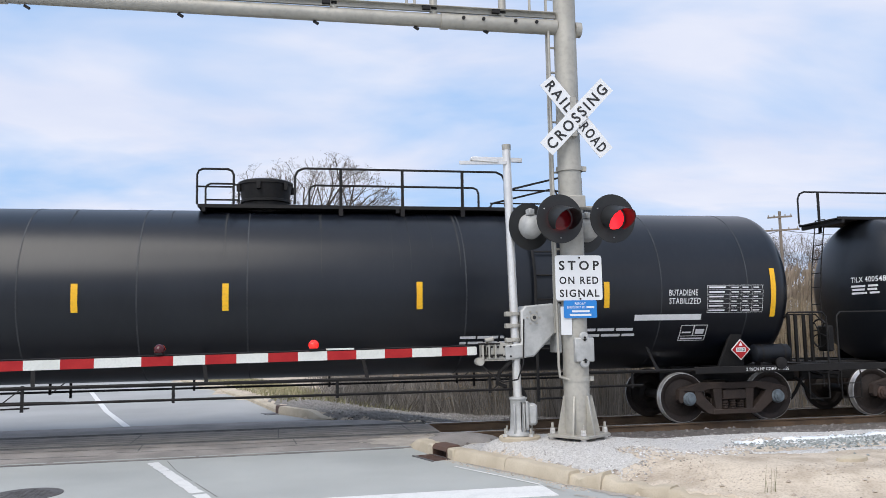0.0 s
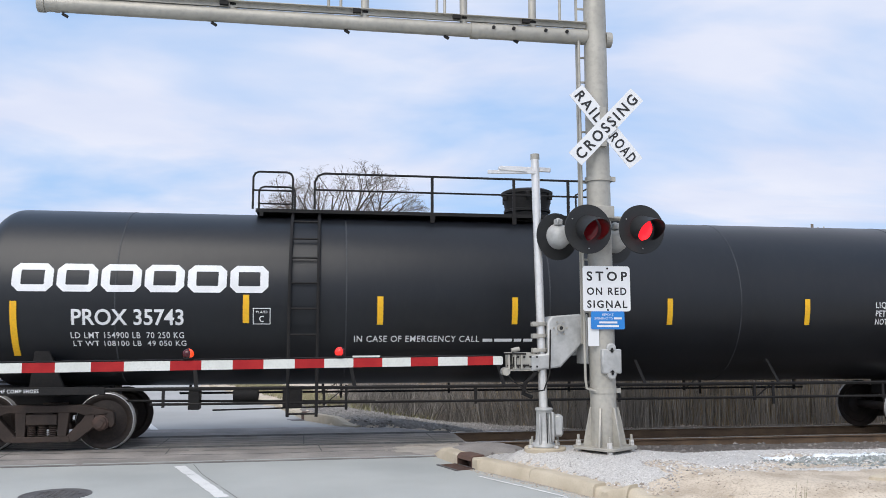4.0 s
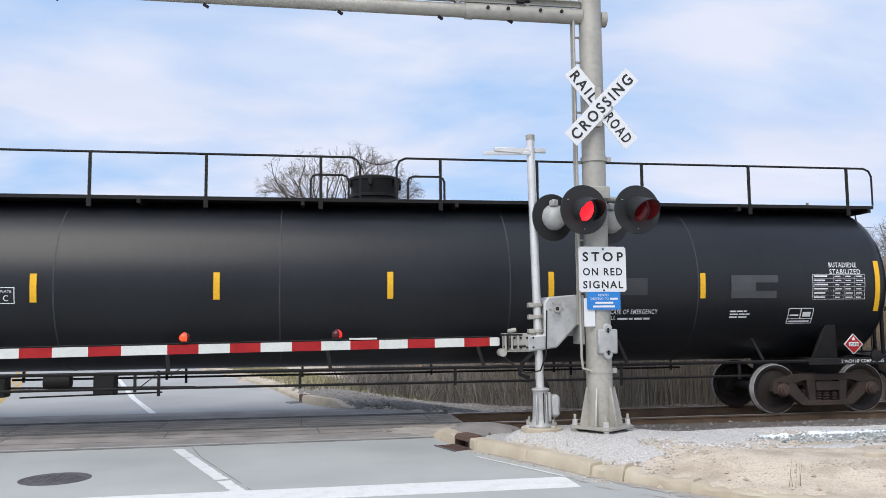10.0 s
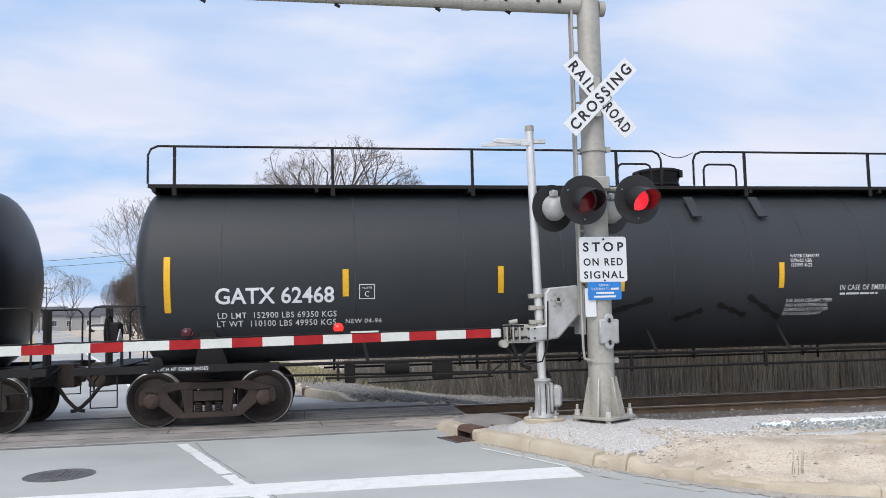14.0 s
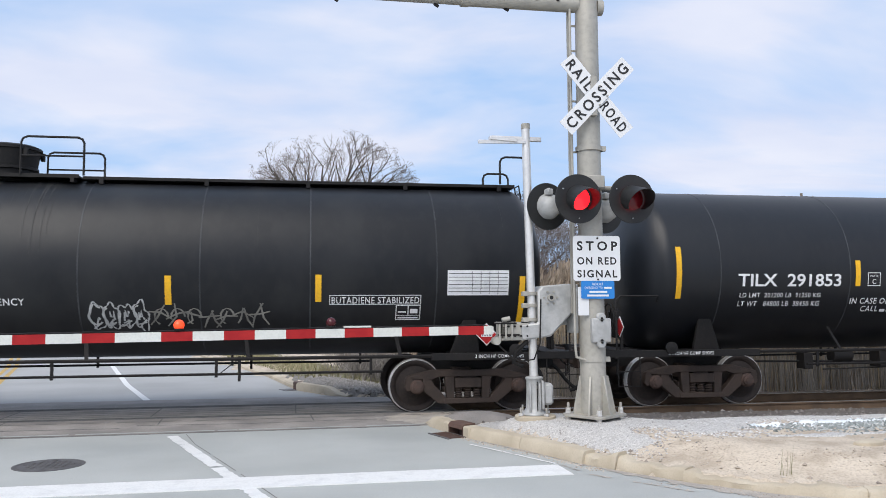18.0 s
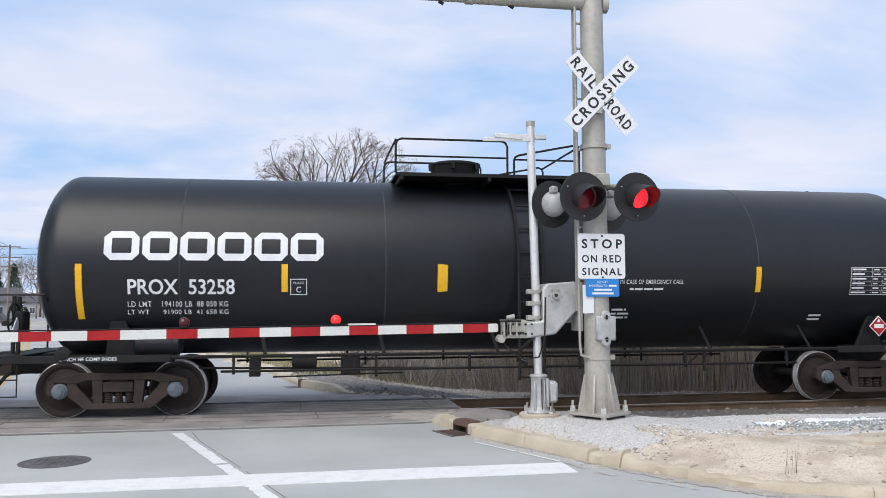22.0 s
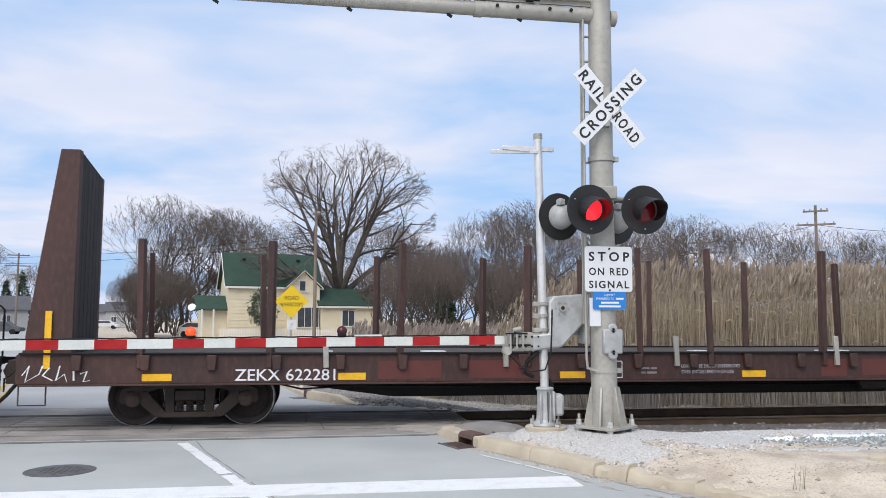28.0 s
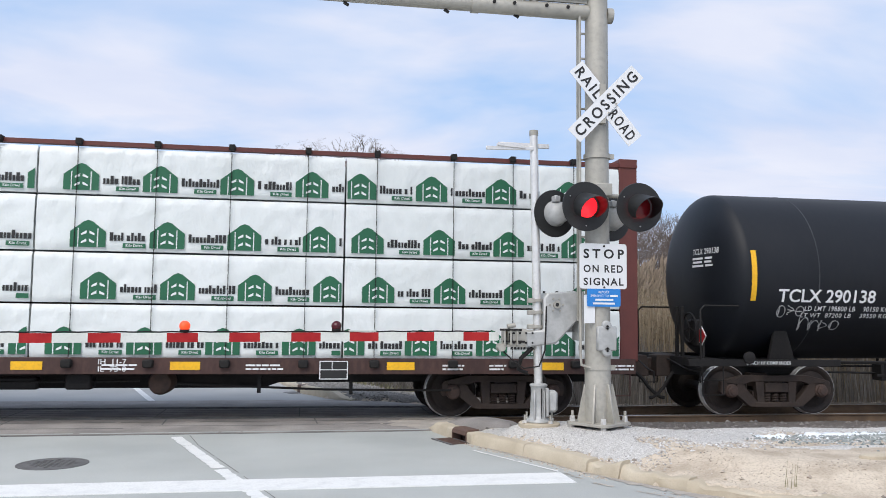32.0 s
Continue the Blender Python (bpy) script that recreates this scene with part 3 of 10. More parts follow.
def side_frame(name, y, parent):
    sh = Shape()
    d = 0.15
    sh.prism([(-1.0, 0.60), (-0.66, 0.57), (-0.5, 0.625), (0.5, 0.625), (0.66, 0.57), (1.0, 0.60), (1.0, 0.655), (0.62, 0.74), (-0.62, 0.74), (-1.0, 0.655)], d)
    for k in (-1, 1):
        for poly, dd in (([(0.78, 0.38), (0.79, 0.60), (0.66, 0.60), (0.60, 0.50), (0.37, 0.25), (0.34, 0.17), (0.52, 0.17), (0.62, 0.25)], d),
                         ([(0.24, 0.20), (0.37, 0.20), (0.41, 0.64), (0.24, 0.64)], d * 0.9),
                         ([(0.97, 0.62), (0.985, 0.40), (1.06, 0.38), (1.10, 0.44), (1.08, 0.62), (1.0, 0.66)], d * 0.92)):
            sh.prism([(k * x, z) for x, z in poly][::k], dd)
    sh.prism([(-0.44, 0.165), (0.44, 0.165), (0.42, 0.255), (-0.42, 0.255)], d * 1.2)
    f = part(name, sh, M_TRUCK, parent, "cast steel side frame, brown with grime", bevel=0.008, at=pose(0, y, 0))
    return f


def build_truck(parent, at, bearing=M_BEARING):
    bol = Shape().box((0, 0, 0.56), (0.34, 2.02, 0.16), taper=(0.85, 1)).box((0, 0, 0.68), (0.36, 0.9, 0.12))
    for s in (-1, 1):
        bol.box((0, s * 0.99, 0.52), (0.46, 0.17, 0.16)).box((0, s * 0.99, 0.443), (0.48, 0.18, 0.02))
    t = part("truck", bol, M_TRUCK, parent, "four-wheel cast steel truck", bevel=0.01, at=at)
    for s in (-1, 1):
        f = side_frame("side_frame", s * 0.985, t)
        for k in (-0.16, 0.0, 0.16):
            sp = part("spring", Shape().lathe(spring_profile(), pose(k, s * 0.985, 0), 14), M_TRUCK, t)
        for k in (-1, 1):
            cap = Shape().lathe([(0.115, 0), (0.125, 0.03), (0.125, 0.09), (0.098, 0.105), (0.098, 0.14), (0.06, 0.15), (0.06, 0.165), (0.0, 0.17)], pose(k * 0.889, s * 0.98, 0.457) @ pose(0, 0, 0, -90 * s), 18)
            for a in range(3):
                an = 2.1 * a + 0.5
                cap.lathe([(0.016, 0), (0.016, 0.022)], pose(k * 0.889 + 0.062 * math.cos(an), s * 1.12, 0.457 + 0.062 * math.sin(an)) @ pose(0, 0, 0, -90 * s), 6)
            part("bearing", cap, bearing, t, "rusty bearing end cap with three bolts")
            part("adapter", Shape().box((k * 0.889, s * 0.985, 0.545), (0.22, 0.13, 0.09), taper=(0.8, 1)), M_TRUCK, t, bevel=0.01)
    for k in (-1, 1):
        ws = Shape()
        prof = [(0.06, -1.06), (0.06, -0.98), (0.075, -0.9), (0.085, -0.80), (0.14, -0.80), (0.14, -0.815), (0.20, -0.775), (0.34, -0.755), (0.385, -0.795), (0.443, -0.80), (0.453, -0.795), (0.456, -0.72), (0.468, -0.69), (0.483, -0.68), (0.478, -0.665), (0.39, -0.66), (0.34, -0.72), (0.2, -0.72), (0.13, -0.66), (0.085, -0.65), (0.08, 0)]
        prof += [(r, -h) for r, h in reversed(prof[:-1])]
        ws.lathe(prof, ROT_Y, 40)
        w = part("wheelset", ws, M_WHEEL, t, "pair of steel wheels with polished rims on an axle", at=pose(k * 0.889, 0, 0.457))
        w.data.materials.append(M_TREAD)
        for p in w.data.polygons:
            r = math.hypot(p.center.x, p.center.z) if abs(p.center.y) > 0.01 else 0
            if 0.4435 < r and abs(p.center.y) > 0.7:
                p.material_index = 1
        WHEELS.append(w)
    brake = Shape().box((-0.36, 0, 0.40), (0.12, 1.9, 0.1)).box((0.36, 0, 0.40), (0.12, 1.9, 0.1))
    part("brake_beam", brake, M_TRUCK, t, bevel=0.01)
    return t


WHEELS, CARS, TRUCKS = [], [], []


def add_trucks(car, half):
    for k in (1, -1):
        at = pose(half[(k + 1) // 2] if isinstance(half, tuple) else k * half, 0, 0)
        if not TRUCKS:
            TRUCKS.append(build_truck(car, at))
        else:
            t = again(TRUCKS[0], car, at)
            WHEELS.extend(c for c in t.children if c.name.startswith("wheelset"))


def pale_caps(car):
    """Newer bearings: blue-grey end caps."""
    for t in car.children:
        for c in t.children if t.name.startswith("truck") else ():
            if c.name.startswith("bearing"):
                c.data = c.data.copy()
                c.data.materials[0] = M_BEARING_PALE
                tagged(c, "blue-grey bearing end cap with three bolts")


JOINED = ("lettering", "small_lettering", "data_table", "graffiti", "panel_lines", "panel_rules", "service_stencil")


def on_tank(me, car, tank, x, z, material, name, label="", lift=0.008):
    """Wrap a flat mesh (x along, y up) on the near side of a tank."""
    R, zc = tank
    bm = bmesh.new()
    bm.from_mesh(me)
    zs = [v.co.y for v in bm.verts]
    if not zs:
        return None
    lo, hi = min(zs), max(zs)
    if hi - lo > 0.16:
        n = int((hi - lo) / 0.1) + 1
        for i in range(1, n):
            bmesh.ops.bisect_plane(bm, geom=bm.verts[:] + bm.edges[:] + bm.faces[:], plane_co=(0, lo + (hi - lo) * i / n, 0), plane_no=(0, 1, 0))
    for v in bm.verts:
        h = z + v.co.y - zc
        a = max(-1.3, min(1.3, h / R))
        px = x + v.co.x
        over = min(max(tank.lo + tank.head - px, px - tank.hi + tank.head, 0) / tank.head, 1)
        rr = R * math.sqrt(max(0.05, 1 - over * over)) + lift
        v.co = (px, -rr * math.cos(a), zc + rr * math.sin(a))
    out = bpy.data.meshes.new(name)
    bm.to_mesh(out)
    bm.free()
    out.materials.append(material)
    ob = new(name, out)
    ob.parent = car
    return tagged(ob, label, kind="stuff" if name in JOINED else "")


def flat_mesh(rects):
    me = bpy.data.meshes.new("flat")
    v, f = [], []
    for x0, y0, x1, y1 in rects:
        k = len(v)
        v += [(x0, y0, 0), (x1, y0, 0), (x1, y1, 0), (x0, y1, 0)]
        f.append((k, k + 1, k + 2, k + 3))
    me.from_pydata(v, [], f)
    return me


def tank_text(car, tank, words, x, z, h, w=None, material=None, name="lettering", label="", bold=0.012):
    """Words in capitals of height h, their lower left corner at x, z; w: full width."""
    size = h / 0.729
    me = text_mesh(name, words, size, (bold if h > 0.15 else bold * 0.4) * h * 2, font_space=1.0 if h > 0.15 else 1.12)
    lo, hi = span(me)
    k = (w / (hi - lo)) if w else 0.85
    for v in me.vertices:
        v.co.x = (v.co.x - lo) * k
    if h < 0.2:
        return on_tank(me, car, tank, x, z, material or M_LETTER, name, label or "white stencilled lettering")
    bm = bmesh.new()
    bm.from_mesh(me)
    todo = set(bm.verts)
    while todo:                         # one object for each large letter
        island, edge = set(), [todo.pop()]
        while edge:
            v = edge.pop()
            island.add(v)
            near = {e.other_vert(v) for e in v.link_edges} & todo
            todo -= near
            edge += near
        ids = {v: i for i, v in enumerate(island)}
        one = bpy.data.meshes.new("letter")
        one.from_pydata([tuple(v.co) for v in ids], [], [[ids[v] for v in f.verts] for f in bm.faces if f.verts[0] in ids])
        on_tank(one, car, tank, x, z, material or M_LETTER, "letter", "large white stencilled letter")
    bm.free()


def tank_rects(car, tank, rects, x, z, material, name, label=""):
    return on_tank(flat_mesh(rects), car, tank, x, z, material, name, label)


def stripes(car, tank, xs, z0=2.2, z1=2.7, w=0.1):
    for x in xs:
        a, b = (z0, z1) if not isinstance(x, tuple) else x[1:]
        xx = x[0] if isinstance(x, tuple) else x
        tank_rects(car, tank, [(-w / 2, 0, w / 2, b - a)], xx, a, M_STRIPE, "reflector_stripe", "upright yellow reflective stripe")


def data_table(car, tank, x, z, w, h, name="data_table", rows=6, cols=4):
    """A stencilled table: outline, rules and short bars of unreadable writing."""
    rects = [(0, 0, w, 0.007), (0, h - 0.007, w, h), (0, 0, 0.007, h), (w - 0.007, 0, w, h)]
    for i in range(1, rows):
        rects.append((0, h * i / rows - 0.002, w, h * i / rows + 0.002))
    for c in range(1, cols):
        cx = w * (0.4 + 0.6 * (c - 1) / (cols - 1))
        rects.append((cx - 0.002, 0, cx + 0.002, h))
    for i in range(rows):
        y = h * i / rows + h / rows * 0.36
        for c in range(cols):
            a = 0 if c == 0 else w * (0.4 + 0.6 * (c - 1) / (cols - 1))
            b = w * 0.4 if c == 0 else a + w * 0.2
            rects.append((a + 0.03, y, a + (b - a) * random.uniform(0.5, 0.85), y + h / rows * (0.34 if c == 0 else 0.26)))
    tank_rects(car, tank, rects, x, z, M_LETTER, name, "white stencilled data table")


def bars(rows, w, h, gap=0.52, rag=0.25):
    """Small unreadable writing as bars: rows of word-long bars."""
    out = []
    for i in range(rows):
        y = h * (1 - (i + 1) / rows)
        x, end = 0.0, w * random.uniform(1 - rag, 1)
        while x < end - 0.02:
            l = min(random.uniform(0.8, 3.2) * h / rows, end - x)
            out.append((x, y, x + l, y + h / rows * (1 - gap)))
            x += l + h / rows * 0.3
    return out


def placard(car, x, z, y, number=""):
    """A hazard diamond on its holder."""
    sh = Shape().prism([(0, -0.19), (0.19, 0), (0, 0.19), (-0.19, 0)], 0.012, pose(x, y, z))
    p = part("placard", sh, M_WHITE, car, "white-edged red diamond hazard placard")
    part("placard_face", Shape().prism([(0, -0.17), (0.17, 0), (0, 0.17), (-0.17, 0)], 0.004, pose(x, y - 0.009, z)), M_RED_TAPE, p)
    part("placard_band", Shape().box((x, y - 0.013, z), (0.19, 0.004, 0.075)), M_WHITE, p)
    part("placard_flame", Shape().prism([(-0.03, 0.07), (0.03, 0.07), (0.025, 0.1), (0.0, 0.135), (-0.025, 0.1)], 0.003, pose(x, y - 0.012, z)), M_WHITE, p)
    if number:
        me = text_mesh("number", number, 0.075, 0.002)
        lo, hi = span(me)
        for v in me.vertices:
            v.co = (x - 0.08 + (v.co.x - lo) * 0.16 / (hi - lo), y - 0.0165, z - 0.027 + v.co.y)
        me.materials.append(M_BLACKPAINT)
        o = new("number", me)
        o.parent = p
        tagged(o, "black hazard number", kind="stuff")
    return p


HEAD = 0.64               # usual depth of the tanks' rounded ends


class Tank(tuple):
    """A tank's radius and the height of its axis, with the places of its two ends."""


def tank_lathe(R, lo, hi, zc, head=HEAD, n=64):
    prof = []
    for i in range(13):
        a = math.pi / 2 * i / 12
        prof.append((R * math.sin(a), lo + head * (1 - math.cos(a))))
    for i in range(12, -1, -1):
        a = math.pi / 2 * i / 12
        prof.append((R * math.sin(a), hi - head * (1 - math.cos(a))))
    return Shape().lathe(prof, pose(0, 0, zc) @ ROT_X, n, cap=False)


def railing(car, x0, x1, y, z, posts, h, mid=True, drop_ends=(True, True), top_name="guard_rail", r=0.021):
    """A pipe railing along x with rounded ends, its posts apart."""
    c = 0.16
    pts = []
    if drop_ends[0]:
        pts += [(x0, y, z + 0.02), (x0, y, z + h - c)]
    pts += [(x0 + 0.05, y, z + h - 0.05), (x0 + c, y, z + h), (x1 - c, y, z + h), (x1 - 0.05, y, z + h - 0.05)] if drop_ends[0] or drop_ends[1] else [(x0, y, z + h), (x1, y, z + h)]
    if drop_ends[1]:
        pts += [(x1, y, z + h - c), (x1, y, z + 0.02)]
    g = part(top_name, Shape().pipe(pts, r, 6), M_UNDER, car, "black pipe railing along the top walkway")
    for x in posts:
        part("railing_post", Shape().box((x, y, z + h / 2 - 0.06), (0.05, 0.03, h + 0.12)).box((x, y - 0.01, z - 0.1), (0.075, 0.03, 0.16)), M_UNDER, g)
    if mid:
        part("mid_rail", Shape().pipe([(x0, y, z + h * 0.55), (x1, y, z + h * 0.55)], r * 0.8, 6), M_UNDER, g)
    return g


def dome(car, x, R, zc, r=0.47, h=0.5, label="black cylindrical valve housing on top of the tank"):
    z = zc + R
    d = part("valve_housing", Shape().lathe([(r * 0.86, -0.12), (r * 0.86, h * 0.28), (r * 0.95, h * 0.30), (r * 0.95, h * 0.38), (r * 0.9, h * 0.40), (r * 1.0, h * 0.9), (r * 1.05, h * 0.91), (r * 1.05, h), (r * 0.9, h * 1.06), (0, h * 1.1)], pose(x, 0, z), 28), M_UNDER, car, label)
    for i in range(6):
        a = i * math.pi / 3 + 0.3
        part("hinge_bolt", Shape().box((x + r * 1.05 * math.cos(a), r * 1.05 * math.sin(a), z + h * 0.8), (0.07, 0.07, 0.14)), M_UNDER, d, bevel=0.008)
    return d


def coupler(car, k, end):
    x = k * end
    sh = Shape().box((x - k * 0.25, 0, 0.86), (0.9, 0.26, 0.26)).box((x + k * 0.12, 0.0, 0.86), (0.34, 0.42, 0.40), taper=(0.8, 1))
    sh.prism([(0, -0.15), (0.16 * k, -0.13), (0.22 * k, 0.0), (0.16 * k, 0.13), (0, 0.15)][::k], 0.14, pose(x + k * 0.2, 0.1, 0.86))
    c = part("coupler", sh, M_TRUCK, car, "rusty cast steel knuckle coupler", bevel=0.015)
    pts = [(x - k * 0.02, -0.30, 0.74), (x + k * 0.07, -0.34, 0.66), (x + k * 0.2, -0.38, 0.48), (x + k * 0.33, -0.40, 0.35), (x + k * 0.43, -0.41, 0.29), (x + k * 0.5, -0.40, 0.28)]
    part("air_hose", Shape().pipe(pts, 0.032, 8), M_UNDER, car, "black rubber air brake hose")
    part("uncoupling_lever", Shape().pipe([(x - k * 0.08, -1.28, 0.62), (x - k * 0.08, -1.28, 0.82), (x - k * 0.02, -0.9, 0.84), (x + k * 0.05, -0.2, 1.0), (x + k * 0.05, 0, 1.05)], 0.015, 6), M_UNDER, car)


def end_gear(car, k, R, zc, half, end, hs):
    """Stub sill, saddle, end platform, ladder, grab rails and brake gear at one end of a tank car."""
    x0 = k * (half - 2.2)
    x1 = k * end
    mid = (x0 + x1) / 2
    sill = part("stub_sill", Shape().box((mid, 0, 0.86), (abs(x1 - x0), 0.55, 0.34)), M_UNDER, car, bevel=0.012)
    tc = k * hs
    bol = part("body_bolster", Shape().box((tc, 0, 0.96), (0.5, 2.3, 0.14)), M_UNDER, car, bevel=0.01)
    for q in (-1, 1):
        part("saddle_plate", Shape().prism([(-0.34 * k, -0.24), (0.2 * k, -0.24), (0.10 * k, 0.46), (0.0, 0.5), (-0.1 * k, 0.4)][::k], 0.07, pose(tc, q * 1.13, 1.24) @ pose(0, 0, 0, q * -8)), M_UNDER, bol, bevel=0.01)
        part("bolster_end", Shape().box((tc, q * 1.1, 0.98), (0.62, 0.5, 0.08)), M_UNDER, bol, bevel=0.008)
    pl = part("end_platform", Shape().box((k * (end - 0.24), 0, 1.03), (0.48, 2.86, 0.04)), M_UNDER, car, "black grated end platform")
    part("end_sill", Shape().box((k * (end - 0.03), 0, 0.98), (0.06, 2.86, 0.15)), M_UNDER, pl)
    for q in (-1, 1):
        y = q * 1.40
        part("side_beam", Shape().box((k * (half - 0.85), y, 0.985), (2.1 + 2 * (end - half), 0.06, 0.12)), M_UNDER, pl, bevel=0.006)
        st = part("side_step", Shape().pipe([(k * (end - 0.46), y, 1.0), (k * (end - 0.46), y, 0.42), (k * (end - 0.06), y, 0.42), (k * (end - 0.06), y, 1.0)], 0.014, 6), M_UNDER, pl)
        part("rung", Shape().rod((k * (end - 0.46), y, 0.68), (k * (end - 0.06), y, 0.68), 0.011, 6), M_UNDER, st)
        part("grab_rail", Shape().pipe([(k * (half - 0.42), q * 1.30, 1.9), (k * (half - 0.40), y, 2.0), (k * (end - 0.12), y, 2.0), (k * (end - 0.04), y, 1.92), (k * (end - 0.04), y, 1.02)], 0.018, 6), M_UNDER, car, "black pipe grab rail at the platform")
    for y in (-0.55, -0.32):
        part("stanchion", Shape().box((k * (end - 0.10), y, 1.5), (0.06, 0.05, 0.98)), M_UNDER, car, bevel=0.006)
    me = text_mesh("lettering", "2 INCH HF COMP SHOES", 0.08, 0.0006, font_space=1.1)
    lo, hi = span(me)
    x0 = k * hs - 0.45 + (0.5 if k > 0 else -0.35)
    for v in me.vertices:
        v.co = (x0 + (v.co.x - lo) * 0.85 / (hi - lo), -1.435, 0.96 + v.co.y)
    me.materials.append(M_LETTER)
    note = new("lettering", me)
    note.parent = car
    tagged(note, "small white stencilled brake shoe note")
    if k < 0:
        wheel = Shape()
        m = pose(k * (end - 0.16), -0.72, 1.6) @ pose(0, 0, 0, 0, 90, 0)
        wheel.pipe([m @ Vector((0.27 * math.cos(a * math.pi / 8), 0.27 * math.sin(a * math.pi / 8), 0)) for a in range(16)], 0.018, 6, closed=True)
        for a in range(5):
            wheel.rod(m @ Vector((0, 0, 0)), m @ Vector((0.27 * math.cos(a * 1.2566), 0.27 * math.sin(a * 1.2566), 0)), 0.012, 6)
        part("brake_wheel", wheel, M_UNDER, car, "black spoked hand brake wheel")
        part("brake_housing", Shape().box((k * (end - 0.28), -0.72, 1.5), (0.16, 0.32, 0.5)), M_UNDER, car, bevel=0.03)
    part("brake_reservoir", Shape().lathe([(0.0, 0), (0.11, 0.02), (0.11, 0.06), (0, 0.08)], pose(k * (hs + 0.75), -1.40, 1.08) @ pose(0, 0, 0, 90), 16), M_UNDER, car)
    coupler(car, k, end)


def end_placard(car, x):
    """A hazard diamond on the end platform, facing along the track."""
    m = pose(x, -0.95, 1.45, 0, 0, -90)
    p = part("placard", Shape().prism([(0, -0.19), (0.19, 0), (0, 0.19), (-0.19, 0)], 0.012, m), M_WHITE, car, "white-edged red diamond hazard placard")
    part("placard_face", Shape().prism([(0, -0.17), (0.17, 0), (0, 0.17), (-0.17, 0)], 0.004, m @ pose(0, -0.009, 0)), M_RED_TAPE, p)
    part("placard_band", Shape().box((0, -0.013, 0), (0.19, 0.004, 0.075), m), M_WHITE, p)
    part("placard_post", Shape().box((x + 0.03, -0.95, 1.24), (0.04, 0.05, 0.42)), M_UNDER, p)


def reservoir(car, x, z):
    """The long air reservoir slung beside the end of a tank."""
    r = part("air_reservoir", Shape().lathe([(0, -0.39), (0.12, -0.37), (0.165, -0.33), (0.165, 0.33), (0.12, 0.37), (0, 0.39)], pose(x, -1.22, z) @ ROT_X, 24), M_CARDULL, car, "black cylindrical air reservoir")
    for k in (-0.22, 0.22):
        part("reservoir_strap", Shape().lathe([(0.166, -0.02), (0.172, -0.02), (0.172, 0.02), (0.166, 0.02)], pose(x + k, -1.22, z) @ ROT_X, 24, cap=False), M_UNDER, r)
        part("reservoir_hanger", Shape().box((x + k, -1.2, z - 0.22), (0.05, 0.2, 0.12)), M_UNDER, r)


def low_rail(car, half, posts=6):
    """The double pipe rail along the underside of the tank."""
    for y in (-1.40, 1.40):
        a, b = -(half - 2.0), half - 2.0
        g = part("side_rail", Shape().pipe([(a - 0.5, y, 1.0), (b + 0.5, y, 1.0)], 0.03, 6), M_UNDER, car, "black pipe safety rail along the underside")
        part("side_rail_lower", Shape().pipe([(a + 1.0, y, 0.76), (b - 1.0, y, 0.76)], 0.022, 6), M_UNDER, g)
        for i in range(posts):
            x = a + 1.2 + (b - a - 2.4) * i / (posts - 1)
            part("bracket", Shape().box((x, y, 0.86), (0.045, 0.03, 0.30)), M_UNDER, g)
            if i in (1, posts - 2):
                part("bracket", Shape().box((x + 0.36, y, 0.84), (0.045, 0.03, 0.40)), M_UNDER, g)
                part("hanger_brace", Shape().bar((x + 0.02, y + 0.02, 0.74), (x + 0.32, y + 0.02, 0.98), 0.03, 0.015), M_UNDER, g)
            part("strut", Shape().bar((x + 0.5, y + 0.02 * (1 if y < 0 else -1), 1.0), (x + 0.42, y * 0.80, 1.42), 0.06, 0.015), M_UNDER, g)


def brake_rigging(car, x):
    sh = Shape().lathe([(0.0, 0), (0.13, 0.02), (0.13, 0.42), (0, 0.44)], pose(x, -0.7, 0.86) @ ROT_X, 14)
    part("brake_cylinder", sh, M_UNDER, car)
    sh = Shape().box((x + 1.0, -0.85, 0.82), (0.32, 0.3, 0.34)).box((x - 0.6, -0.8, 0.78), (0.18, 0.26, 0.3)).pipe([(x - 1.8, -0.75, 0.78), (x + 2.4, -0.75, 0.72)], 0.022, 6).pipe([(x - 0.3, -0.9, 0.62), (x + 1.9, -0.9, 0.66)], 0.016, 6)
    part("brake_valve", sh, M_UNDER, car, bevel=0.01)


def tank_car(x, ends, hs, end, R, zc, paint, label, seams, group="freight train", head=HEAD):
    """x: place of its middle in the train; ends: the two ends of the tank; hs: the places of the trucks; end: those of the platforms."""
    car = empty("tank_car")
    tagged(car, label, "tank car", group)
    CARS.append((car, x))
    tank = part("tank", tank_lathe(R, *ends, zc, head), paint, car, "cylindrical black steel tank with domed ends")
    for sx in seams:
        part("jacket_seam", Shape().lathe([(R - 0.004, -0.013), (R + 0.004, -0.009), (R + 0.004, 0.009), (R - 0.004, 0.013)], pose(sx, 0, zc) @ ROT_X, 64, cap=False), M_SEAM, tank)
    add_trucks(car, hs)
    for k in (1, -1):
        j = (k + 1) // 2
        end_gear(car, k, R, zc, abs(ends[j]), abs(end[j]), abs(hs[j]))
    low_rail(car, min(-ends[0], ends[1]))
    brake_rigging(car, ends[0] + 4.2)
    tk = Tank((R, zc))
    tk.lo, tk.hi, tk.head = *ends, head
    return car, tk


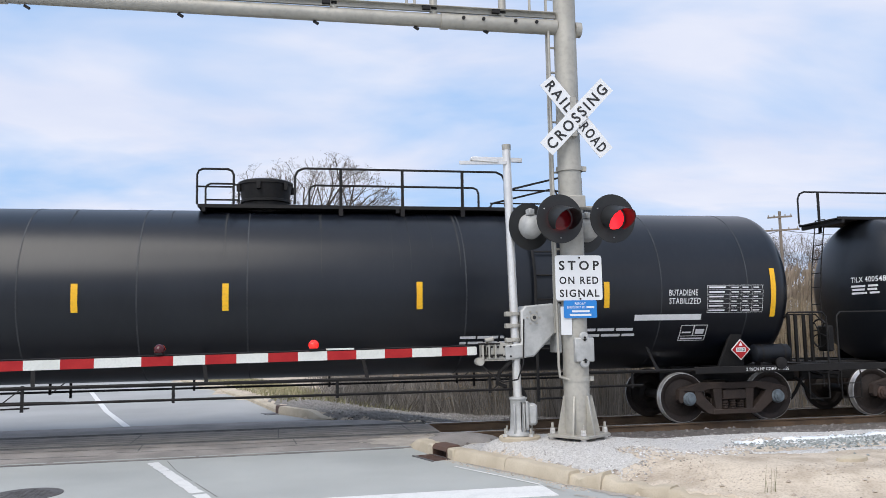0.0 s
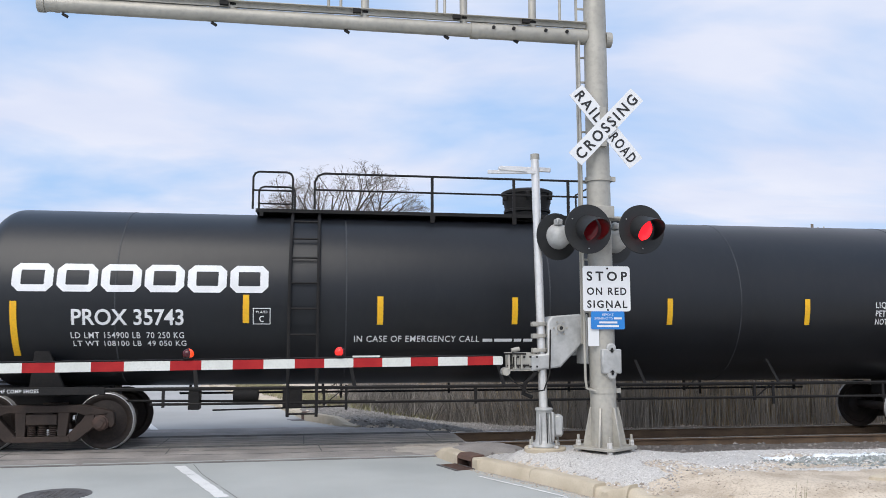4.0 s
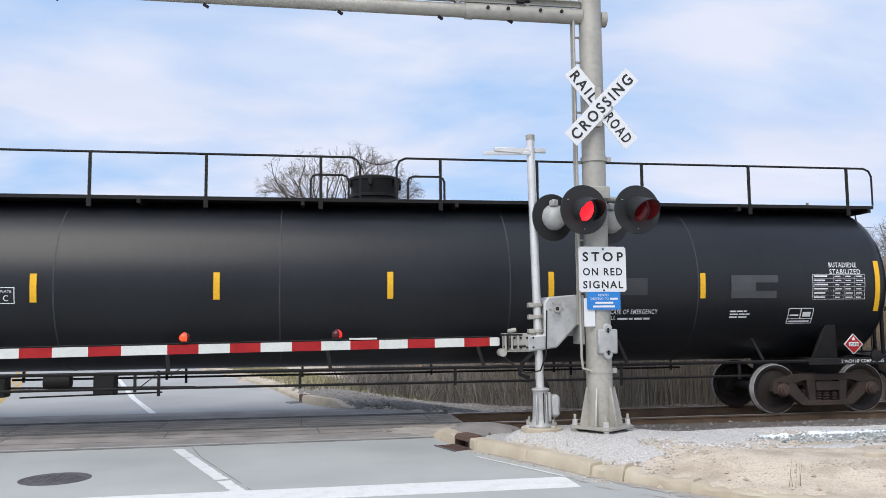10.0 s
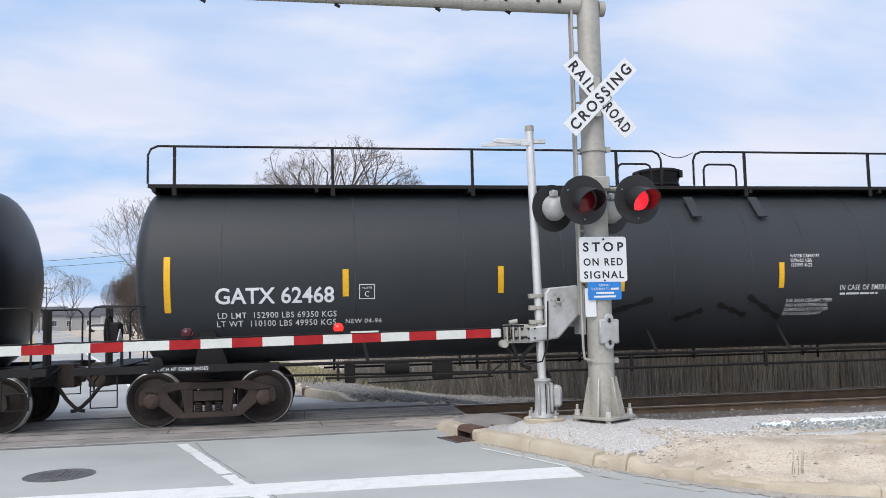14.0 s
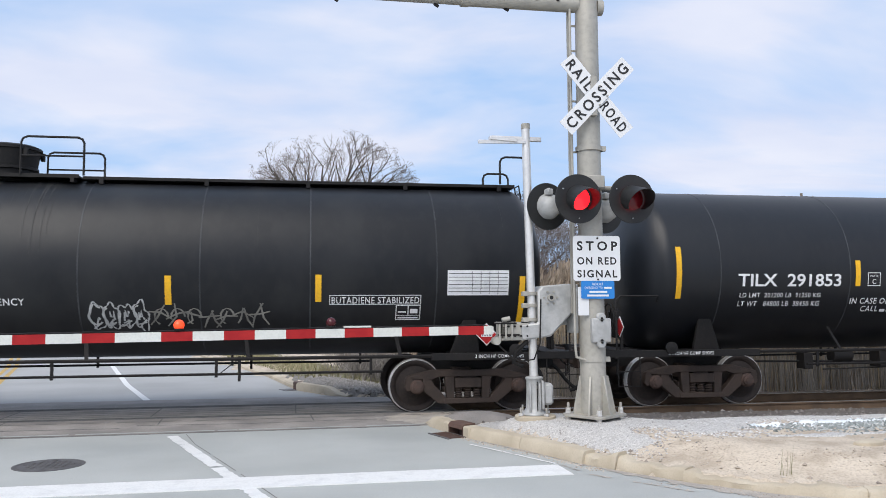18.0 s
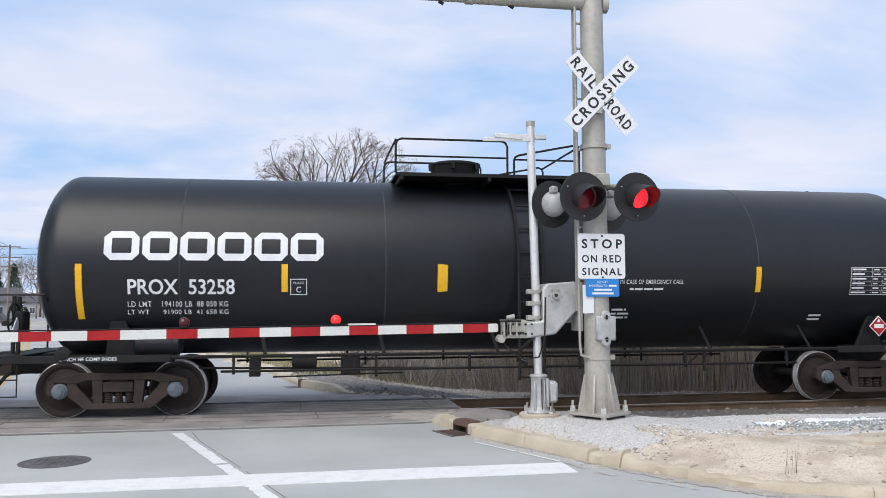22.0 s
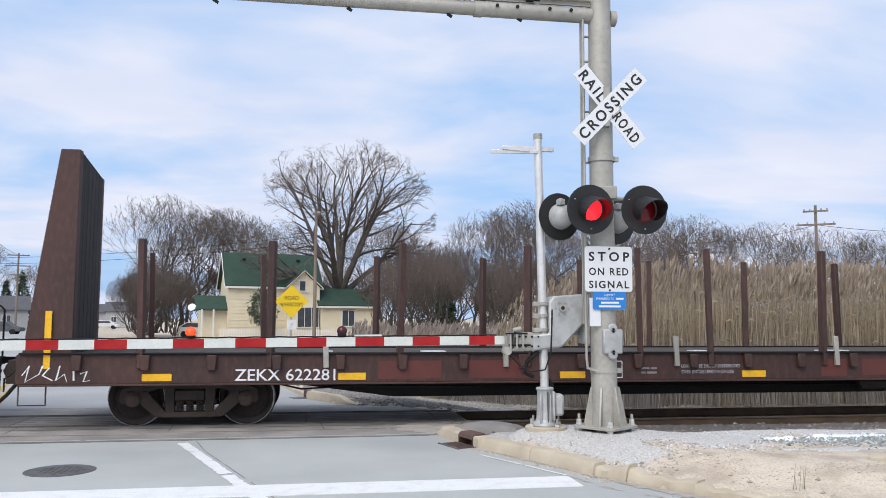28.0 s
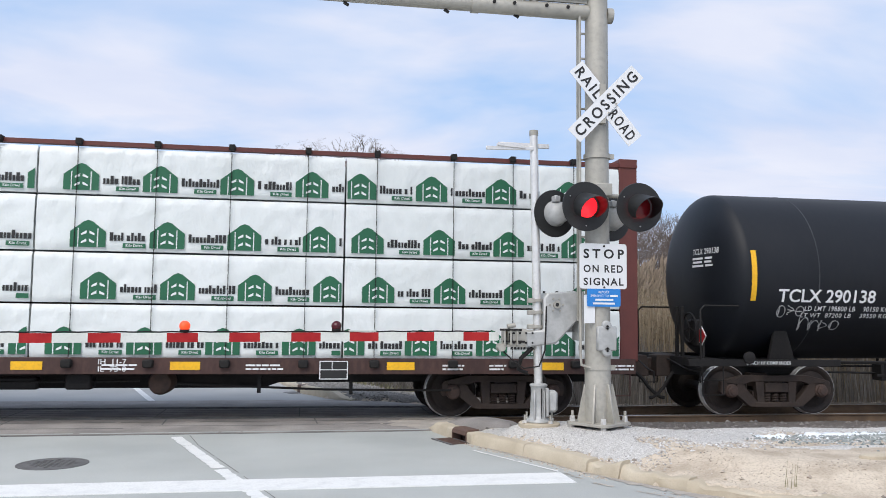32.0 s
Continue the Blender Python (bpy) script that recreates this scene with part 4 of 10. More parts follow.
# ---- lettering and panels on the tanks ----
M_ORANGE = mat("orange_notice", (0.72, 0.36, 0.06), (0.62, 0.3, 0.05), 0.5)
M_YELLOW = mat("yellow_notice", (0.80, 0.56, 0.02), (0.72, 0.5, 0.02), 0.45)
M_PATCH = mat("grey_overpaint", (0.07, 0.074, 0.078), (0.055, 0.058, 0.062), 0.6)
M_PATCH_DARK = mat("dark_overpaint", (0.045, 0.047, 0.05), (0.04, 0.042, 0.045), 0.6)
M_SCRIB = mat("black_spray_paint", (0.004, 0.004, 0.0045), (0.006, 0.006, 0.006), 0.55)
M_SPRAY = mat("pale_spray_paint", (0.55, 0.56, 0.56), (0.35, 0.36, 0.36), 0.6, scale=6, fine=30, c3=(0.2, 0.2, 0.2))
M_SPRAY_DULL = mat("dull_spray_paint", (0.28, 0.27, 0.24), (0.16, 0.155, 0.14), 0.6, scale=5, fine=30, c3=(0.1, 0.1, 0.1))


def patch(car, tk, x0, z0, x1, z1, material, name, label=""):
    return tank_rects(car, tk, [(0, 0, x1 - x0, z1 - z0)], x0, z0, material, name, label)


def small_box(car, tk, x0, z0, x1, z1):
    w, h, b = x1 - x0, z1 - z0, 0.014
    r = [(0, 0, w, b), (0, h - b, w, h), (0, 0, b, h), (w - b, 0, w, h), (w * 0.48, h * 0.3, w * 0.52, h), (0, h * 0.3, w, h * 0.34)]
    r += [(0.04, h * 0.5, w * 0.42, h * 0.6), (w * 0.58, h * 0.45, w - 0.05, h * 0.75), (0.04, h * 0.1, w * 0.9, h * 0.2)]
    tank_rects(car, tk, r, x0, z0, M_LETTER, "service_stencil", "white stencilled box for service dates")


def outline_box(car, tk, x0, z0, x1, z1):
    w, h, b = x1 - x0, z1 - z0, 0.012
    tank_rects(car, tk, [(0, 0, w, b), (0, h - b, w, h), (0, 0, b, h), (w - b, 0, w, h)], x0, z0, M_LETTER, "stencil_outline", "thin white stencilled outline")


def plate_box(car, tk, x0, z0, x1, z1):
    w, h, b = x1 - x0, z1 - z0, 0.013
    tank_rects(car, tk, [(0, 0, w, b), (0, h - b, w, h), (0, 0, b, h), (w - b, 0, w, h)], x0, z0, M_LETTER, "clearance_stencil", "white square clearance stencil")
    tank_text(car, tk, "PLATE", x0 + w * 0.18, z0 + h * 0.68, h * 0.15, w * 0.64)
    tank_text(car, tk, "C", x0 + w * 0.36, z0 + h * 0.16, h * 0.38, w * 0.28)


def bar_block(car, tk, x0, z0, x1, z1, rows):
    tank_rects(car, tk, bars(rows, x1 - x0, z1 - z0), x0, z0, M_LETTER, "small_lettering", "small white stencilled lines")


def panel_sign(car, tk, x0, z0, x1, z1, material):
    p = patch(car, tk, x0, z0, x1, z1, material, "emergency_panel", "yellow notice panel with dark lines")
    w, h = x1 - x0, z1 - z0
    r = [(w * 0.12, h * 0.16, w * 0.30, h * 0.36), (w * 0.36, h * 0.16, w * 0.54, h * 0.36), (w * 0.60, h * 0.16, w * 0.88, h * 0.36), (w * 0.12, h * 0.56, w * 0.5, h * 0.63), (w * 0.56, h * 0.56, w * 0.88, h * 0.63), (w * 0.2, h * 0.76, w * 0.8, h * 0.82)]
    on_tank(flat_mesh(r), p, tk, x0, z0, M_BLACKPAINT, "panel_lines", "", 0.0115)


def white_panel(car, tk, x0, z0, x1, z1):
    p = patch(car, tk, x0, z0, x1, z1, M_LETTER, "data_panel", "white data panel with grey rules")
    w, h = x1 - x0, z1 - z0
    r = [(0.02, h * k / 7, w - 0.02, h * k / 7 + 0.01) for k in range(1, 7)] + [(w * (0.4 + 0.14 * k), 0.02, w * (0.4 + 0.14 * k) + 0.008, h - 0.02) for k in range(4)]
    on_tank(flat_mesh(r), p, tk, x0, z0, M_PATCH, "panel_rules", "", 0.0115)


def logo_blocks(car, tk, x0, z0, x1, z1):
    """Six broad hollow blocks in white: the owner's mark as plain shapes."""
    w, h = x1 - x0, z1 - z0
    cw = w / 6
    b, t = cw * 0.2, h * 0.24
    for i in range(6):
        a, g, c = i * cw, cw * 0.92, h * 0.22

        def octo(m, n):
            x, y, q, e = m, n, g - m, h - n
            d = max(c - m * 0.8, 0.01)
            return [(a + x + d, y), (a + q - d, y), (a + q, y + d), (a + q, e - d), (a + q - d, e), (a + x + d, e), (a + x, e - d), (a + x, y + d)]
        o, n = octo(0, 0), octo(b, t)
        me = bpy.data.meshes.new("block")
        me.from_pydata([(x, y, 0) for x, y in o + n], [], [(k, (k + 1) % 8, (k + 1) % 8 + 8, k + 8) for k in range(8)])
        on_tank(me, car, tk, x0, z0, M_LETTER, "logo_block", "broad white block of the owner's mark")


def ribbon(pts, w):
    """A flat stroke of width w along points."""
    v, f = [], []
    for i, p in enumerate(pts):
        a, b = pts[max(i - 1, 0)], pts[min(i + 1, len(pts) - 1)]
        dx, dy = b[0] - a[0], b[1] - a[1]
        n = math.hypot(dx, dy) or 1
        ww = w * (0.7 + 0.3 * math.sin(i * 1.7)) / 2
        v += [(p[0] - dy / n * ww, p[1] + dx / n * ww, 0), (p[0] + dy / n * ww, p[1] - dx / n * ww, 0)]
        if i:
            k = 2 * i
            f.append((k - 2, k - 1, k + 1, k))
    return v, f


def strokes_mesh(strokes, w):
    me = bpy.data.meshes.new("strokes")
    V, F = [], []
    for s in strokes:
        v, f = ribbon(s, w)
        k = len(V)
        V += v
        F += [tuple(i + k for i in q) for q in f]
    me.from_pydata(V, [], F)
    return me


def scribble(car, tk, x0, z0, x1, z1):
    pts = [(x0 + (x1 - x0) * t / 9 + random.uniform(-0.004, 0.004), z0 + (z1 - z0) * (t / 9) + random.uniform(-0.006, 0.006)) for t in range(10)]
    pts = [(x - x0, z - z0) for x, z in pts]
    on_tank(strokes_mesh([pts], 0.13), car, tk, x0, z0, M_SCRIB, "sprayed_stroke", "black sprayed paint stroke")


def graffiti(car, tk, x0, z0, x1, z1, style):
    """Scrawled loops that stand for nothing, in thin sprayed strokes."""
    rnd = random.Random(int(style) * 7 + int(abs(x0) * 10))
    w, h = x1 - x0, z1 - z0
    style = int(style)
    out = []
    if style == 2:                      # large bubble outlines
        n = 4
        for i in range(n):
            cx, cw = w * (i + 0.5) / n, w / n * 0.58
            k2, k3, f2, f3 = rnd.uniform(0.1, 0.24), rnd.uniform(0.08, 0.16), rnd.uniform(0, 6.3), rnd.uniform(0, 6.3)

            def lobe(t, scale):
                q = scale * (0.86 + k2 * math.sin(2 * t + f2) + k3 * math.sin(5 * t + f3))
                return cx + cw * q * math.cos(t), h * 0.5 + h * 0.5 * q * math.sin(t)
            out.append([lobe(a / 40 * 6.4, 1.0) for a in range(41)])
            out.append([lobe(a / 40 * 6.4 + 0.4, 0.86) for a in range(3 + 9 * i % 20, 24)])
            out.append([(cx + cw * 0.3 * math.cos(a / 16 * 6.3), h * rnd.choice((0.4, 0.6)) + h * 0.1 * math.sin(a / 16 * 6.3)) for a in range(4 + 3 * i)])
            for q in range(3):
                out.append([(cx + cw * rnd.uniform(-0.6, 0.2), h * rnd.uniform(0.1, 0.3)), (cx + cw * rnd.uniform(-0.2, 0.6), h * rnd.uniform(0.25, 0.45))])
        mt, lw = M_SPRAY, 0.032
    elif style in (1, 3):               # a crowded tag of sharp strokes
        n = max(6, int(w / (h * 0.42)))
        for i in range(n):
            a0, cw = w * i / n, w / n
            tall = h * rnd.uniform(0.55, 1.0)
            out.append([(a0 + cw * rnd.uniform(-0.2, 0.3), h * rnd.uniform(0, 0.2)), (a0 + cw * rnd.uniform(0.2, 0.5), tall * 0.5), (a0 + cw * rnd.uniform(0.3, 0.8), tall)])
            if rnd.random() < 0.6:
                out.append([(a0 + cw * (0.55 + 0.42 * math.cos(q * 0.55)), h * 0.42 + h * 0.26 * math.sin(q * 0.55)) for q in range(rnd.choice((7, 9, 12)))])
            else:
                out.append([(a0 + cw * 0.6, tall), (a0 + cw * 0.8, tall * 0.45), (a0 + cw * 1.15, h * rnd.uniform(0, 0.15))])
            if rnd.random() < 0.7:
                out.append([(a0 - cw * 0.2, h * rnd.uniform(0.3, 0.6)), (a0 + cw * 0.5, h * rnd.uniform(0.35, 0.6)), (a0 + cw * 1.2, h * rnd.uniform(0.3, 0.6))])
        mt, lw = M_SPRAY_DULL, 0.034
    else:
        n = max(2, int(w / (h * 0.62)))
        forms = ((0.6, 5.6, 0), (2.6, 9.4, 1), (3.1, 6.2, 2), (0.0, 6.6, 3), (1.6, 8.2, 4))
        for i in range(n):
            a0, cw = w * i / n, w / n
            t0, t1, k = rnd.choice(forms)
            cx, cy, rx, ry = a0 + cw * 0.5, h * rnd.uniform(0.42, 0.58), cw * 0.42, h * rnd.uniform(0.32, 0.48)
            one = []
            for q in range(17):
                f = q / 16
                a = t0 + (t1 - t0) * f
                if k == 1:      # a double bend
                    one.append((cx + rx * math.cos(a * 1.1) * 0.8, cy + ry - 2 * ry * f))
                elif k == 4:    # a loop that runs on
                    one.append((cx - rx + 2 * rx * f + rx * 0.5 * math.sin(a), cy + ry * math.cos(a)))
                else:
                    one.append((cx + rx * math.cos(a), cy + ry * math.sin(a)))
            out.append(one)
            if rnd.random() < 0.45:
                out.append([(a0 + cw * 0.15, cy + ry * rnd.uniform(-0.3, 0.3)), (a0 + cw * 0.5, cy + ry * rnd.uniform(-0.2, 0.2)), (a0 + cw * 0.95, cy + ry * rnd.uniform(-0.3, 0.4))])
            elif rnd.random() < 0.5:
                out.append([(a0 + cw * rnd.uniform(0.1, 0.3), cy + ry), (a0 + cw * rnd.uniform(0.1, 0.3), cy), (a0 + cw * 0.25, cy - ry)])
        mt, lw = M_SPRAY, 0.024
    on_tank(strokes_mesh(out, lw), car, tk, x0, z0, mt, "graffiti", "sprayed graffiti scrawl", 0.010)


def head_text(car, x_end, tk, words, y0=-0.35, width=0.75, z=2.98, h=0.11):
    """Stencilled marks on the tank's rear head, read towards the road."""
    R, zc = tk
    me = text_mesh("lettering", words, h / 0.729, 0.002, font_space=1.1)
    lo, hi = span(me)
    k = width / (hi - lo)
    me2 = flat_mesh([(x0, -0.1 - 0.07 * i, x0 + w, -0.06 - 0.07 * i) for i, (x0, w) in enumerate(((0.0, 0.34), (0.02, 0.3), (0.0, 0.36))) for x0, w in ((x0, w), (x0 + w + 0.06, 0.2))])
    for m, f in ((me, k), (me2, 1.0)):
        for v in m.vertices:
            y, zz = y0 - (v.co.x - (lo if m is me else 0)) * f, z + v.co.y
            r = min(math.hypot(y, zz - zc) / R, 0.98)
            v.co = (x_end + tk.head * (1 - math.sqrt(1 - r * r)) - 0.014, y, zz)
        m.materials.append(M_LETTER)
        o = new("lettering", m)
        o.parent = car
        tagged(o, "white marks stencilled on the tank's end")
def marks_a(car, tk):
    stripes(car, tk, [(-5.83, 2.15, 2.61), (-2.78, 2.15, 2.6), (-0.5, 2.15, 2.59), (2.66, 2.14, 2.6), (5.99, 2.12, 2.58), (9.22, 1.92, 2.82), (-8.91, 1.92, 2.85)])
    tank_text(car, tk, 'TILX 308102', -7.98, 2.050, 0.220, 2.000)
    tank_text(car, tk, 'LD LMT  154000 LB  69850 KG', -7.96, 1.800, 0.110, 1.680)
    tank_text(car, tk, 'LT WT  109000 LB  49450 KG', -7.96, 1.640, 0.120, 1.690)
    plate_box(car, tk, -5.76, 2.04, -5.51, 2.3)
    tank_text(car, tk, 'BUTADIENE', 7.17, 2.329, 0.111, 0.549)
    tank_text(car, tk, 'STABILIZED', 7.17, 2.180, 0.111, 0.610)
    data_table(car, tk, 7.91, 2.01, 1.10, 0.50)
    patch(car, tk, 6.53, 1.88, 7.81, 1.99, M_LETTER, 'paint_patch', 'white painted strip')
    small_box(car, tk, 7.45, 1.44, 7.97, 1.78)
    bar_block(car, tk, 5.66, 1.57, 6.6, 1.8, 2)
    bar_block(car, tk, 3.39, 1.46, 4.3, 1.69, 2)
    placard(car, 8.59, 1.34, -1.34, "1010")


def marks_b(car, tk):
    stripes(car, tk, [(-5.05, 2.04, 2.5), (-2.88, 2.02, 2.49), (-0.59, 2.03, 2.49), (2.2, 2.03, 2.49), (4.82, 2.03, 2.5), (8.87, 1.43, 2.37), (-8.57, 1.45, 2.38)])
    logo_blocks(car, tk, -8.61, 2.53, -4.65, 2.98)
    tank_text(car, tk, 'PROX 35743', -7.72, 2.010, 0.260, 1.700)
    tank_text(car, tk, 'LD LMT 154900 LB  70 250 KG', -7.74, 1.780, 0.110, 1.720)
    tank_text(car, tk, 'LT WT 108100 LB  49 050 KG', -7.71, 1.640, 0.100, 1.720)
    plate_box(car, tk, -4.94, 2.02, -4.66, 2.29)
    tank_text(car, tk, 'IN CASE OF EMERGENCY CALL', -3.3, 1.710, 0.120, 2.120)
    bar_block(car, tk, -1.12, 1.71, -0.16, 1.83, 1)
    tank_text(car, tk, 'LIQUEFIED', 6.18, 2.346, 0.114, 0.678)
    tank_text(car, tk, 'PETROLEUM GAS', 6.18, 2.193, 0.114, 0.980)
    tank_text(car, tk, 'NOT ODORIZED', 6.18, 2.040, 0.114, 0.905)
    data_table(car, tk, 7.35, 1.96, 1.09, 0.48)
    small_box(car, tk, 6.65, 1.45, 7.07, 1.74)
    placard(car, 8.28, 1.37, -1.34)


def marks_c(car, tk):
    stripes(car, tk, [(-2.86, 1.9, 2.35), (0.02, 1.89, 2.35), (2.83, 1.9, 2.34), (5.69, 1.87, 2.33), (9.15, 1.35, 2.32), (-9.01, 1.42, 2.35), (-5.46, 1.89, 2.36)])
    tank_text(car, tk, 'TILX  400510', -7.97, 2.090, 0.240, 1.570)
    tank_text(car, tk, 'LD LMT    154200 LB  69950 KG', -7.99, 1.770, 0.100, 1.660)
    tank_text(car, tk, 'LT WT     108800 LB  49350 KG', -7.99, 1.620, 0.100, 1.650)
    plate_box(car, tk, -6.12, 2.09, -5.87, 2.36)
    tank_text(car, tk, 'NOT ODORIZED', 6.27, 2.386, 0.114, 0.840)
    tank_text(car, tk, 'LIQUIFIED', 6.27, 2.233, 0.114, 0.630)
    tank_text(car, tk, 'PETROLEUM GAS', 6.27, 2.080, 0.114, 0.910)
    bar_block(car, tk, 6.27, 1.68, 6.92, 1.89, 3)
    panel_sign(car, tk, 4.24, 2.11, 4.84, 2.45, M_ORANGE)
    tank_text(car, tk, 'IN CASE OF EMERGENCY', 4.07, 1.780, 0.100, 1.020)
    tank_text(car, tk, 'CALL', 4.07, 1.660, 0.100, 0.230)
    bar_block(car, tk, 4.33, 1.65, 5.06, 1.76, 1)
    data_table(car, tk, 7.94, 2.02, 1.05, 0.50)
    small_box(car, tk, 7.45, 1.57, 7.94, 1.88)
    placard(car, 8.67, 1.28, -1.34)


def marks_d(car, tk):
    stripes(car, tk, [(-2.62, 2.16, 2.6), (0.19, 2.16, 2.61), (2.97, 2.16, 2.61), (5.76, 2.14, 2.59), (9.2, 1.88, 2.82), (-8.93, 1.9, 2.81), (-5.39, 2.13, 2.58)])
    tank_text(car, tk, 'TILX  400504', -7.89, 2.130, 0.220, 1.600)
    tank_text(car, tk, 'LD LMT    154300 LB  70000 KG', -7.9, 1.830, 0.100, 1.610)
    tank_text(car, tk, 'LT WT     108700 LB  49300 KG', -7.9, 1.670, 0.110, 1.610)
    plate_box(car, tk, -5.92, 2.11, -5.66, 2.37)
    tank_text(car, tk, 'BUTADIENE', 8.24, 2.696, 0.094, 0.558)
    tank_text(car, tk, 'STABILIZED', 8.24, 2.570, 0.094, 0.620)
    data_table(car, tk, 7.89, 2.11, 1.05, 0.46)
    small_box(car, tk, 7.45, 1.64, 7.95, 1.95)
    patch(car, tk, 6.3, 2.42, 7.21, 2.55, M_PATCH, 'paint_patch', 'grey overpainted patch')
    patch(car, tk, 6.3, 2.14, 7.18, 2.27, M_PATCH, 'paint_patch', 'grey overpainted patch')
    patch(car, tk, 6.3, 2.27, 6.78, 2.42, M_PATCH, 'paint_patch', 'grey overpainted patch')
    patch(car, tk, 4.13, 2.2, 4.72, 2.5, M_PATCH_DARK, 'paint_patch', 'dark grey overpainted patch')
    tank_text(car, tk, 'IN CASE OF EMERGENCY', 3.94, 1.860, 0.090, 0.990)
    tank_text(car, tk, 'CALL', 3.96, 1.750, 0.080, 0.210)
    bar_block(car, tk, 4.2, 1.75, 4.9, 1.83, 1)
    bar_block(car, tk, 6.31, 1.77, 6.72, 1.94, 3)
    placard(car, 8.73, 1.29, -1.34, "1010")


def marks_e(car, tk):
    stripes(car, tk, [(-6.2, 2.09, 2.54), (-3.58, 2.1, 2.56), (-1.42, 2.09, 2.54), (1.6, 2.1, 2.56), (4.51, 2.08, 2.54), (9.21, 1.82, 2.78), (7.88, 2.07, 2.52), (-9.03, 1.86, 2.77)])
    tank_text(car, tk, 'GATX 62468', -8.29, 2.000, 0.270, 1.900)
    tank_text(car, tk, 'LD LMT  152900 LBS 69350 KGS', -8.26, 1.740, 0.110, 1.910)
    tank_text(car, tk, 'LT WT  110100 LBS 49950 KGS', -8.28, 1.580, 0.120, 1.920)
    tank_text(car, tk, 'NEW 04-96', -6.2, 1.600, 0.090, 0.600)
    plate_box(car, tk, -5.98, 2.04, -5.72, 2.29)
    tank_text(car, tk, 'WATER CAPACITY', 1.78, 2.648, 0.062, 0.580)
    tank_text(car, tk, '279622 LBS', 1.78, 2.564, 0.062, 0.414)
    tank_text(car, tk, '127095 KGS', 1.78, 2.480, 0.062, 0.414)
    tank_text(car, tk, '0.65 INCH CERAMIC FIBER', 1.73, 1.823, 0.067, 0.920)
    tank_text(car, tk, 'AND 4 INCH FIBERGLASS', 1.73, 1.732, 0.067, 0.840)
    tank_text(car, tk, 'COMPRESSED TO 4 INCHES', 1.73, 1.641, 0.067, 0.880)
    tank_text(car, tk, 'DO NOT EXCEED 450 F', 1.73, 1.550, 0.067, 0.760)
    tank_text(car, tk, 'IN CASE OF EMERGENCY CALL', 2.77, 2.040, 0.100, 1.570)
    bar_block(car, tk, 2.78, 1.95, 3.58, 2.03, 1)
    tank_text(car, tk, 'BUTADIENE', 6.53, 2.049, 0.111, 0.558)
    tank_text(car, tk, 'STABILIZED', 6.53, 1.900, 0.111, 0.620)
    tank_text(car, tk, 'FRA AIP', 7.21, 2.140, 0.120, 0.540)
    data_table(car, tk, 8.03, 1.89, 1.04, 0.49)
    outline_box(car, tk, 6.53, 2.31, 7.59, 2.61)
    bar_block(car, tk, 6.38, 1.59, 6.99, 1.74, 2)
    placard(car, 8.76, 1.27, -1.34, "1010")
    scribble(car, tk, -1.93, 1.58, -0.83, 1.94)
    scribble(car, tk, -0.35, 1.5, 0.14, 1.71)
    scribble(car, tk, 0.42, 1.81, 0.99, 1.57)
    scribble(car, tk, 0.98, 1.96, 1.69, 1.48)


def marks_f(car, tk):
    stripes(car, tk, [(-7.7, 1.94, 2.87), (-4.19, 2.17, 2.64), (-1.88, 2.16, 2.62), (1.54, 2.17, 2.62), (4.2, 2.17, 2.63), (7.79, 1.96, 2.88)])
    tank_text(car, tk, 'TILX  291853', -6.57, 2.170, 0.230, 2.040)
    tank_text(car, tk, 'LD LMT  201200 LB  91250 KG', -6.52, 1.960, 0.090, 1.600)
    tank_text(car, tk, 'LT WT   84800 LB  38450 KG', -6.53, 1.790, 0.100, 1.610)
    plate_box(car, tk, -3.99, 2.17, -3.73, 2.42)
    tank_text(car, tk, 'IN CASE OF EMERGENCY', -4.3, 1.830, 0.120, 1.720)
    tank_text(car, tk, 'CALL', -4.04, 1.670, 0.120, 0.360)
    bar_block(car, tk, -3.64, 1.66, -2.69, 1.78, 1)
    bar_block(car, tk, 1.62, 1.62, 2.41, 2.13, 5)
    bar_block(car, tk, 3.13, 1.4, 3.77, 1.7, 3)
    bar_block(car, tk, 4.45, 1.46, 5.46, 1.7, 3)
    data_table(car, tk, 6.61, 2.19, 1.07, 0.50)
    small_box(car, tk, 6.1, 1.38, 6.56, 1.71)
    placard(car, 7.21, 1.3, -1.34)


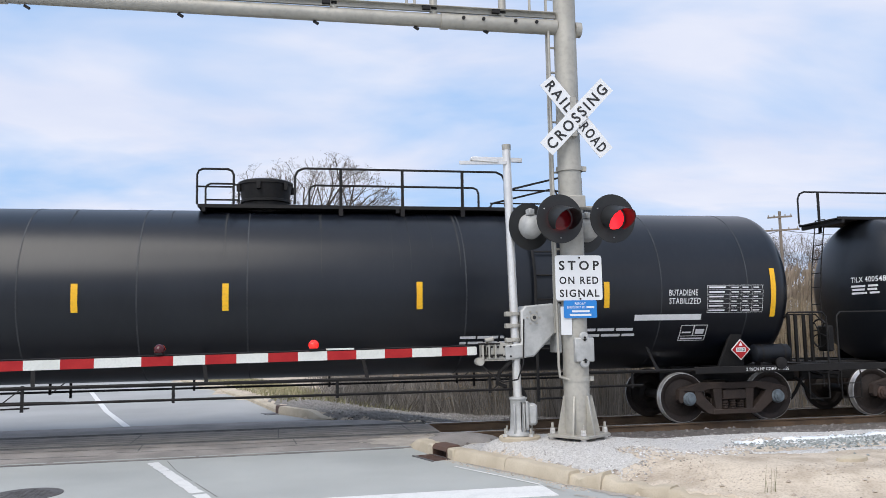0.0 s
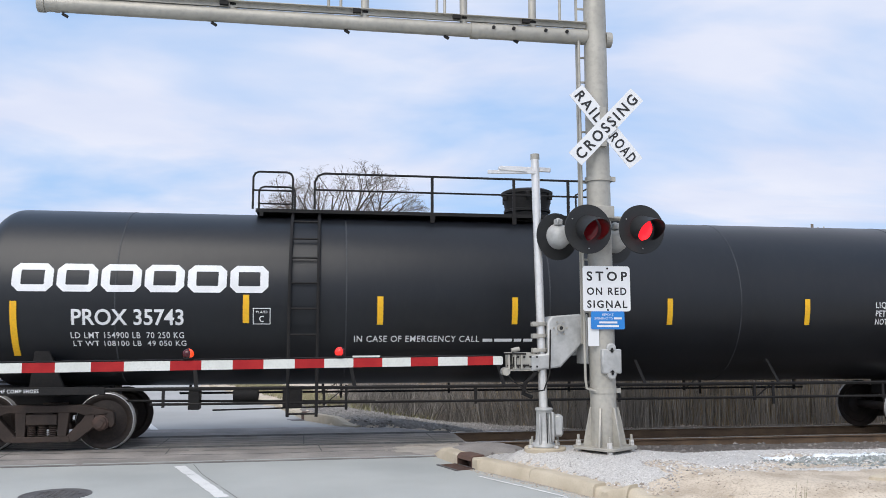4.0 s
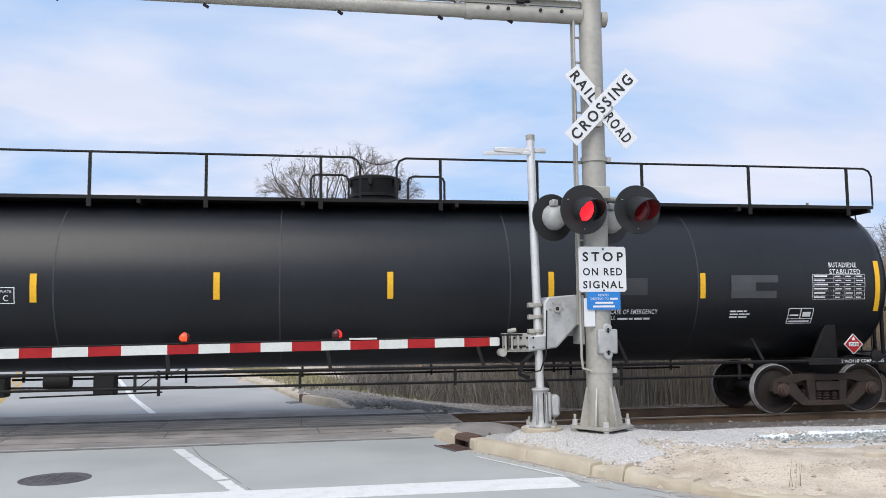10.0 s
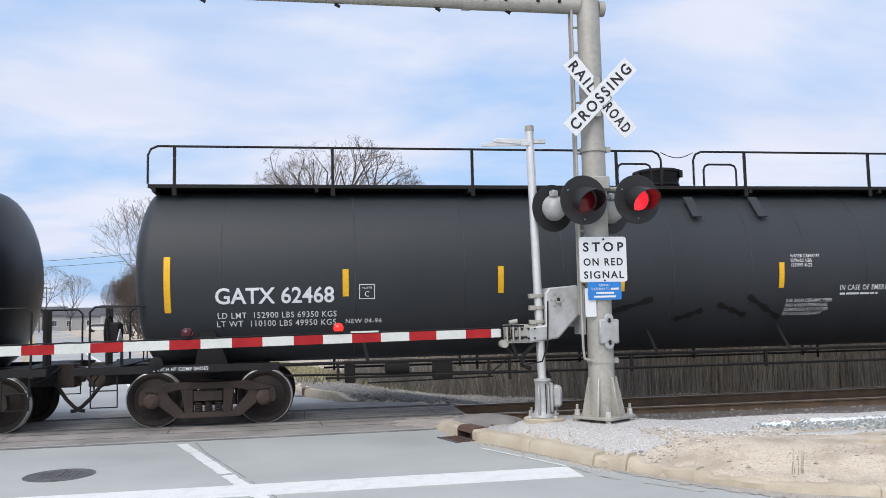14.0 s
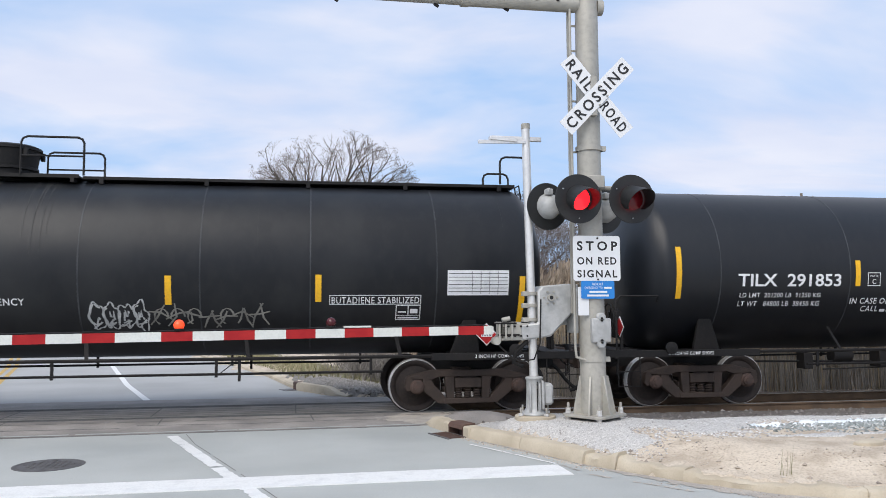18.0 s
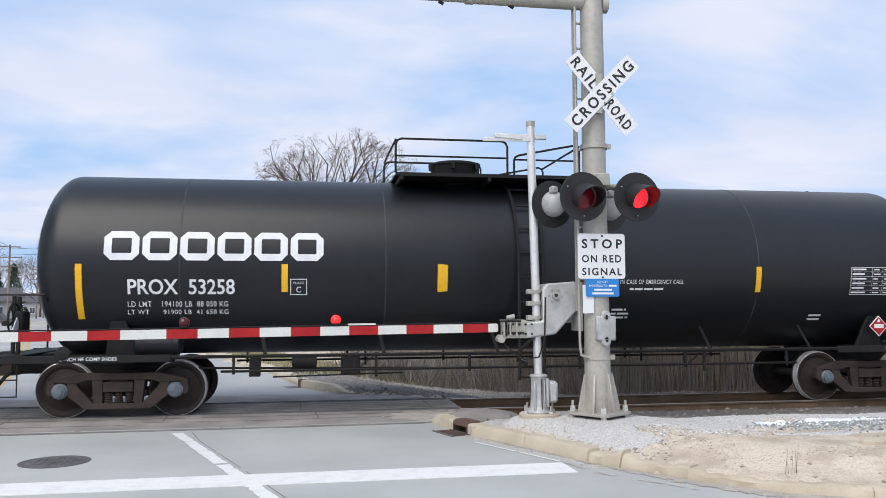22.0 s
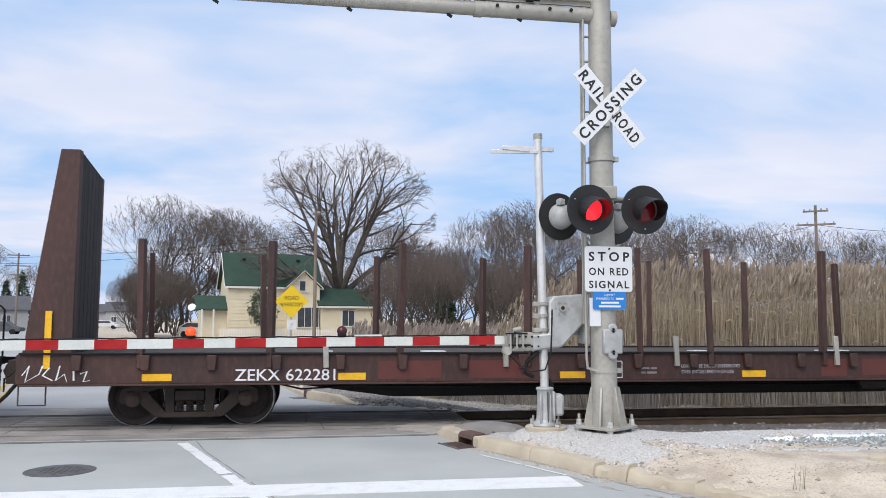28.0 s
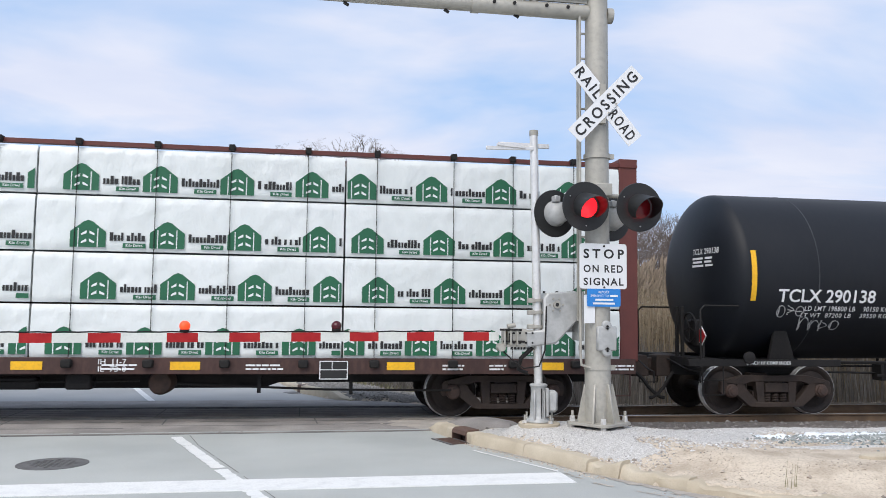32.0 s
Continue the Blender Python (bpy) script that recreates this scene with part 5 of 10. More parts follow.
def marks_g(car, tk):
    stripes(car, tk, [(-8.78, 1.4, 2.34), (-5.75, 1.88, 2.35), (-2.95, 1.9, 2.35), (-1.0, 1.88, 2.32), (2.96, 1.86, 2.34), (5.33, 1.9, 2.36), (8.78, 1.41, 2.34)])
    logo_blocks(car, tk, -7.65, 2.33, -4.15, 2.82)
    tank_text(car, tk, 'PROX31123', -7.68, 1.990, 0.240, 1.800)
    tank_text(car, tk, 'LD LMT 163800 LB    74300 KG', -7.69, 1.760, 0.110, 1.640)
    tank_text(car, tk, 'LT WT   99200 LB    45000 KG', -7.71, 1.550, 0.110, 1.650)
    tank_text(car, tk, 'NEW  09-94', -7.71, 1.400, 0.120, 0.630)
    plate_box(car, tk, -5.56, 1.93, -5.3, 2.2)
    tank_text(car, tk, 'PROX 31123', -8.7, 3.890, 0.290, 1.860)
    tank_text(car, tk, 'BUTADIENE STABILIZED', 5.55, 1.870, 0.120, 1.460)
    outline_box(car, tk, 5.51, 1.85, 7.04, 2.02)
    small_box(car, tk, 6.62, 1.55, 7.04, 1.84)
    white_panel(car, tk, 7.48, 2.01, 8.54, 2.44)
    tank_text(car, tk, 'IN CASE OF EMERGENCY', -0.94, 1.860, 0.120, 1.750)
    tank_text(car, tk, 'CALL', -0.94, 1.710, 0.110, 0.340)
    bar_block(car, tk, -0.52, 1.7, 0.67, 1.82, 1)
    placard(car, 8.18, 1.35, -1.34, "1010")
    graffiti(car, tk, -5.07, 1.41, -3.05, 1.98, 1)
    graffiti(car, tk, -3.3, 1.05, -1.0, 2.09, 2)
    graffiti(car, tk, 2.7, 1.4, 4.5, 1.98, 3)
    graffiti(car, tk, 1.75, 1.35, 2.65, 1.95, 2)


def marks_h(car, tk):
    stripes(car, tk, [(-7.22, 1.55, 2.48), (-4.05, 2.03, 2.49), (-1.41, 2.04, 2.49), (4.29, 2.02, 2.48), (-1.48, 2.03, 2.5), (1.54, 2.03, 2.49), (7.32, 1.54, 2.48)])
    logo_blocks(car, tk, -6.85, 2.54, -3.38, 3.01)
    tank_text(car, tk, 'PROX  53258', -6.49, 2.000, 0.250, 1.650)
    tank_text(car, tk, 'LD LMT    194100 LB  88 050 KG', -6.5, 1.780, 0.100, 1.550)
    tank_text(car, tk, 'LT WT      91900 LB  41 650 KG', -6.51, 1.640, 0.090, 1.560)
    plate_box(car, tk, -3.96, 1.98, -3.69, 2.25)
    tank_text(car, tk, 'IN CASE OF EMERGENCY CALL', 1.69, 2.170, 0.080, 1.170)
    bar_block(car, tk, 1.87, 2.06, 2.68, 2.14, 1)
    data_table(car, tk, 6.11, 1.97, 1.07, 0.51)
    bar_block(car, tk, 1.59, 1.5, 1.93, 1.75, 3)
    bar_block(car, tk, 5.42, 1.43, 5.7, 1.61, 2)
    placard(car, 6.77, 1.4, -1.34)


def marks_k(car, tk):
    stripes(car, tk, [(-4.34, 2.3, 2.77), (-1.74, 2.31, 2.77), (1.81, 2.31, 2.75), (4.45, 2.3, 2.76), (7.71, 2.07, 2.99), (-7.61, 2.09, 3.0)])
    tank_text(car, tk, 'TCLX 290138', -7.13, 2.080, 0.240, 1.930)
    tank_text(car, tk, 'LD LMT 198800 LB    90150 KG', -6.57, 1.910, 0.100, 1.680)
    tank_text(car, tk, 'LT WT  87200 LB    39550 KG', -6.62, 1.780, 0.090, 1.730)
    plate_box(car, tk, -4.85, 2.12, -4.63, 2.35)
    panel_sign(car, tk, 2.01, 2.42, 2.77, 2.73, M_YELLOW)
    panel_sign(car, tk, 2.93, 2.47, 3.51, 2.83, M_YELLOW)
    bar_block(car, tk, -3.57, 2.13, -2.59, 2.28, 2)
    tank_text(car, tk, '04 - 15 NEC', -3.3, 2.06, 0.055, 0.42)
    bar_block(car, tk, -3.73, 1.93, -2.6, 1.99, 1)
    tank_text(car, tk, 'ORINGS-53504273', -3.73, 1.85, 0.06, 0.62)
    tank_text(car, tk, 'LIQUID VALVE JB 6FRF-3400-TT', -3.73, 1.72, 0.06, 1.1)
    tank_text(car, tk, 'NEW 04-2015', -3.73, 1.64, 0.06, 0.45)
    tank_text(car, tk, 'PRD          JS75XHS-316-09-C-W', -3.73, 1.54, 0.06, 1.19)
    tank_text(car, tk, 'NEW 04-2015', -3.73, 1.46, 0.06, 0.45)
    bar_block(car, tk, 2.8, 2.22, 3.5, 2.29, 1)
    tank_text(car, tk, 'MAXIMUM OPERATING', 2.8, 2.14, 0.05, 0.56)
    tank_text(car, tk, 'PRESSURE HEATER COILS', 2.8, 2.07, 0.05, 0.62)
    tank_text(car, tk, '150 PSIG', 2.8, 2.0, 0.05, 0.24)
    tank_text(car, tk, 'DO NOT EXCEED 300 F', 2.8, 1.9, 0.05, 0.58)
    tank_text(car, tk, '4 INSULATION', 2.8, 1.83, 0.05, 0.38)
    tank_text(car, tk, 'FIBERGLASS / CERAMIC FIBER', 2.8, 1.76, 0.05, 0.78)
    data_table(car, tk, 6.53, 2.08, 1.08, 0.51)
    small_box(car, tk, 5.59, 1.62, 6.03, 1.94)
    placard(car, 6.97, 1.36, -1.34, "1268")
    graffiti(car, tk, -4.89, 1.52, -3.79, 2.17, 4)
    graffiti(car, tk, -2.51, 1.47, -1.13, 1.77, 5)
    graffiti(car, tk, -0.48, 1.43, 3.92, 1.8, 6)
    graffiti(car, tk, -7.12, 1.79, -6.57, 2.03, 5)
    graffiti(car, tk, -6.65, 1.47, -5.79, 1.77, 5)
    graffiti(car, tk, 6.07, 1.58, 6.62, 1.92, 5)
    graffiti(car, tk, 7.21, 1.43, 7.86, 1.96, 5)


def dust_runs(car, tk, x0, x1, n, seed):
    """Thin pale runs of dust from the top of the tank down its side."""
    rnd = random.Random(seed)
    for i in range(n):
        x, top, ln, w = rnd.uniform(x0, x1), tk[1] + tk[0] * 1.25, rnd.uniform(0.5, 1.9), rnd.uniform(0.012, 0.045)
        steps = 7
        pts = [(x + rnd.uniform(-0.008, 0.008), top - ln * k / steps) for k in range(steps + 1)]
        me = bpy.data.meshes.new("run")
        me.from_pydata([(px + sd * w * (1 - 0.8 * k / steps) / 2, pz - top, 0) for k, (px, pz) in enumerate(pts) for sd in (-1, 1)], [], [(2 * k, 2 * k + 2, 2 * k + 3, 2 * k + 1) for k in range(steps)])
        on_tank(me, car, tk, 0, top, M_DUST, "dust_run", "thin pale run of dust", 0.005)


def marks_z(car, tk):
    placard(car, -8.95, 1.3, -1.34)

# ---- top fittings of the tanks ----
def platform(car, tk, x0, x1, y0=-0.68, y1=0.68, drop=0.02):
    z = tk[0] + tk[1] - drop
    ym, wide = (y0 + y1) / 2, y1 - y0
    p = part("walkway", Shape().box(((x0 + x1) / 2, ym, z + 0.02), (x1 - x0, wide - 0.04, 0.025)), M_UNDER, car, "black grated walkway on top of the tank")
    for y in (y0, y1):
        part("walkway_edge", Shape().box(((x0 + x1) / 2, y, z + 0.02), (x1 - x0, 0.035, 0.06)), M_UNDER, p)
    n = max(2, int((x1 - x0) / 2.4))
    for i in range(n + 1):
        x = x0 + 0.1 + (x1 - x0 - 0.2) * i / n
        part("walkway_bracket", Shape().box((x, ym, z - 0.04), (0.06, wide + 0.06, 0.08)), M_UNDER, p)
    return p


def loop(car, x0, x1, z, h, y=-0.7, r=0.02, mid=True, name="guard_rail", slope=0.0):
    """An inverted U of pipe, its top sloping if slope is not 0."""
    c = 0.1
    pts = [(x0, y, z), (x0, y, z + h - c + min(slope, 0)), (x0 + c * 0.3, y, z + h - c * 0.3 + min(slope, 0)), (x0 + c, y, z + h + min(slope, 0)), (x1 - c, y, z + h - max(slope, 0)), (x1 - c * 0.3, y, z + h - c * 0.3 - max(slope, 0)), (x1, y, z + h - c - max(slope, 0)), (x1, y, z)]
    g = part(name, Shape().pipe(pts, r, 6), M_UNDER, car, "black bent pipe guard rail")
    if mid:
        part("mid_rail", Shape().pipe([(x0, y, z + h * 0.5), (x1, y, z + h * 0.5)], r * 0.8, 6), M_UNDER, g)
    return g


def side_ladder(car, tk, x0, x1, z0=0.55):
    """A ladder that follows the tank's side, from the walkway down below the tank."""
    R, zc = tk
    g = None
    path = []
    for i in range(12):
        a = math.radians(88 - i * 8.6)
        path.append((-(R + 0.07) * math.cos(a), zc + (R + 0.07) * math.sin(a)))
    path.append((-(R + 0.07), zc - 0.4))
    path.append((-(R + 0.05), z0))
    for x in (x0, x1):
        o = part("ladder_stile" if g else "ladder", Shape().pipe([(x, y, z) for y, z in path], 0.028, 6), M_UNDER, g or car, "" if g else "black ladder up the side of the tank")
        g = g or o
    zz = z0 + 0.05
    while zz < zc + R * 0.97:
        if zz > zc:
            s = min(1, (zz - zc) / (R + 0.07))
            y = -(R + 0.07) * math.sqrt(1 - s * s)
        else:
            y = -(R + 0.06)
        part("rung", Shape().rod((x0, y, zz), (x1, y, zz), 0.018, 6), M_UNDER, g)
        zz += 0.42 if zz < zc + 0.6 else 0.34
    return g


def end_ladder(car, tk, k, xe, gauge=(-0.5, -0.2)):
    """The curved ladder over the end of the tank, down to the platform."""
    R, zc = tk
    pts = [(k * (xe - 0.05), zc + R + 0.02), (k * xe, zc + R * 0.8), (k * (xe + 0.10), zc + R * 0.35), (k * (xe + 0.16), zc - R * 0.1), (k * (xe + 0.18), 1.1)]
    g = None
    for y in gauge:
        o = part("ladder_stile" if g else "end_ladder", Shape().pipe([(x, y, z) for x, z in pts], 0.013, 6), M_UNDER, g or car, "" if g else "black ladder over the domed end")
        g = g or o
    for i in range(9):
        t = i / 9 * 4
        j, f = int(t), t - int(t)
        x = pts[j][0] * (1 - f) + pts[j + 1][0] * f
        z = pts[j][1] * (1 - f) + pts[j + 1][1] * f
        part("rung", Shape().rod((x, gauge[0], z), (x, gauge[1], z), 0.011, 6), M_UNDER, g)


def full_walkway(car, tk, x0, x1, posts, dome_x, h=0.74, side=-1):
    z = tk[0] + tk[1] - 0.05
    y = 0.92 * side
    platform(car, tk, x0, x1, *sorted((y, -0.35 * side)), 0.05)
    lo, hi = dome_x - 0.62, dome_x + 0.62
    left = [p for p in posts if p < lo + 0.3]
    right = [p for p in posts if p > hi - 0.3]
    railing(car, x0, lo + 0.3, y, z + 0.04, left, h, mid=False)
    railing(car, hi - 0.3, x1, y, z + 0.04, right, h, mid=False)
    for a, b in ((lo - 0.55, lo + 0.1), (hi - 0.1, hi + 0.55)):
        loop(car, a, b, z + 0.04, 0.42, y=y, mid=False, name="inner_rail")
    part("chain", Shape().pipe([(lo + 0.3 + (hi - lo - 0.6) * i / 8, y, z + h + 0.02 - 0.10 * math.sin(math.pi * i / 8)) for i in range(9)], 0.008, 5), M_UNDER, car)
    gauge = (-0.5, -0.2) if side < 0 else (0.2, 0.5)
    end_ladder(car, tk, -1, -x0 - 0.05, gauge)
    end_ladder(car, tk, 1, x1 - 0.05, gauge)


def tank_cars():
    car, tk = tank_car(124.3, (-9.3, 9.85), (-8.42, 8.42), (-10.5, 10.5), 1.485, 2.475, M_CARBLACK, "black tank car with a full-length walkway at the head", [-6.9, -5.2, -3.45])
    marks_z(car, tk)
    head_text(car, -9.3, tk, "TILX 400548", z=2.6)
    stripes(car, tk, [(-8.5, 1.9, 2.8)])
    full_walkway(car, tk, -9.5, 9.5, [-9.0, -6.95, -4.82, -2.85, -1.0, 1.0, 2.9, 4.9, 7.05, 9.0], 0.0, side=1)
    dome(car, 0, *tk)

    car, tk = tank_car(103.29, (-9.64, 9.95), (-8.2, 8.58), (-10.06, 10.37), 1.495, 2.485, M_CARGLOSS, "glossy black butadiene tank car with a railed dome platform", [-7.25, -5.47, -3.62, -1.86, -0.16, 3.47, 7.03, 8.71])
    marks_a(car, tk)
    end_placard(car, -9.78)
    head_text(car, -9.64, tk, "TILX 308102")
    pale_caps(car)
    dust_runs(car, tk, 0.5, 4.5, 7, 1)
    dust_runs(car, tk, -8.0, 8.5, 6, 11)
    reservoir(car, 9.25, 1.26)
    platform(car, tk, -1.04, 5.86)
    z = 4.0
    dome(car, 0.08, *tk, h=0.52)
    loop(car, -1.05, -0.44, z, 0.62)
    loop(car, -1.05, -0.44, z, 0.62, y=0.7)
    railing(car, 0.6, 4.4, -0.7, z, [1.4, 2.5, 3.6], 0.66, mid=False)
    loop(car, 0.85, 3.9, z, 0.36, mid=False, name="inner_rail")
    loop(car, 4.47, 5.88, z, 0.66, slope=-0.3)
    loop(car, 4.47, 5.88, z, 0.62, y=0.7, slope=-0.3)
    side_ladder(car, tk, 4.67, 5.23)

    car, tk = tank_car(82.63, (-9.5, 9.5), (-8.2, 8.2), (-9.92, 9.76), 1.515, 2.505, M_CARBLACK, "black petroleum gas tank car with broad white lettering", [-7.07, -3.44, 0.03, 3.55, 7.14])
    marks_b(car, tk)
    end_placard(car, -9.64)
    head_text(car, -9.5, tk, "PROX 35743")
    platform(car, tk, -5.0, 1.25)
    z = 4.04
    dome(car, 0.04, *tk, h=0.56)
    loop(car, -5.05, -4.37, z, 0.66)
    railing(car, -3.99, 1.25, -0.7, z, [-1.9, -0.39, 0.64, 1.23], 0.66, drop_ends=(True, False))
    loop(car, -5.05, -4.37, z, 0.66, y=0.7)
    part("end_rail", Shape().pipe([(1.25, -0.7, z + 0.66), (1.25, 0.7, z + 0.66), (1.25, 0.7, z)], 0.02, 6), M_UNDER, car)
    side_ladder(car, tk, -4.36, -3.90)

    car, tk = tank_car(62.04, (-9.68, 9.82), (-8.36, 8.45), (-10.06, 10.12), 1.455, 2.445, M_CARBLACK, "black petroleum gas tank car with a full-length walkway", [-8.63, -6.83, -5.1, -3.25, -1.53, 0.31, 2.07, 3.75, 5.47, 7.32])
    marks_c(car, tk)
    end_placard(car, -9.82)
    dust_runs(car, tk, -8.5, 8.5, 9, 4)
    full_walkway(car, tk, -9.48, 9.54, [-8.98, -6.92, -4.77, -2.82, -1.02, 1.06, 2.87, 4.83, 7.01, 9.01], -0.07)
    dome(car, -0.07, *tk)

    car, tk = tank_car(41.11, (-9.62, 9.85), (-8.32, 8.36), (-10.02, 10.04), 1.465, 2.455, M_CARBLACK, "matt black butadiene tank car with a full-length walkway", [-8.5, -5.1, -1.62, 2.25, 5.68])
    marks_d(car, tk)
    end_placard(car, -9.76)
    full_walkway(car, tk, -9.45, 9.61, [-8.96, -6.88, -4.75, -2.88, -0.96, 1.14, 2.91, 4.91, 7.04, 9.08], 0.04)
    dome(car, 0.04, *tk)

    car, tk = tank_car(20.20, (-9.72, 9.54), (-8.45, 8.36), (-10.25, 9.98), 1.525, 2.515, M_CARGREY, "dark grey butadiene tank car with black spray strokes", [-8.2, -6.04, -4.2, -2.48, -0.46, 1.03, 3.3, 5.8, 8.1], head=0.42)
    marks_e(car, tk)
    end_placard(car, -9.86)
    dust_runs(car, tk, -8.5, 8.5, 9, 5)
    full_walkway(car, tk, -9.45, 9.59, [-9.02, -6.38, -3.91, -1.21, 1.33, 3.91, 6.55, 9.12], -0.02, h=0.66)
    dome(car, -0.02, *tk, r=0.45, h=0.42)
    for x in (-1.15, 0.12, 1.4):
        part("gusset", Shape().prism([(-0.09, -0.55), (0.09, -0.55), (0.09, 0), (-0.09, 0)], 0.03, pose(x, -0.98, 3.82) @ pose(0, 0, 0, -42)), M_CARGREY, car, bevel=0.005)

    car, tk = tank_car(0.505, (-8.46, 8.2), (-7.09, 7.07), (-8.88, 8.66), 1.525, 2.505, M_CARBLACK, "matt black tank car with a short dome platform and ladder", [-6.9, -4.34, -1.5, 2.42, 5.3])
    marks_f(car, tk)
    end_placard(car, -8.60)
    platform(car, tk, -1.42, 1.26)
    z = 4.05
    dome(car, 0.2, *tk, r=0.54, h=0.46)
    loop(car, -1.81, -1.05, z, 0.66, slope=-0.28)
    loop(car, -1.81, -1.05, z, 0.66, y=0.55, slope=-0.28)
    loop(car, -0.41, 1.26, z, 0.68)
    loop(car, -0.41, 1.26, z, 0.68, y=0.7)
    loop(car, -0.86, -0.44, z, 0.34, mid=False)
    part("valve", Shape().box((-1.14, 0, z + 0.1), (0.5, 0.5, 0.2)), M_UNDER, car, bevel=0.04)
    side_ladder(car, tk, -1.02, -0.53)

    car, tk = tank_car(-18.83, (-9.46, 9.4), (-8, 7.91), (-9.88, 9.68), 1.525, 2.515, M_CARWORN, "dusty black butadiene tank car with graffiti", [-7.0, -5.13, -3.52, -0.33, 1.6, 3.45, 5.2, 7.3])
    marks_g(car, tk)
    end_placard(car, -9.60)
    dust_runs(car, tk, -0.7, 1.1, 16, 2)
    dust_runs(car, tk, -8.0, 8.5, 12, 12)
    z = 4.05
    dome(car, 0.03, *tk, r=0.5, h=0.56)
    platform(car, tk, -1.45, 1.36)
    for y in (-0.7, 0.7):
        loop(car, -1.42, -0.32, z, 0.64, y=y)
        loop(car, 0.45, 1.44, z, 0.64, y=y)
    for a, b in ((-8.9, -1.5), (1.4, 8.9)):
        for y in (-0.42, 0.42):
            p = part("running_board", Shape().box(((a + b) / 2, y, 4.03), (b - a, 0.35, 0.05)), M_UNDER, car, "narrow running board along the top")
            for i in range(5):
                part("bracket", Shape().box((a + 0.3 + (b - a - 0.6) * i / 4, y, 3.99), (0.07, 0.4, 0.12)), M_UNDER, p)
    for k in (-1, 1):
        loop(car, *sorted((k * 9.1, k * 8.6)), z, 0.5, mid=False, name="grab_hoop")
        loop(car, *sorted((k * 9.0, k * 8.5)), z, 0.36, y=0.3, mid=False, name="grab_hoop")
        end_ladder(car, tk, k, 9.05)

    car, tk = tank_car(-37.85, (-8.15, 8.05), (-6.69, 6.77), (-8.57, 8.34), 1.545, 2.535, M_CARBLACK, "clean black tank car with broad white lettering", [-5.7, -2.4, 1.4, 4.29])
    marks_h(car, tk)
    end_placard(car, -8.29)
    head_text(car, -8.15, tk, "PROX 53258")
    pale_caps(car)
    reservoir(car, -6.05, 1.2)
    platform(car, tk, -2.2, 1.1, -1.15, 1.15)
    z = 4.1
    dome(car, -0.97, *tk, r=0.47, h=0.38)
    part("white_ring", Shape().lathe([(0.41, 0.045), (0.455, 0.05), (0.455, 0.085), (0.41, 0.09)], pose(-0.97, 0, z), 28, cap=False), M_WHITE, car, "white band round the valve housing")
    for y in (-1.15, 1.15):
        loop(car, -2.2, -0.22, z, 0.60, y=y, mid=y < 0)
        loop(car, -0.1, 1.1, z, 0.56, y=y, slope=-0.2)
    part("end_rail", Shape().pipe([(-2.2, -1.15, z + 0.58), (-2.2, 1.15, z + 0.58)], 0.02, 6), M_UNDER, car)
    part("end_rail", Shape().pipe([(1.1, -1.15, z + 0.54), (1.1, 1.15, z + 0.54)], 0.02, 6), M_UNDER, car)
    part("valve", Shape().box((0.3, 0, z + 0.06), (0.6, 0.5, 0.14)), M_UNDER, car, bevel=0.03)
    side_ladder(car, tk, -0.15, 0.28)

    car, tk = tank_car(-98.40, (-8.17, 8.12), (-6.9, 6.86), (-8.59, 8.28), 1.6, 2.6, M_CARDULL, "black tank car with yellow emergency panels and graffiti", [-6.34, -3.7, -2.36, 2.51, 4.9], head=0.5)
    marks_k(car, tk)
    end_placard(car, -8.31)
    dust_runs(car, tk, -0.9, 1.0, 12, 3)
    head_text(car, -8.17, tk, "TCLX 290138")
    platform(car, tk, -1.5, 0.72)
    z = 4.2
    dome(car, -0.03, *tk, r=0.49, h=0.52)
    for y in (-0.7, 0.7):
        loop(car, -1.6, -1.12, z, 0.62, y=y, slope=-0.12)
        loop(car, -0.51, 0.69, z, 0.58, y=y)
    part("valve", Shape().lathe([(0.18, 0), (0.2, 0.06), (0.12, 0.1), (0.12, 0.16), (0, 0.18)], pose(-0.85, 0, z - 0.02), 14), M_UNDER, car)
    side_ladder(car, tk, -0.99, -0.49)


tank_cars()


def flat_text(car, words, x, y, z, h, w, material, name="lettering", label=""):
    """Words on an upright side that faces the road."""
    me = text_mesh(name, words, h / 0.729, 0.01 * h)
    lo, hi = span(me)
    for v in me.vertices:
        v.co = (x + (v.co.x - lo) * w / (hi - lo), y, z + v.co.y)
    me.materials.append(material)
    ob = new(name, me)
    ob.parent = car
    return tagged(ob, label or "stencilled lettering", kind="stuff")


def flat_rects(car, rects, x, y, z, material, name, label=""):
    sh = Shape()
    for x0, z0, x1, z1 in rects:
        sh.add([(x + x0, y, z + z0), (x + x1, y, z + z0), (x + x1, y, z + z1), (x + x0, y, z + z1)], [(0, 1, 2, 3)])
    return part(name, sh, material, car, label)


def ladder_part(car, x0, x1, y, z0, z1, rungs, material, name="ladder", label="steel end ladder"):
    g = part(name, Shape().box((x0, y, (z0 + z1) / 2), (0.05, 0.02, z1 - z0)), material, car, label)
    part("ladder_stile", Shape().box((x1, y, (z0 + z1) / 2), (0.05, 0.02, z1 - z0)), material, g)
    for i in range(rungs):
        z = z0 + 0.08 + (z1 - z0 - 0.16) * i / (rungs - 1)
        part("rung", Shape().rod((x0, y - 0.01, z), (x1, y - 0.01, z), 0.013, 6), material, g)
    return g


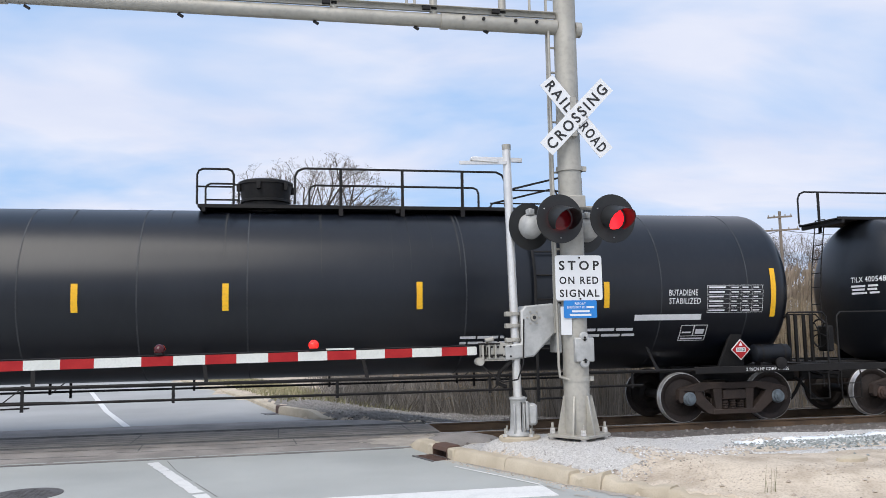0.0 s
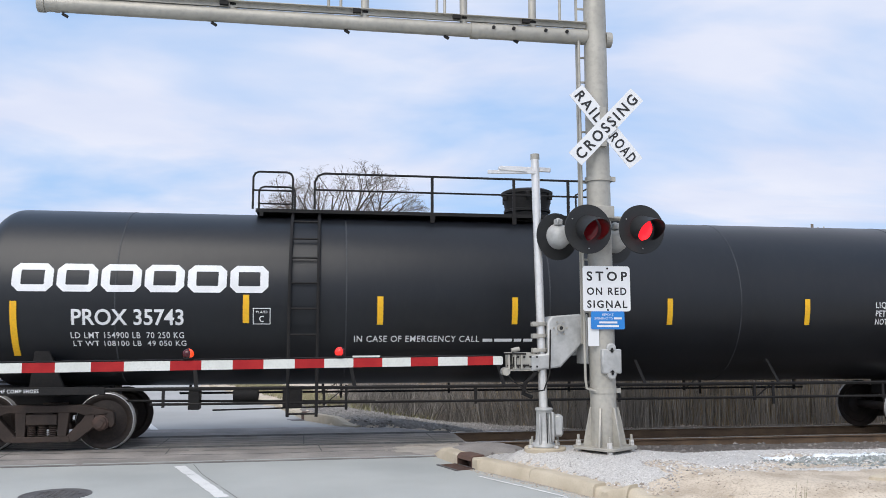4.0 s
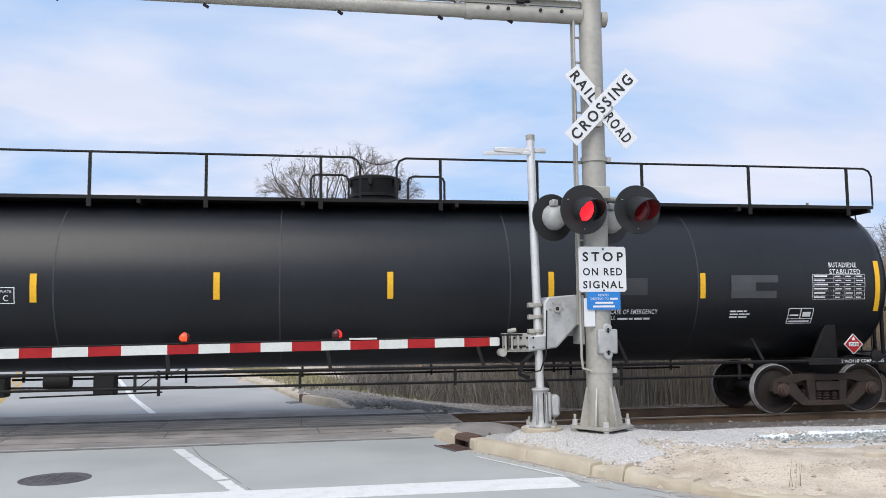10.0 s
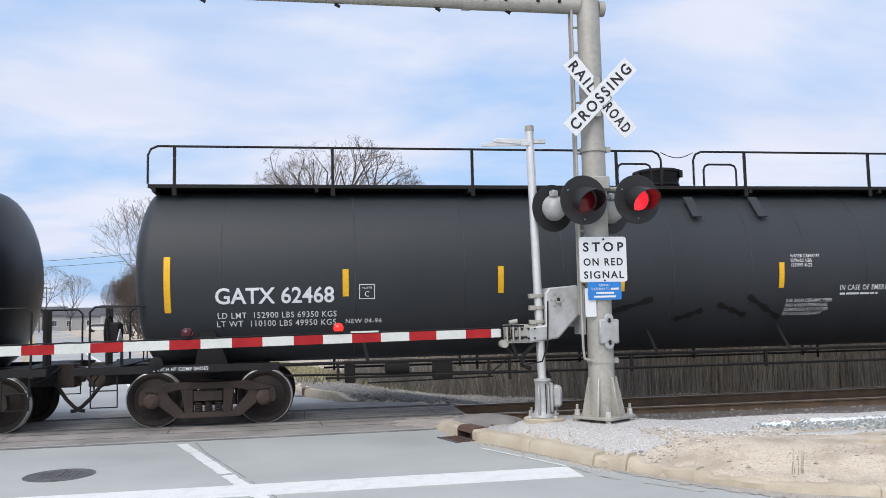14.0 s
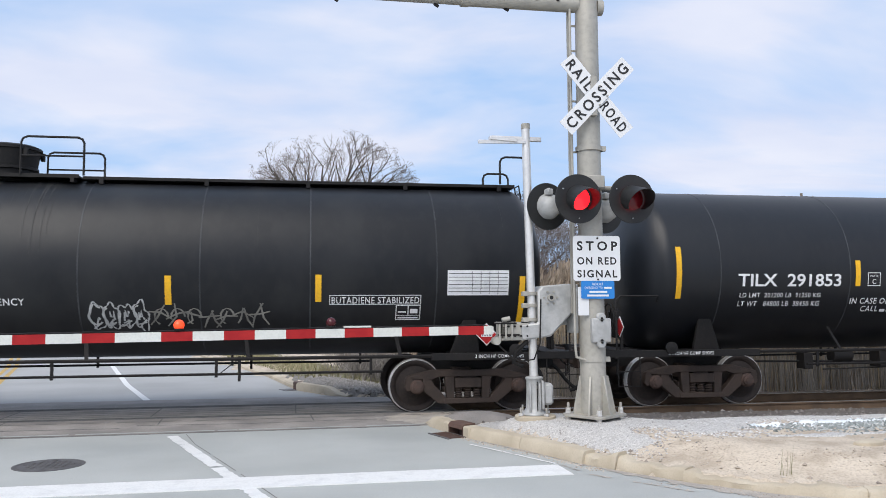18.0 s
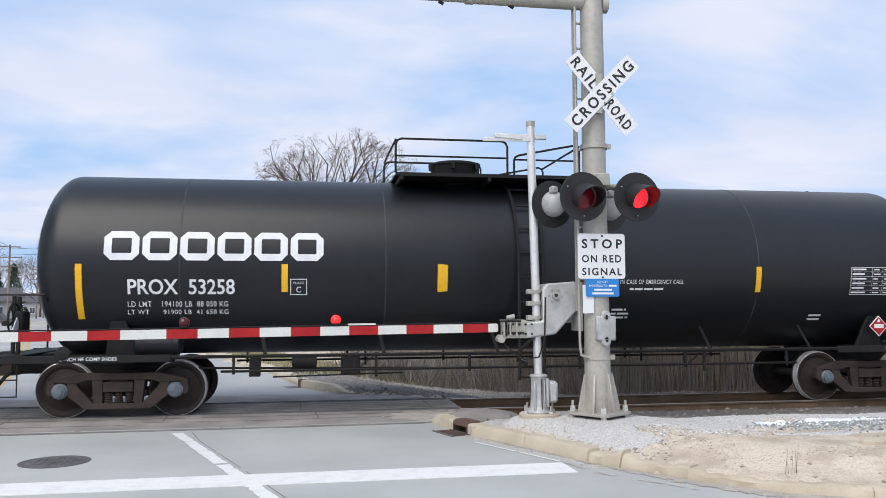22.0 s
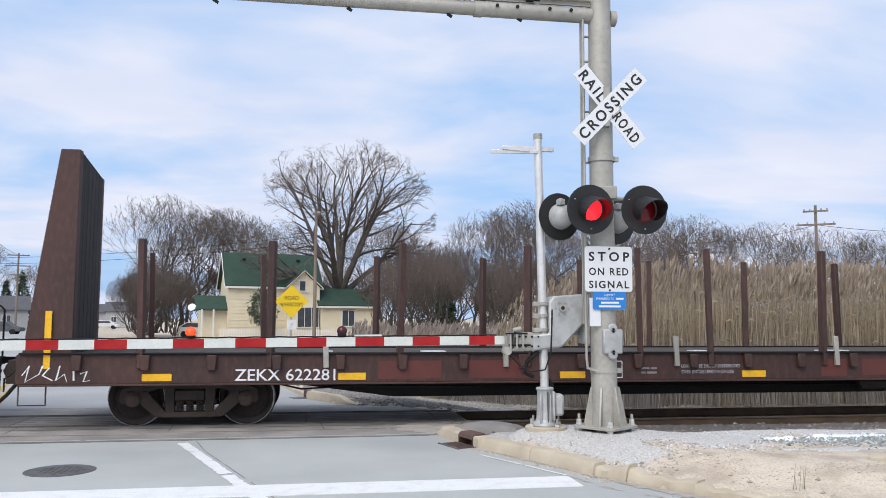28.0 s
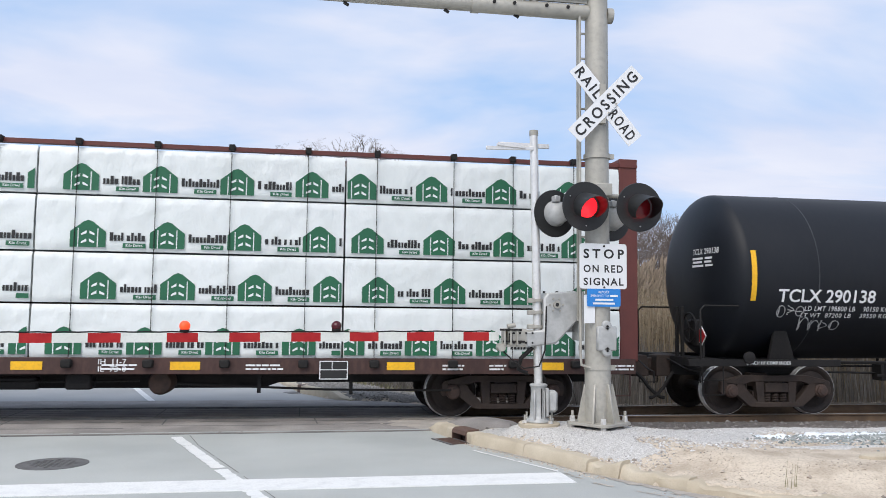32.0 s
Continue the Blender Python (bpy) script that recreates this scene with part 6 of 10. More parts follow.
def hopper_car():
    car = empty("hopper_car")
    tagged(car, "pale grey covered hopper car with four bottom chutes", "hopper car", "freight train")
    CARS.append((car, -56.73))
    add_trucks(car, 8.07)
    # side sheets with a gentle outward bow, rolled at the eaves
    prof = [(1.36, 1.42), (1.415, 1.7), (1.45, 2.3), (1.455, 3.0), (1.44, 3.55), (1.41, 3.88), (1.47, 3.90), (1.475, 3.955), (1.42, 4.01), (1.37, 4.2), (1.30, 4.30), (1.16, 4.37), (0.6, 4.49), (0, 4.53)]
    ring = [(-y, z) for y, z in prof] + [(y, z) for y, z in reversed(prof[:-1])]
    sh = Shape()
    xs = [-9.43, -8.0, -6.6, -5.0, -3.4, -1.7, 0, 1.7, 3.4, 5.0, 6.6, 8.0, 9.32]
    n = len(ring)

    def foot(x):
        """How far the body reaches down: its ends slope up over the trucks."""
        return 1.42 + 0.98 * max(0, (abs(x) - 8.0) / 1.3)
    for x in xs:
        b = foot(x)
        sh.v += [(x, y, max(z, b)) for y, z in ring]
    for i in range(len(xs) - 1):
        for j in range(n):
            k = i * n + j
            j2 = (j + 1) % n
            sh.f.append((i * n + j, i * n + j2, (i + 1) * n + j2, (i + 1) * n + j))
    sh.f.append(tuple(reversed(range(n))))
    sh.f.append(tuple(range((len(xs) - 1) * n, len(xs) * n)))
    body = part("body", sh, M_HOPPER, car, "pale grey steel hopper body with bowed sides", angle=30)
    # sill along the foot of the sides
    for s in (-1, 1):
        sl = part("side_sill", Shape().box((0.05, s * 1.47, 1.27), (18.1, 0.06, 0.34)), M_HOPPER, car, "pale grey side sill")
        part("sill_cap", Shape().box((0.05, s * 1.49, 1.43), (18.1, 0.09, 0.03)), M_HOPPER, sl)
        part("sill_flange", Shape().box((0.05, s * 1.44, 1.09), (18.1, 0.12, 0.04)), M_HOPPER, sl)
        part("air_pipe", Shape().pipe([(-8.8, s * 1.45, 1.0), (8.8, s * 1.45, 0.99)], 0.022, 6), M_HOPPER, car)
        for i in range(9):
            part("pipe_hanger", Shape().box((-8 + i * 2, s * 1.45, 1.03), (0.05, 0.05, 0.12)), M_HOPPER, car)
    # roof: running boards and hatches
    for s in (-1, 1):
        rb = part("running_board", Shape().box((0.08, s * 0.78, 4.66), (18.5, 0.40, 0.035)), M_DARKSTEEL, car, "dark grated roof running board")
        for y in (0.99, 0.57):
            part("board_edge", Shape().box((0.08, s * y, 4.64), (18.5, 0.02, 0.08)), M_DARKSTEEL, rb)
        for x in (-9.1, -8.4, -6.4, -4.4, -2.56, -1.3, 0, 1.26, 2.49, 4.15, 5.77, 7.48, 9.18):
            part("board_support", Shape().box((x, s * 0.98, 4.53), (0.06, 0.07, 0.3)), M_HOPPER, rb)
    for i in range(8):
        part("hatch_cover", Shape().lathe([(0.42, 0), (0.42, 0.12), (0.36, 0.17), (0, 0.2)], pose(-7.7 + i * 2.2, 0, 4.46), 18), M_HOPPER, car, "round roof hatch cover")
    rnd = random.Random(44)
    for i in range(26):
        x, ln = rnd.uniform(-8.6, 8.8), rnd.uniform(0.25, 1.0) * rnd.choice((1, 1, 2.2))
        w = rnd.uniform(0.006, 0.016)
        z0 = max(1.8, 3.9 - ln)
        run = [(1.412, 3.9), (1.442, 3.5), (1.457, 3.0), (1.452, 2.3), (1.417, 1.7)]
        at = lambda z: max(min(y + (y2 - y) * (z1 - z) / (z1 - z2) for (y, z1), (y2, z2) in zip(run, run[1:]) if z2 - 1e-6 <= z <= z1 + 1e-6), 1.0) + 0.003
        zs = [3.9 - (3.9 - z0) * q / 6 for q in range(7)]
        sh = Shape()
        for q, z in enumerate(zs):
            ww = w * (1 - 0.12 * q) / 2
            sh.v += [(x - ww, -at(z), z), (x + ww, -at(z), z)]
        sh.f = [(2 * q + 2, 2 * q + 3, 2 * q + 1, 2 * q) for q in range(6)]
        part("dirt_streak", sh, M_STREAK, body, "thin grey run of dirt down the side")
    part("hatch_bar", Shape().box((0, 0, 4.69), (17.6, 0.06, 0.05)), M_DARKSTEEL, car)
    # chutes
    for x in (-6.02, -2.0, 2.1, 6.2):
        sh = Shape()
        sh.add([(x - 1.25, -1.25, 1.12), (x + 1.25, -1.25, 1.12), (x + 1.25, 1.25, 1.12), (x - 1.25, 1.25, 1.12), (x - 0.46, -0.55, 0.64), (x + 0.46, -0.55, 0.64), (x + 0.46, 0.55, 0.64), (x - 0.46, 0.55, 0.64)], [(0, 1, 5, 4), (1, 2, 6, 5), (2, 3, 7, 6), (3, 0, 4, 7), (4, 5, 6, 7), (3, 2, 1, 0)])
        ch = part("chute", sh, M_OLIVE, car, "dirty sloped discharge chute", bevel=0.01)
        gf = Shape().box((x, 0, 0.62), (1.0, 1.25, 0.035))
        gf.add([(x - 0.44, -0.58, 0.6), (x + 0.44, -0.58, 0.6), (x + 0.44, 0.58, 0.6), (x - 0.44, 0.58, 0.6), (x - 0.16, -0.5, 0.36), (x + 0.16, -0.5, 0.36), (x + 0.16, 0.5, 0.36), (x - 0.16, 0.5, 0.36)], [(0, 1, 5, 4), (1, 2, 6, 5), (2, 3, 7, 6), (3, 0, 4, 7), (4, 5, 6, 7), (3, 2, 1, 0)])
        part("gate_frame", gf, M_BEARING, ch, "rusty gate at the foot of the chute", bevel=0.01)
        part("gate_wheel", Shape().lathe([(0.09, 0), (0.11, 0.02), (0.11, 0.06), (0.04, 0.08), (0.04, 0.14)], pose(x, -0.6, 0.44) @ pose(0, 0, 0, 90), 12), M_BEARING, ch)
        part("gate_bar", Shape().box((x, -0.64, 0.42), (0.5, 0.04, 0.04)), M_GALV, ch)
        note = text_mesh("lettering", "AC 1445 CU. FT", 0.11, 0.001)
        lo, hi = span(note)
        for v in note.vertices:
            f = 0.30 + v.co.y / 0.7
            v.co = (x - 0.3 + (v.co.x - lo) * 0.6 / (hi - lo), -(0.56 + 0.69 * f), 0.64 + 0.48 * f)
            v.co.y -= 0.006
        note.materials.append(M_BLACKPAINT)
        word = new("lettering", note)
        word.parent = ch
        tagged(word, "small black stencilled volume", kind="stuff")
    part("centre_sill", Shape().box((0, 0, 0.98), (19.6, 0.6, 0.34)), M_UNDER, car, bevel=0.01)
    # ends: slope sheets, posts, ladders, platforms
    for k in (-1, 1):
        e = 9.43 if k < 0 else 9.32
        part("slope_sheet", Shape().add([(k * 8.0, -1.4, 1.46), (k * 8.0, 1.4, 1.46), (k * (e - 0.02), 1.4, 2.44), (k * (e - 0.02), -1.4, 2.44)], [(0, 1, 2, 3)]), M_HOPPER, car)
        ladder_part(car, k * (e - 0.36), k * (e + 0.06), -1.46, 0.5, 2.42, 6, M_HOPPER, label="pale grey end ladder")
        ladder_part(car, k * (e - 0.36), k * (e + 0.06), 1.46, 0.5, 2.42, 6, M_HOPPER, label="pale grey end ladder")
        lad = Shape()
        for y in (-1.3, -0.95):
            lad.bar((k * (e + 0.07), y, 1.1), (k * (e + 0.05), y, 4.6), 0.04)
        for i in range(9):
            lad.rod((k * (e + 0.07), -1.3, 1.3 + i * 0.38), (k * (e + 0.07), -0.95, 1.3 + i * 0.38), 0.012, 6)
        part("end_ladder", lad, M_HOPPER, car)
        for y in (-0.3, 0.3):
            part("end_post", Shape().box((k * (e - 0.12), y, 1.75), (0.1, 0.1, 1.35)), M_HOPPER, car, bevel=0.008)
        part("end_sill", Shape().box((k * (e + 0.02), 0, 1.12), (0.16, 2.9, 0.3)).box((k * (e - 0.5), 0, 1.24), (1.0, 2.8, 0.05)), M_HOPPER, car, bevel=0.01)
        part("brake_reservoir", Shape().lathe([(0, 0), (0.2, 0.04), (0.2, 0.66), (0, 0.7)], pose(k * 8.55, -0.35, 1.6) @ pose(0, 0, 0, 90), 16), M_HOPPER, car)
        coupler(car, k, e + 0.3)
        part("roof_end_rail", Shape().pipe([(k * (e - 0.7), -1.0, 4.68), (k * (e + 0.02), -1.0, 4.68), (k * (e + 0.02), 1.0, 4.68)], 0.02, 6), M_HOPPER, car)
    y = -1.475
    for x, z0, z1 in ((-8.01, 1.5, 2.31), (8.22, 1.5, 2.26), (-5.16, 1.5, 1.83), (-2.68, 1.5, 1.83), (0.06, 1.5, 1.84), (2.8, 1.5, 1.84), (5.55, 1.5, 1.84)):
        flat_rects(car, [(-0.05, 0, 0.05, z1 - z0)], x, y, z0, M_STRIPE, "reflector_stripe", "upright orange reflective stripe")
    flat_text(car, "NCIX", -7.48, y, 2.41, 0.22, 0.74, M_BLACKPAINT)
    flat_text(car, "7097", -7.47, y, 1.97, 0.22, 0.7, M_BLACKPAINT)
    flat_text(car, "LD LMT  221500 LBS  100450 KGS", -7.47, y, 1.66, 0.085, 1.76, M_BLACKPAINT)
    flat_text(car, "LT WT    64500 LBS   29250 KGS  2-01", -7.47, y, 1.49, 0.085, 2.1, M_BLACKPAINT)
    flat_rects(car, [(0, 0, 0.24, 0.014), (0, 0.25, 0.24, 0.264), (0, 0, 0.014, 0.26), (0.226, 0, 0.24, 0.26)], -6.37, y, 2.14, M_BLACKPAINT, "clearance_stencil")
    flat_text(car, "C", -6.3, y, 2.18, 0.1, 0.08, M_BLACKPAINT)
    flat_text(car, "PLATE", -6.34, y, 2.33, 0.045, 0.17, M_BLACKPAINT)
    flat_rects(car, bars(2, 1.25, 0.17), 3.39, y, 1.66, M_BLACKPAINT, "small_lettering")
    flat_rects(car, bars(2, 0.4, 0.17), 4.9, y, 1.66, M_BLACKPAINT, "small_lettering")
    for i, words in enumerate(("CU FT 6400", "EW   9-5  H 14-1", "EXW 10-3  H  8-9")):
        flat_text(car, words, 5.97, y, 1.62 + i * 0.105, 0.06, (0.5, 0.72, 0.74)[i], M_BLACKPAINT)
    flat_text(car, "GERS 12-18", 7.14, y, 1.915, 0.05, 0.42, M_BLACKPAINT)
    flat_text(car, "RULE 88.B.2 INSP", 7.14, y, 1.98, 0.05, 0.6, M_BLACKPAINT)
    flat_rects(car, [(0, 0, 0.36, 0.3)], 7.14, y, 1.6, M_BLACKPAINT, "service_stencil", "black service date panel")
    flat_rects(car, [(0.03, 0.03, 0.165, 0.13), (0.195, 0.03, 0.33, 0.13), (0.03, 0.17, 0.165, 0.27)], 7.14, y - 0.004, 1.6, M_WHITE, "service_boxes")
    flat_rects(car, [(0, 0, 0.19, 0.2)], 7.53, y, 1.6, M_YELLOW, "service_sticker", "yellow service sticker")
    for x in (-1.7, 1.04, -4.2):
        flat_rects(car, bars(2, 0.86, 0.08), x, y, 1.66, M_PATCH, "small_lettering")
    for x in (-5.1, -2.65, 2.73, 5.2, -3.9, -1.4, 1.3, 3.9):
        flat_rects(car, bars(2, 0.85, 0.07), x - 0.4, -1.503, 1.22, M_PATCH, "small_lettering")
    for x in (-5.2, -2.6, 0.3, 2.75, 5.2):
        part("round_sticker", Shape().lathe([(0.055, 0), (0.055, 0.004)], pose(x - 0.9, -1.503, 1.26) @ pose(0, 0, 0, 90), 14), M_YELLOW, car, "round yellow sticker")
    for k in (-1, 1):
        part("routing_board", Shape().box((k * 7.95, -1.5, 0.98), (0.34, 0.02, 0.18)), M_WHITE, car, "small white routing board under the sill")
        flat_rects(car, [(0.03, 0.05, 0.12, 0.13), (0.2, 0.05, 0.29, 0.13)], k * 7.95 - 0.17, -1.512, 0.89, M_BLACKPAINT, "board_marks")
        flat_rects(car, [(0, 0, 0.14, 0.09)], k * 7.95 - 0.07, -1.503, 1.12, M_PINK, "sticker", "pink sticker")
        flat_text(car, "2 INCH TREAD COND SHOES", k * 7.9 - (0.9 if k < 0 else 0.5), -1.503, 1.3, 0.05, 0.9, M_BLACKPAINT)


M_DARKSTEEL = mat("dark_grating", (0.06, 0.065, 0.07), (0.09, 0.09, 0.095), 0.6, 0.2, scale=4)
M_STREAK = mat("grey_dirt_run", (0.36, 0.39, 0.37), (0.42, 0.45, 0.44), 0.8, scale=3, fine=20)
M_PINK = mat("pink_sticker", (0.62, 0.10, 0.18), (0.55, 0.09, 0.16), 0.5)
hopper_car()


def bulkhead(car, k, xi, xo, top, brown):
    """The braced end wall of a flat car: two tapered side plates, a plank face and cross ribs."""
    b = None
    for y, back in ((-1.36, 0.0), (1.36, -0.36 * k)):
        o = part("side_plate" if b else "bulkhead", Shape().prism([(k * (xi + back), 1.2), (k * (xi + back), top), (k * (xi + (0.3 if y < 0 else 0.14) + back), top), (k * (xo + back - (0 if y < 0 else 0.4)), 1.2)][::-k], 0.16, pose(0, y, 0)), brown, b or car, "" if b else "tall tapered brown steel end bulkhead", bevel=0.012)
        b = b or o
    m = pose(k * xi, -1.36, 0) @ Matrix.Rotation(math.atan2(0.36, 2.72), 4, "Z") @ pose(-k * xi, 1.36, 0)
    for i in range(6):
        y = -1.08 + i * 0.43
        part("plank", Shape().box((k * (xi + 0.04), y, (top + 1.2) / 2), (0.06, 0.40, top - 1.2)), M_PLANK, b, bevel=0.008, at=m)
    for i in range(5):
        part("rib", Shape().box((k * (xi + 0.15), -1.08 + i * 0.54, (top + 1.2) / 2), (0.14, 0.07, top - 1.25)), brown, b, bevel=0.006, at=m)
    part("top_beam", Shape().box((k * (xi + 0.12), 0, top - 0.06), (0.2, 2.6, 0.12)), brown, b, bevel=0.01, at=m)
    part("mid_beam", Shape().box((k * (xi + 0.16), 0, 2.6), (0.2, 2.6, 0.1)), brown, b, bevel=0.01, at=m)
    return b


def flat_car():
    car = empty("bulkhead_flat_car")
    tagged(car, "empty brown bulkhead flat car with tall rusty stakes", "flat car", "freight train")
    CARS.append((car, -78.18))
    add_trucks(car, 8.2)
    part("deck", Shape().box((0, 0, 1.17), (21.4, 2.86, 0.06)), M_TIE, car, "worn dark timber deck", bevel=0.01)
    for s in (-1, 1):
        # the side sill deepens into a fish belly between the trucks
        part("side_sill", Shape().prism([(-10.75, 0.74), (10.8, 0.74), (10.8, 1.2), (-10.75, 1.2)], 0.09, pose(0, s * 1.42, 0)), M_BROWN, car, "brown steel side sill", bevel=0.006)
        for z in (0.725, 1.215):
            part("sill_flange", Shape().box((0, s * 1.45, z), (21.4, 0.14, 0.03)), M_BROWN if z < 1 else M_UNDER, car, bevel=0.006)
        part("centre_girder", Shape().prism([(-7.0, 0.9), (7.0, 0.9), (7.0, 0.7), (4.8, 0.40), (-4.8, 0.40), (-7.0, 0.7)], 0.05, pose(0, s * 0.35, 0)), M_UNDER, car)
    part("cross_bearers", Shape().box((0, 0, 0.92), (20.5, 0.9, 0.4)), M_UNDER, car)
    for i in range(21):
        x = -9.85 + i * 1.02
        for s in (-1, 1):
            part("stake_pocket", Shape().box((x, s * 1.50, 1.07), (0.13, 0.10, 0.24), taper=(1.15, 1.0)), M_BROWN, car, bevel=0.01)
    for s, row in ((-1, (-8.9, -6.9, -4.8, -2.61, -0.6, 0.7, 2.85, 4.92, 6.95, 8.9)), (1, (-9.32, -7.2, -5.0, -2.8, -0.7, 0.8, 3.0, 5.2, 7.43, 9.48))):
        for i, x in enumerate(row):
            tip = random.uniform(-0.05, 0.05) + (0.08 if i == 7 else 0)
            part("stake", Shape().bar((x, s * 1.46, 0.98), (x - tip, s * 1.45, 3.04), 0.10, 0.12), M_BROWN, car, "tall rusty brown steel stake", bevel=0.008)
    for x in (-3.0, 0.05, 3.1, 6.2, -6.0):
        part("short_stake", Shape().bar((x, -1.5, 0.98), (x - 0.02, -1.5, 1.5), 0.09, 0.05), M_GALV, car, "short pale stake stub", bevel=0.006)
    bulkhead(car, -1, 9.94, 10.68, 4.46, M_BROWN)
    bulkhead(car, 1, 10.05, 10.62, 4.46, M_BROWN)
    for x in (-8.65, -5.58, -1.83, 1.5, 4.85, 8.25):
        flat_rects(car, [(-0.225, 0, 0.225, 0.115)], x, -1.472, 0.78, M_STRIPE, "reflector_stripe", "level yellow reflective stripe")
    flat_text(car, "ZEKX 622281", -7.45, -1.472, 0.78, 0.19, 1.6, M_LETTER)
    for x, w in ((-5.15, 1.05), (-3.64, 1.1), (2.8, 0.5), (3.6, 0.7)):
        flat_rects(car, [(0, 0, w, 0.3)], x, -1.4705, 0.79, M_BROWN_RED, "fresh_paint", "redder fresh paint patch")
    for x, w, r in ((-0.6, 0.35, 2), (4.25, 0.3, 2), (5.0, 1.3, 2), (7.2, 0.6, 2)):
        flat_rects(car, bars(r, w, 0.15), x, -1.474, 0.85, M_SPRAY_DULL, "small_lettering", "faded stencilled lines")
    flat_text(car, "LOAD TO BE EVENLY DISTRIBUTED", 0.14, -1.474, 0.95, 0.06, 1.1, M_SPRAY)
    flat_text(car, "OVER ENTIRE LENGTH OF CAR", 0.14, -1.474, 0.85, 0.06, 0.98, M_SPRAY)
    for x in (-1.3, 6.34, 7.0):
        flat_rects(car, [(0, 0, 0.36, 0.012), (0, 0.28, 0.36, 0.292), (0, 0, 0.012, 0.29), (0.348, 0, 0.36, 0.29)], x, -1.474, 0.78, M_LETTER, "stencil_outline")
    on_side = strokes_mesh([[(0, 0.1), (0.1, 0.25), (0.05, 0.0), (0.25, 0.12), (0.3, 0.25)], [(0.4, 0.22), (0.3, 0.1), (0.45, 0.02)], [(0.55, 0.25), (0.5, 0.02), (0.62, 0.12), (0.66, 0.0)], [(0.75, 0.24), (0.76, 0.02)], [(0.85, 0.12), (0.95, 0.16), (0.9, 0.0), (1.0, 0.02)]], 0.03)
    for v in on_side.vertices:
        v.co = (-10.65 + v.co.x, -1.476, 0.78 + v.co.y)
    on_side.materials.append(M_LETTER)
    g = new("graffiti", on_side)
    g.parent = car
    tagged(g, "white painted scrawl")
    for k, x in ((-1, -10.3), (1, 10.55)):
        flat_rects(car, [(-0.05, 0, 0.05, 0.9)], x, -1.475 if k < 0 else -1.475, 0.98, M_STRIPE, "reflector_stripe", "upright yellow reflective stripe")
        coupler(car, k, 11.05)
        part("end_step", Shape().pipe([(k * 10.7, -1.45, 0.74), (k * 10.7, -1.45, 0.42), (k * 10.3, -1.45, 0.42), (k * 10.3, -1.45, 0.74)], 0.014, 6), M_BROWN, car)
    part("brake_housing", Shape().box((10.4, -1.42, 2.45), (0.26, 0.12, 0.5)), M_BROWN, car, "louvred box on the bulkhead", bevel=0.01)
    part("brake_pipe", Shape().pipe([(-6, -0.8, 0.62), (6, -0.8, 0.58)], 0.02, 6), M_UNDER, car)
    part("brake_lever", Shape().box((4.3, -1.0, 0.62), (0.9, 0.12, 0.1)).rod((3.9, -1.0, 0.56), (4.6, -1.0, 0.56), 0.05, 10), M_TRUCK, car, "grimy brake gear under the deck", bevel=0.01)
    part("brake_valve", Shape().box((5.7, -1.05, 0.56), (0.42, 0.3, 0.3)).rod((5.7, -1.22, 0.56), (5.7, -1.27, 0.56), 0.06, 12), M_TRUCK, car, "brake valve under the deck", bevel=0.02)
    part("brake_pipe", Shape().pipe([(-4, -0.6, 0.7), (-6.4, -1.0, 0.6), (-7.0, -1.0, 0.74)], 0.016, 6), M_UNDER, car)
    # things left on the deck
    for x, w in ((-5.95, 0.12), (-4.2, 0.4), (0.6, 0.3), (3.2, 0.5), (6.0, 0.4)):
        part("deck_plate", Shape().box((x, -1.2, 1.225), (w, 0.3, 0.03)), M_LETTER, car, "pale wood scrap on the deck")


flat_car()


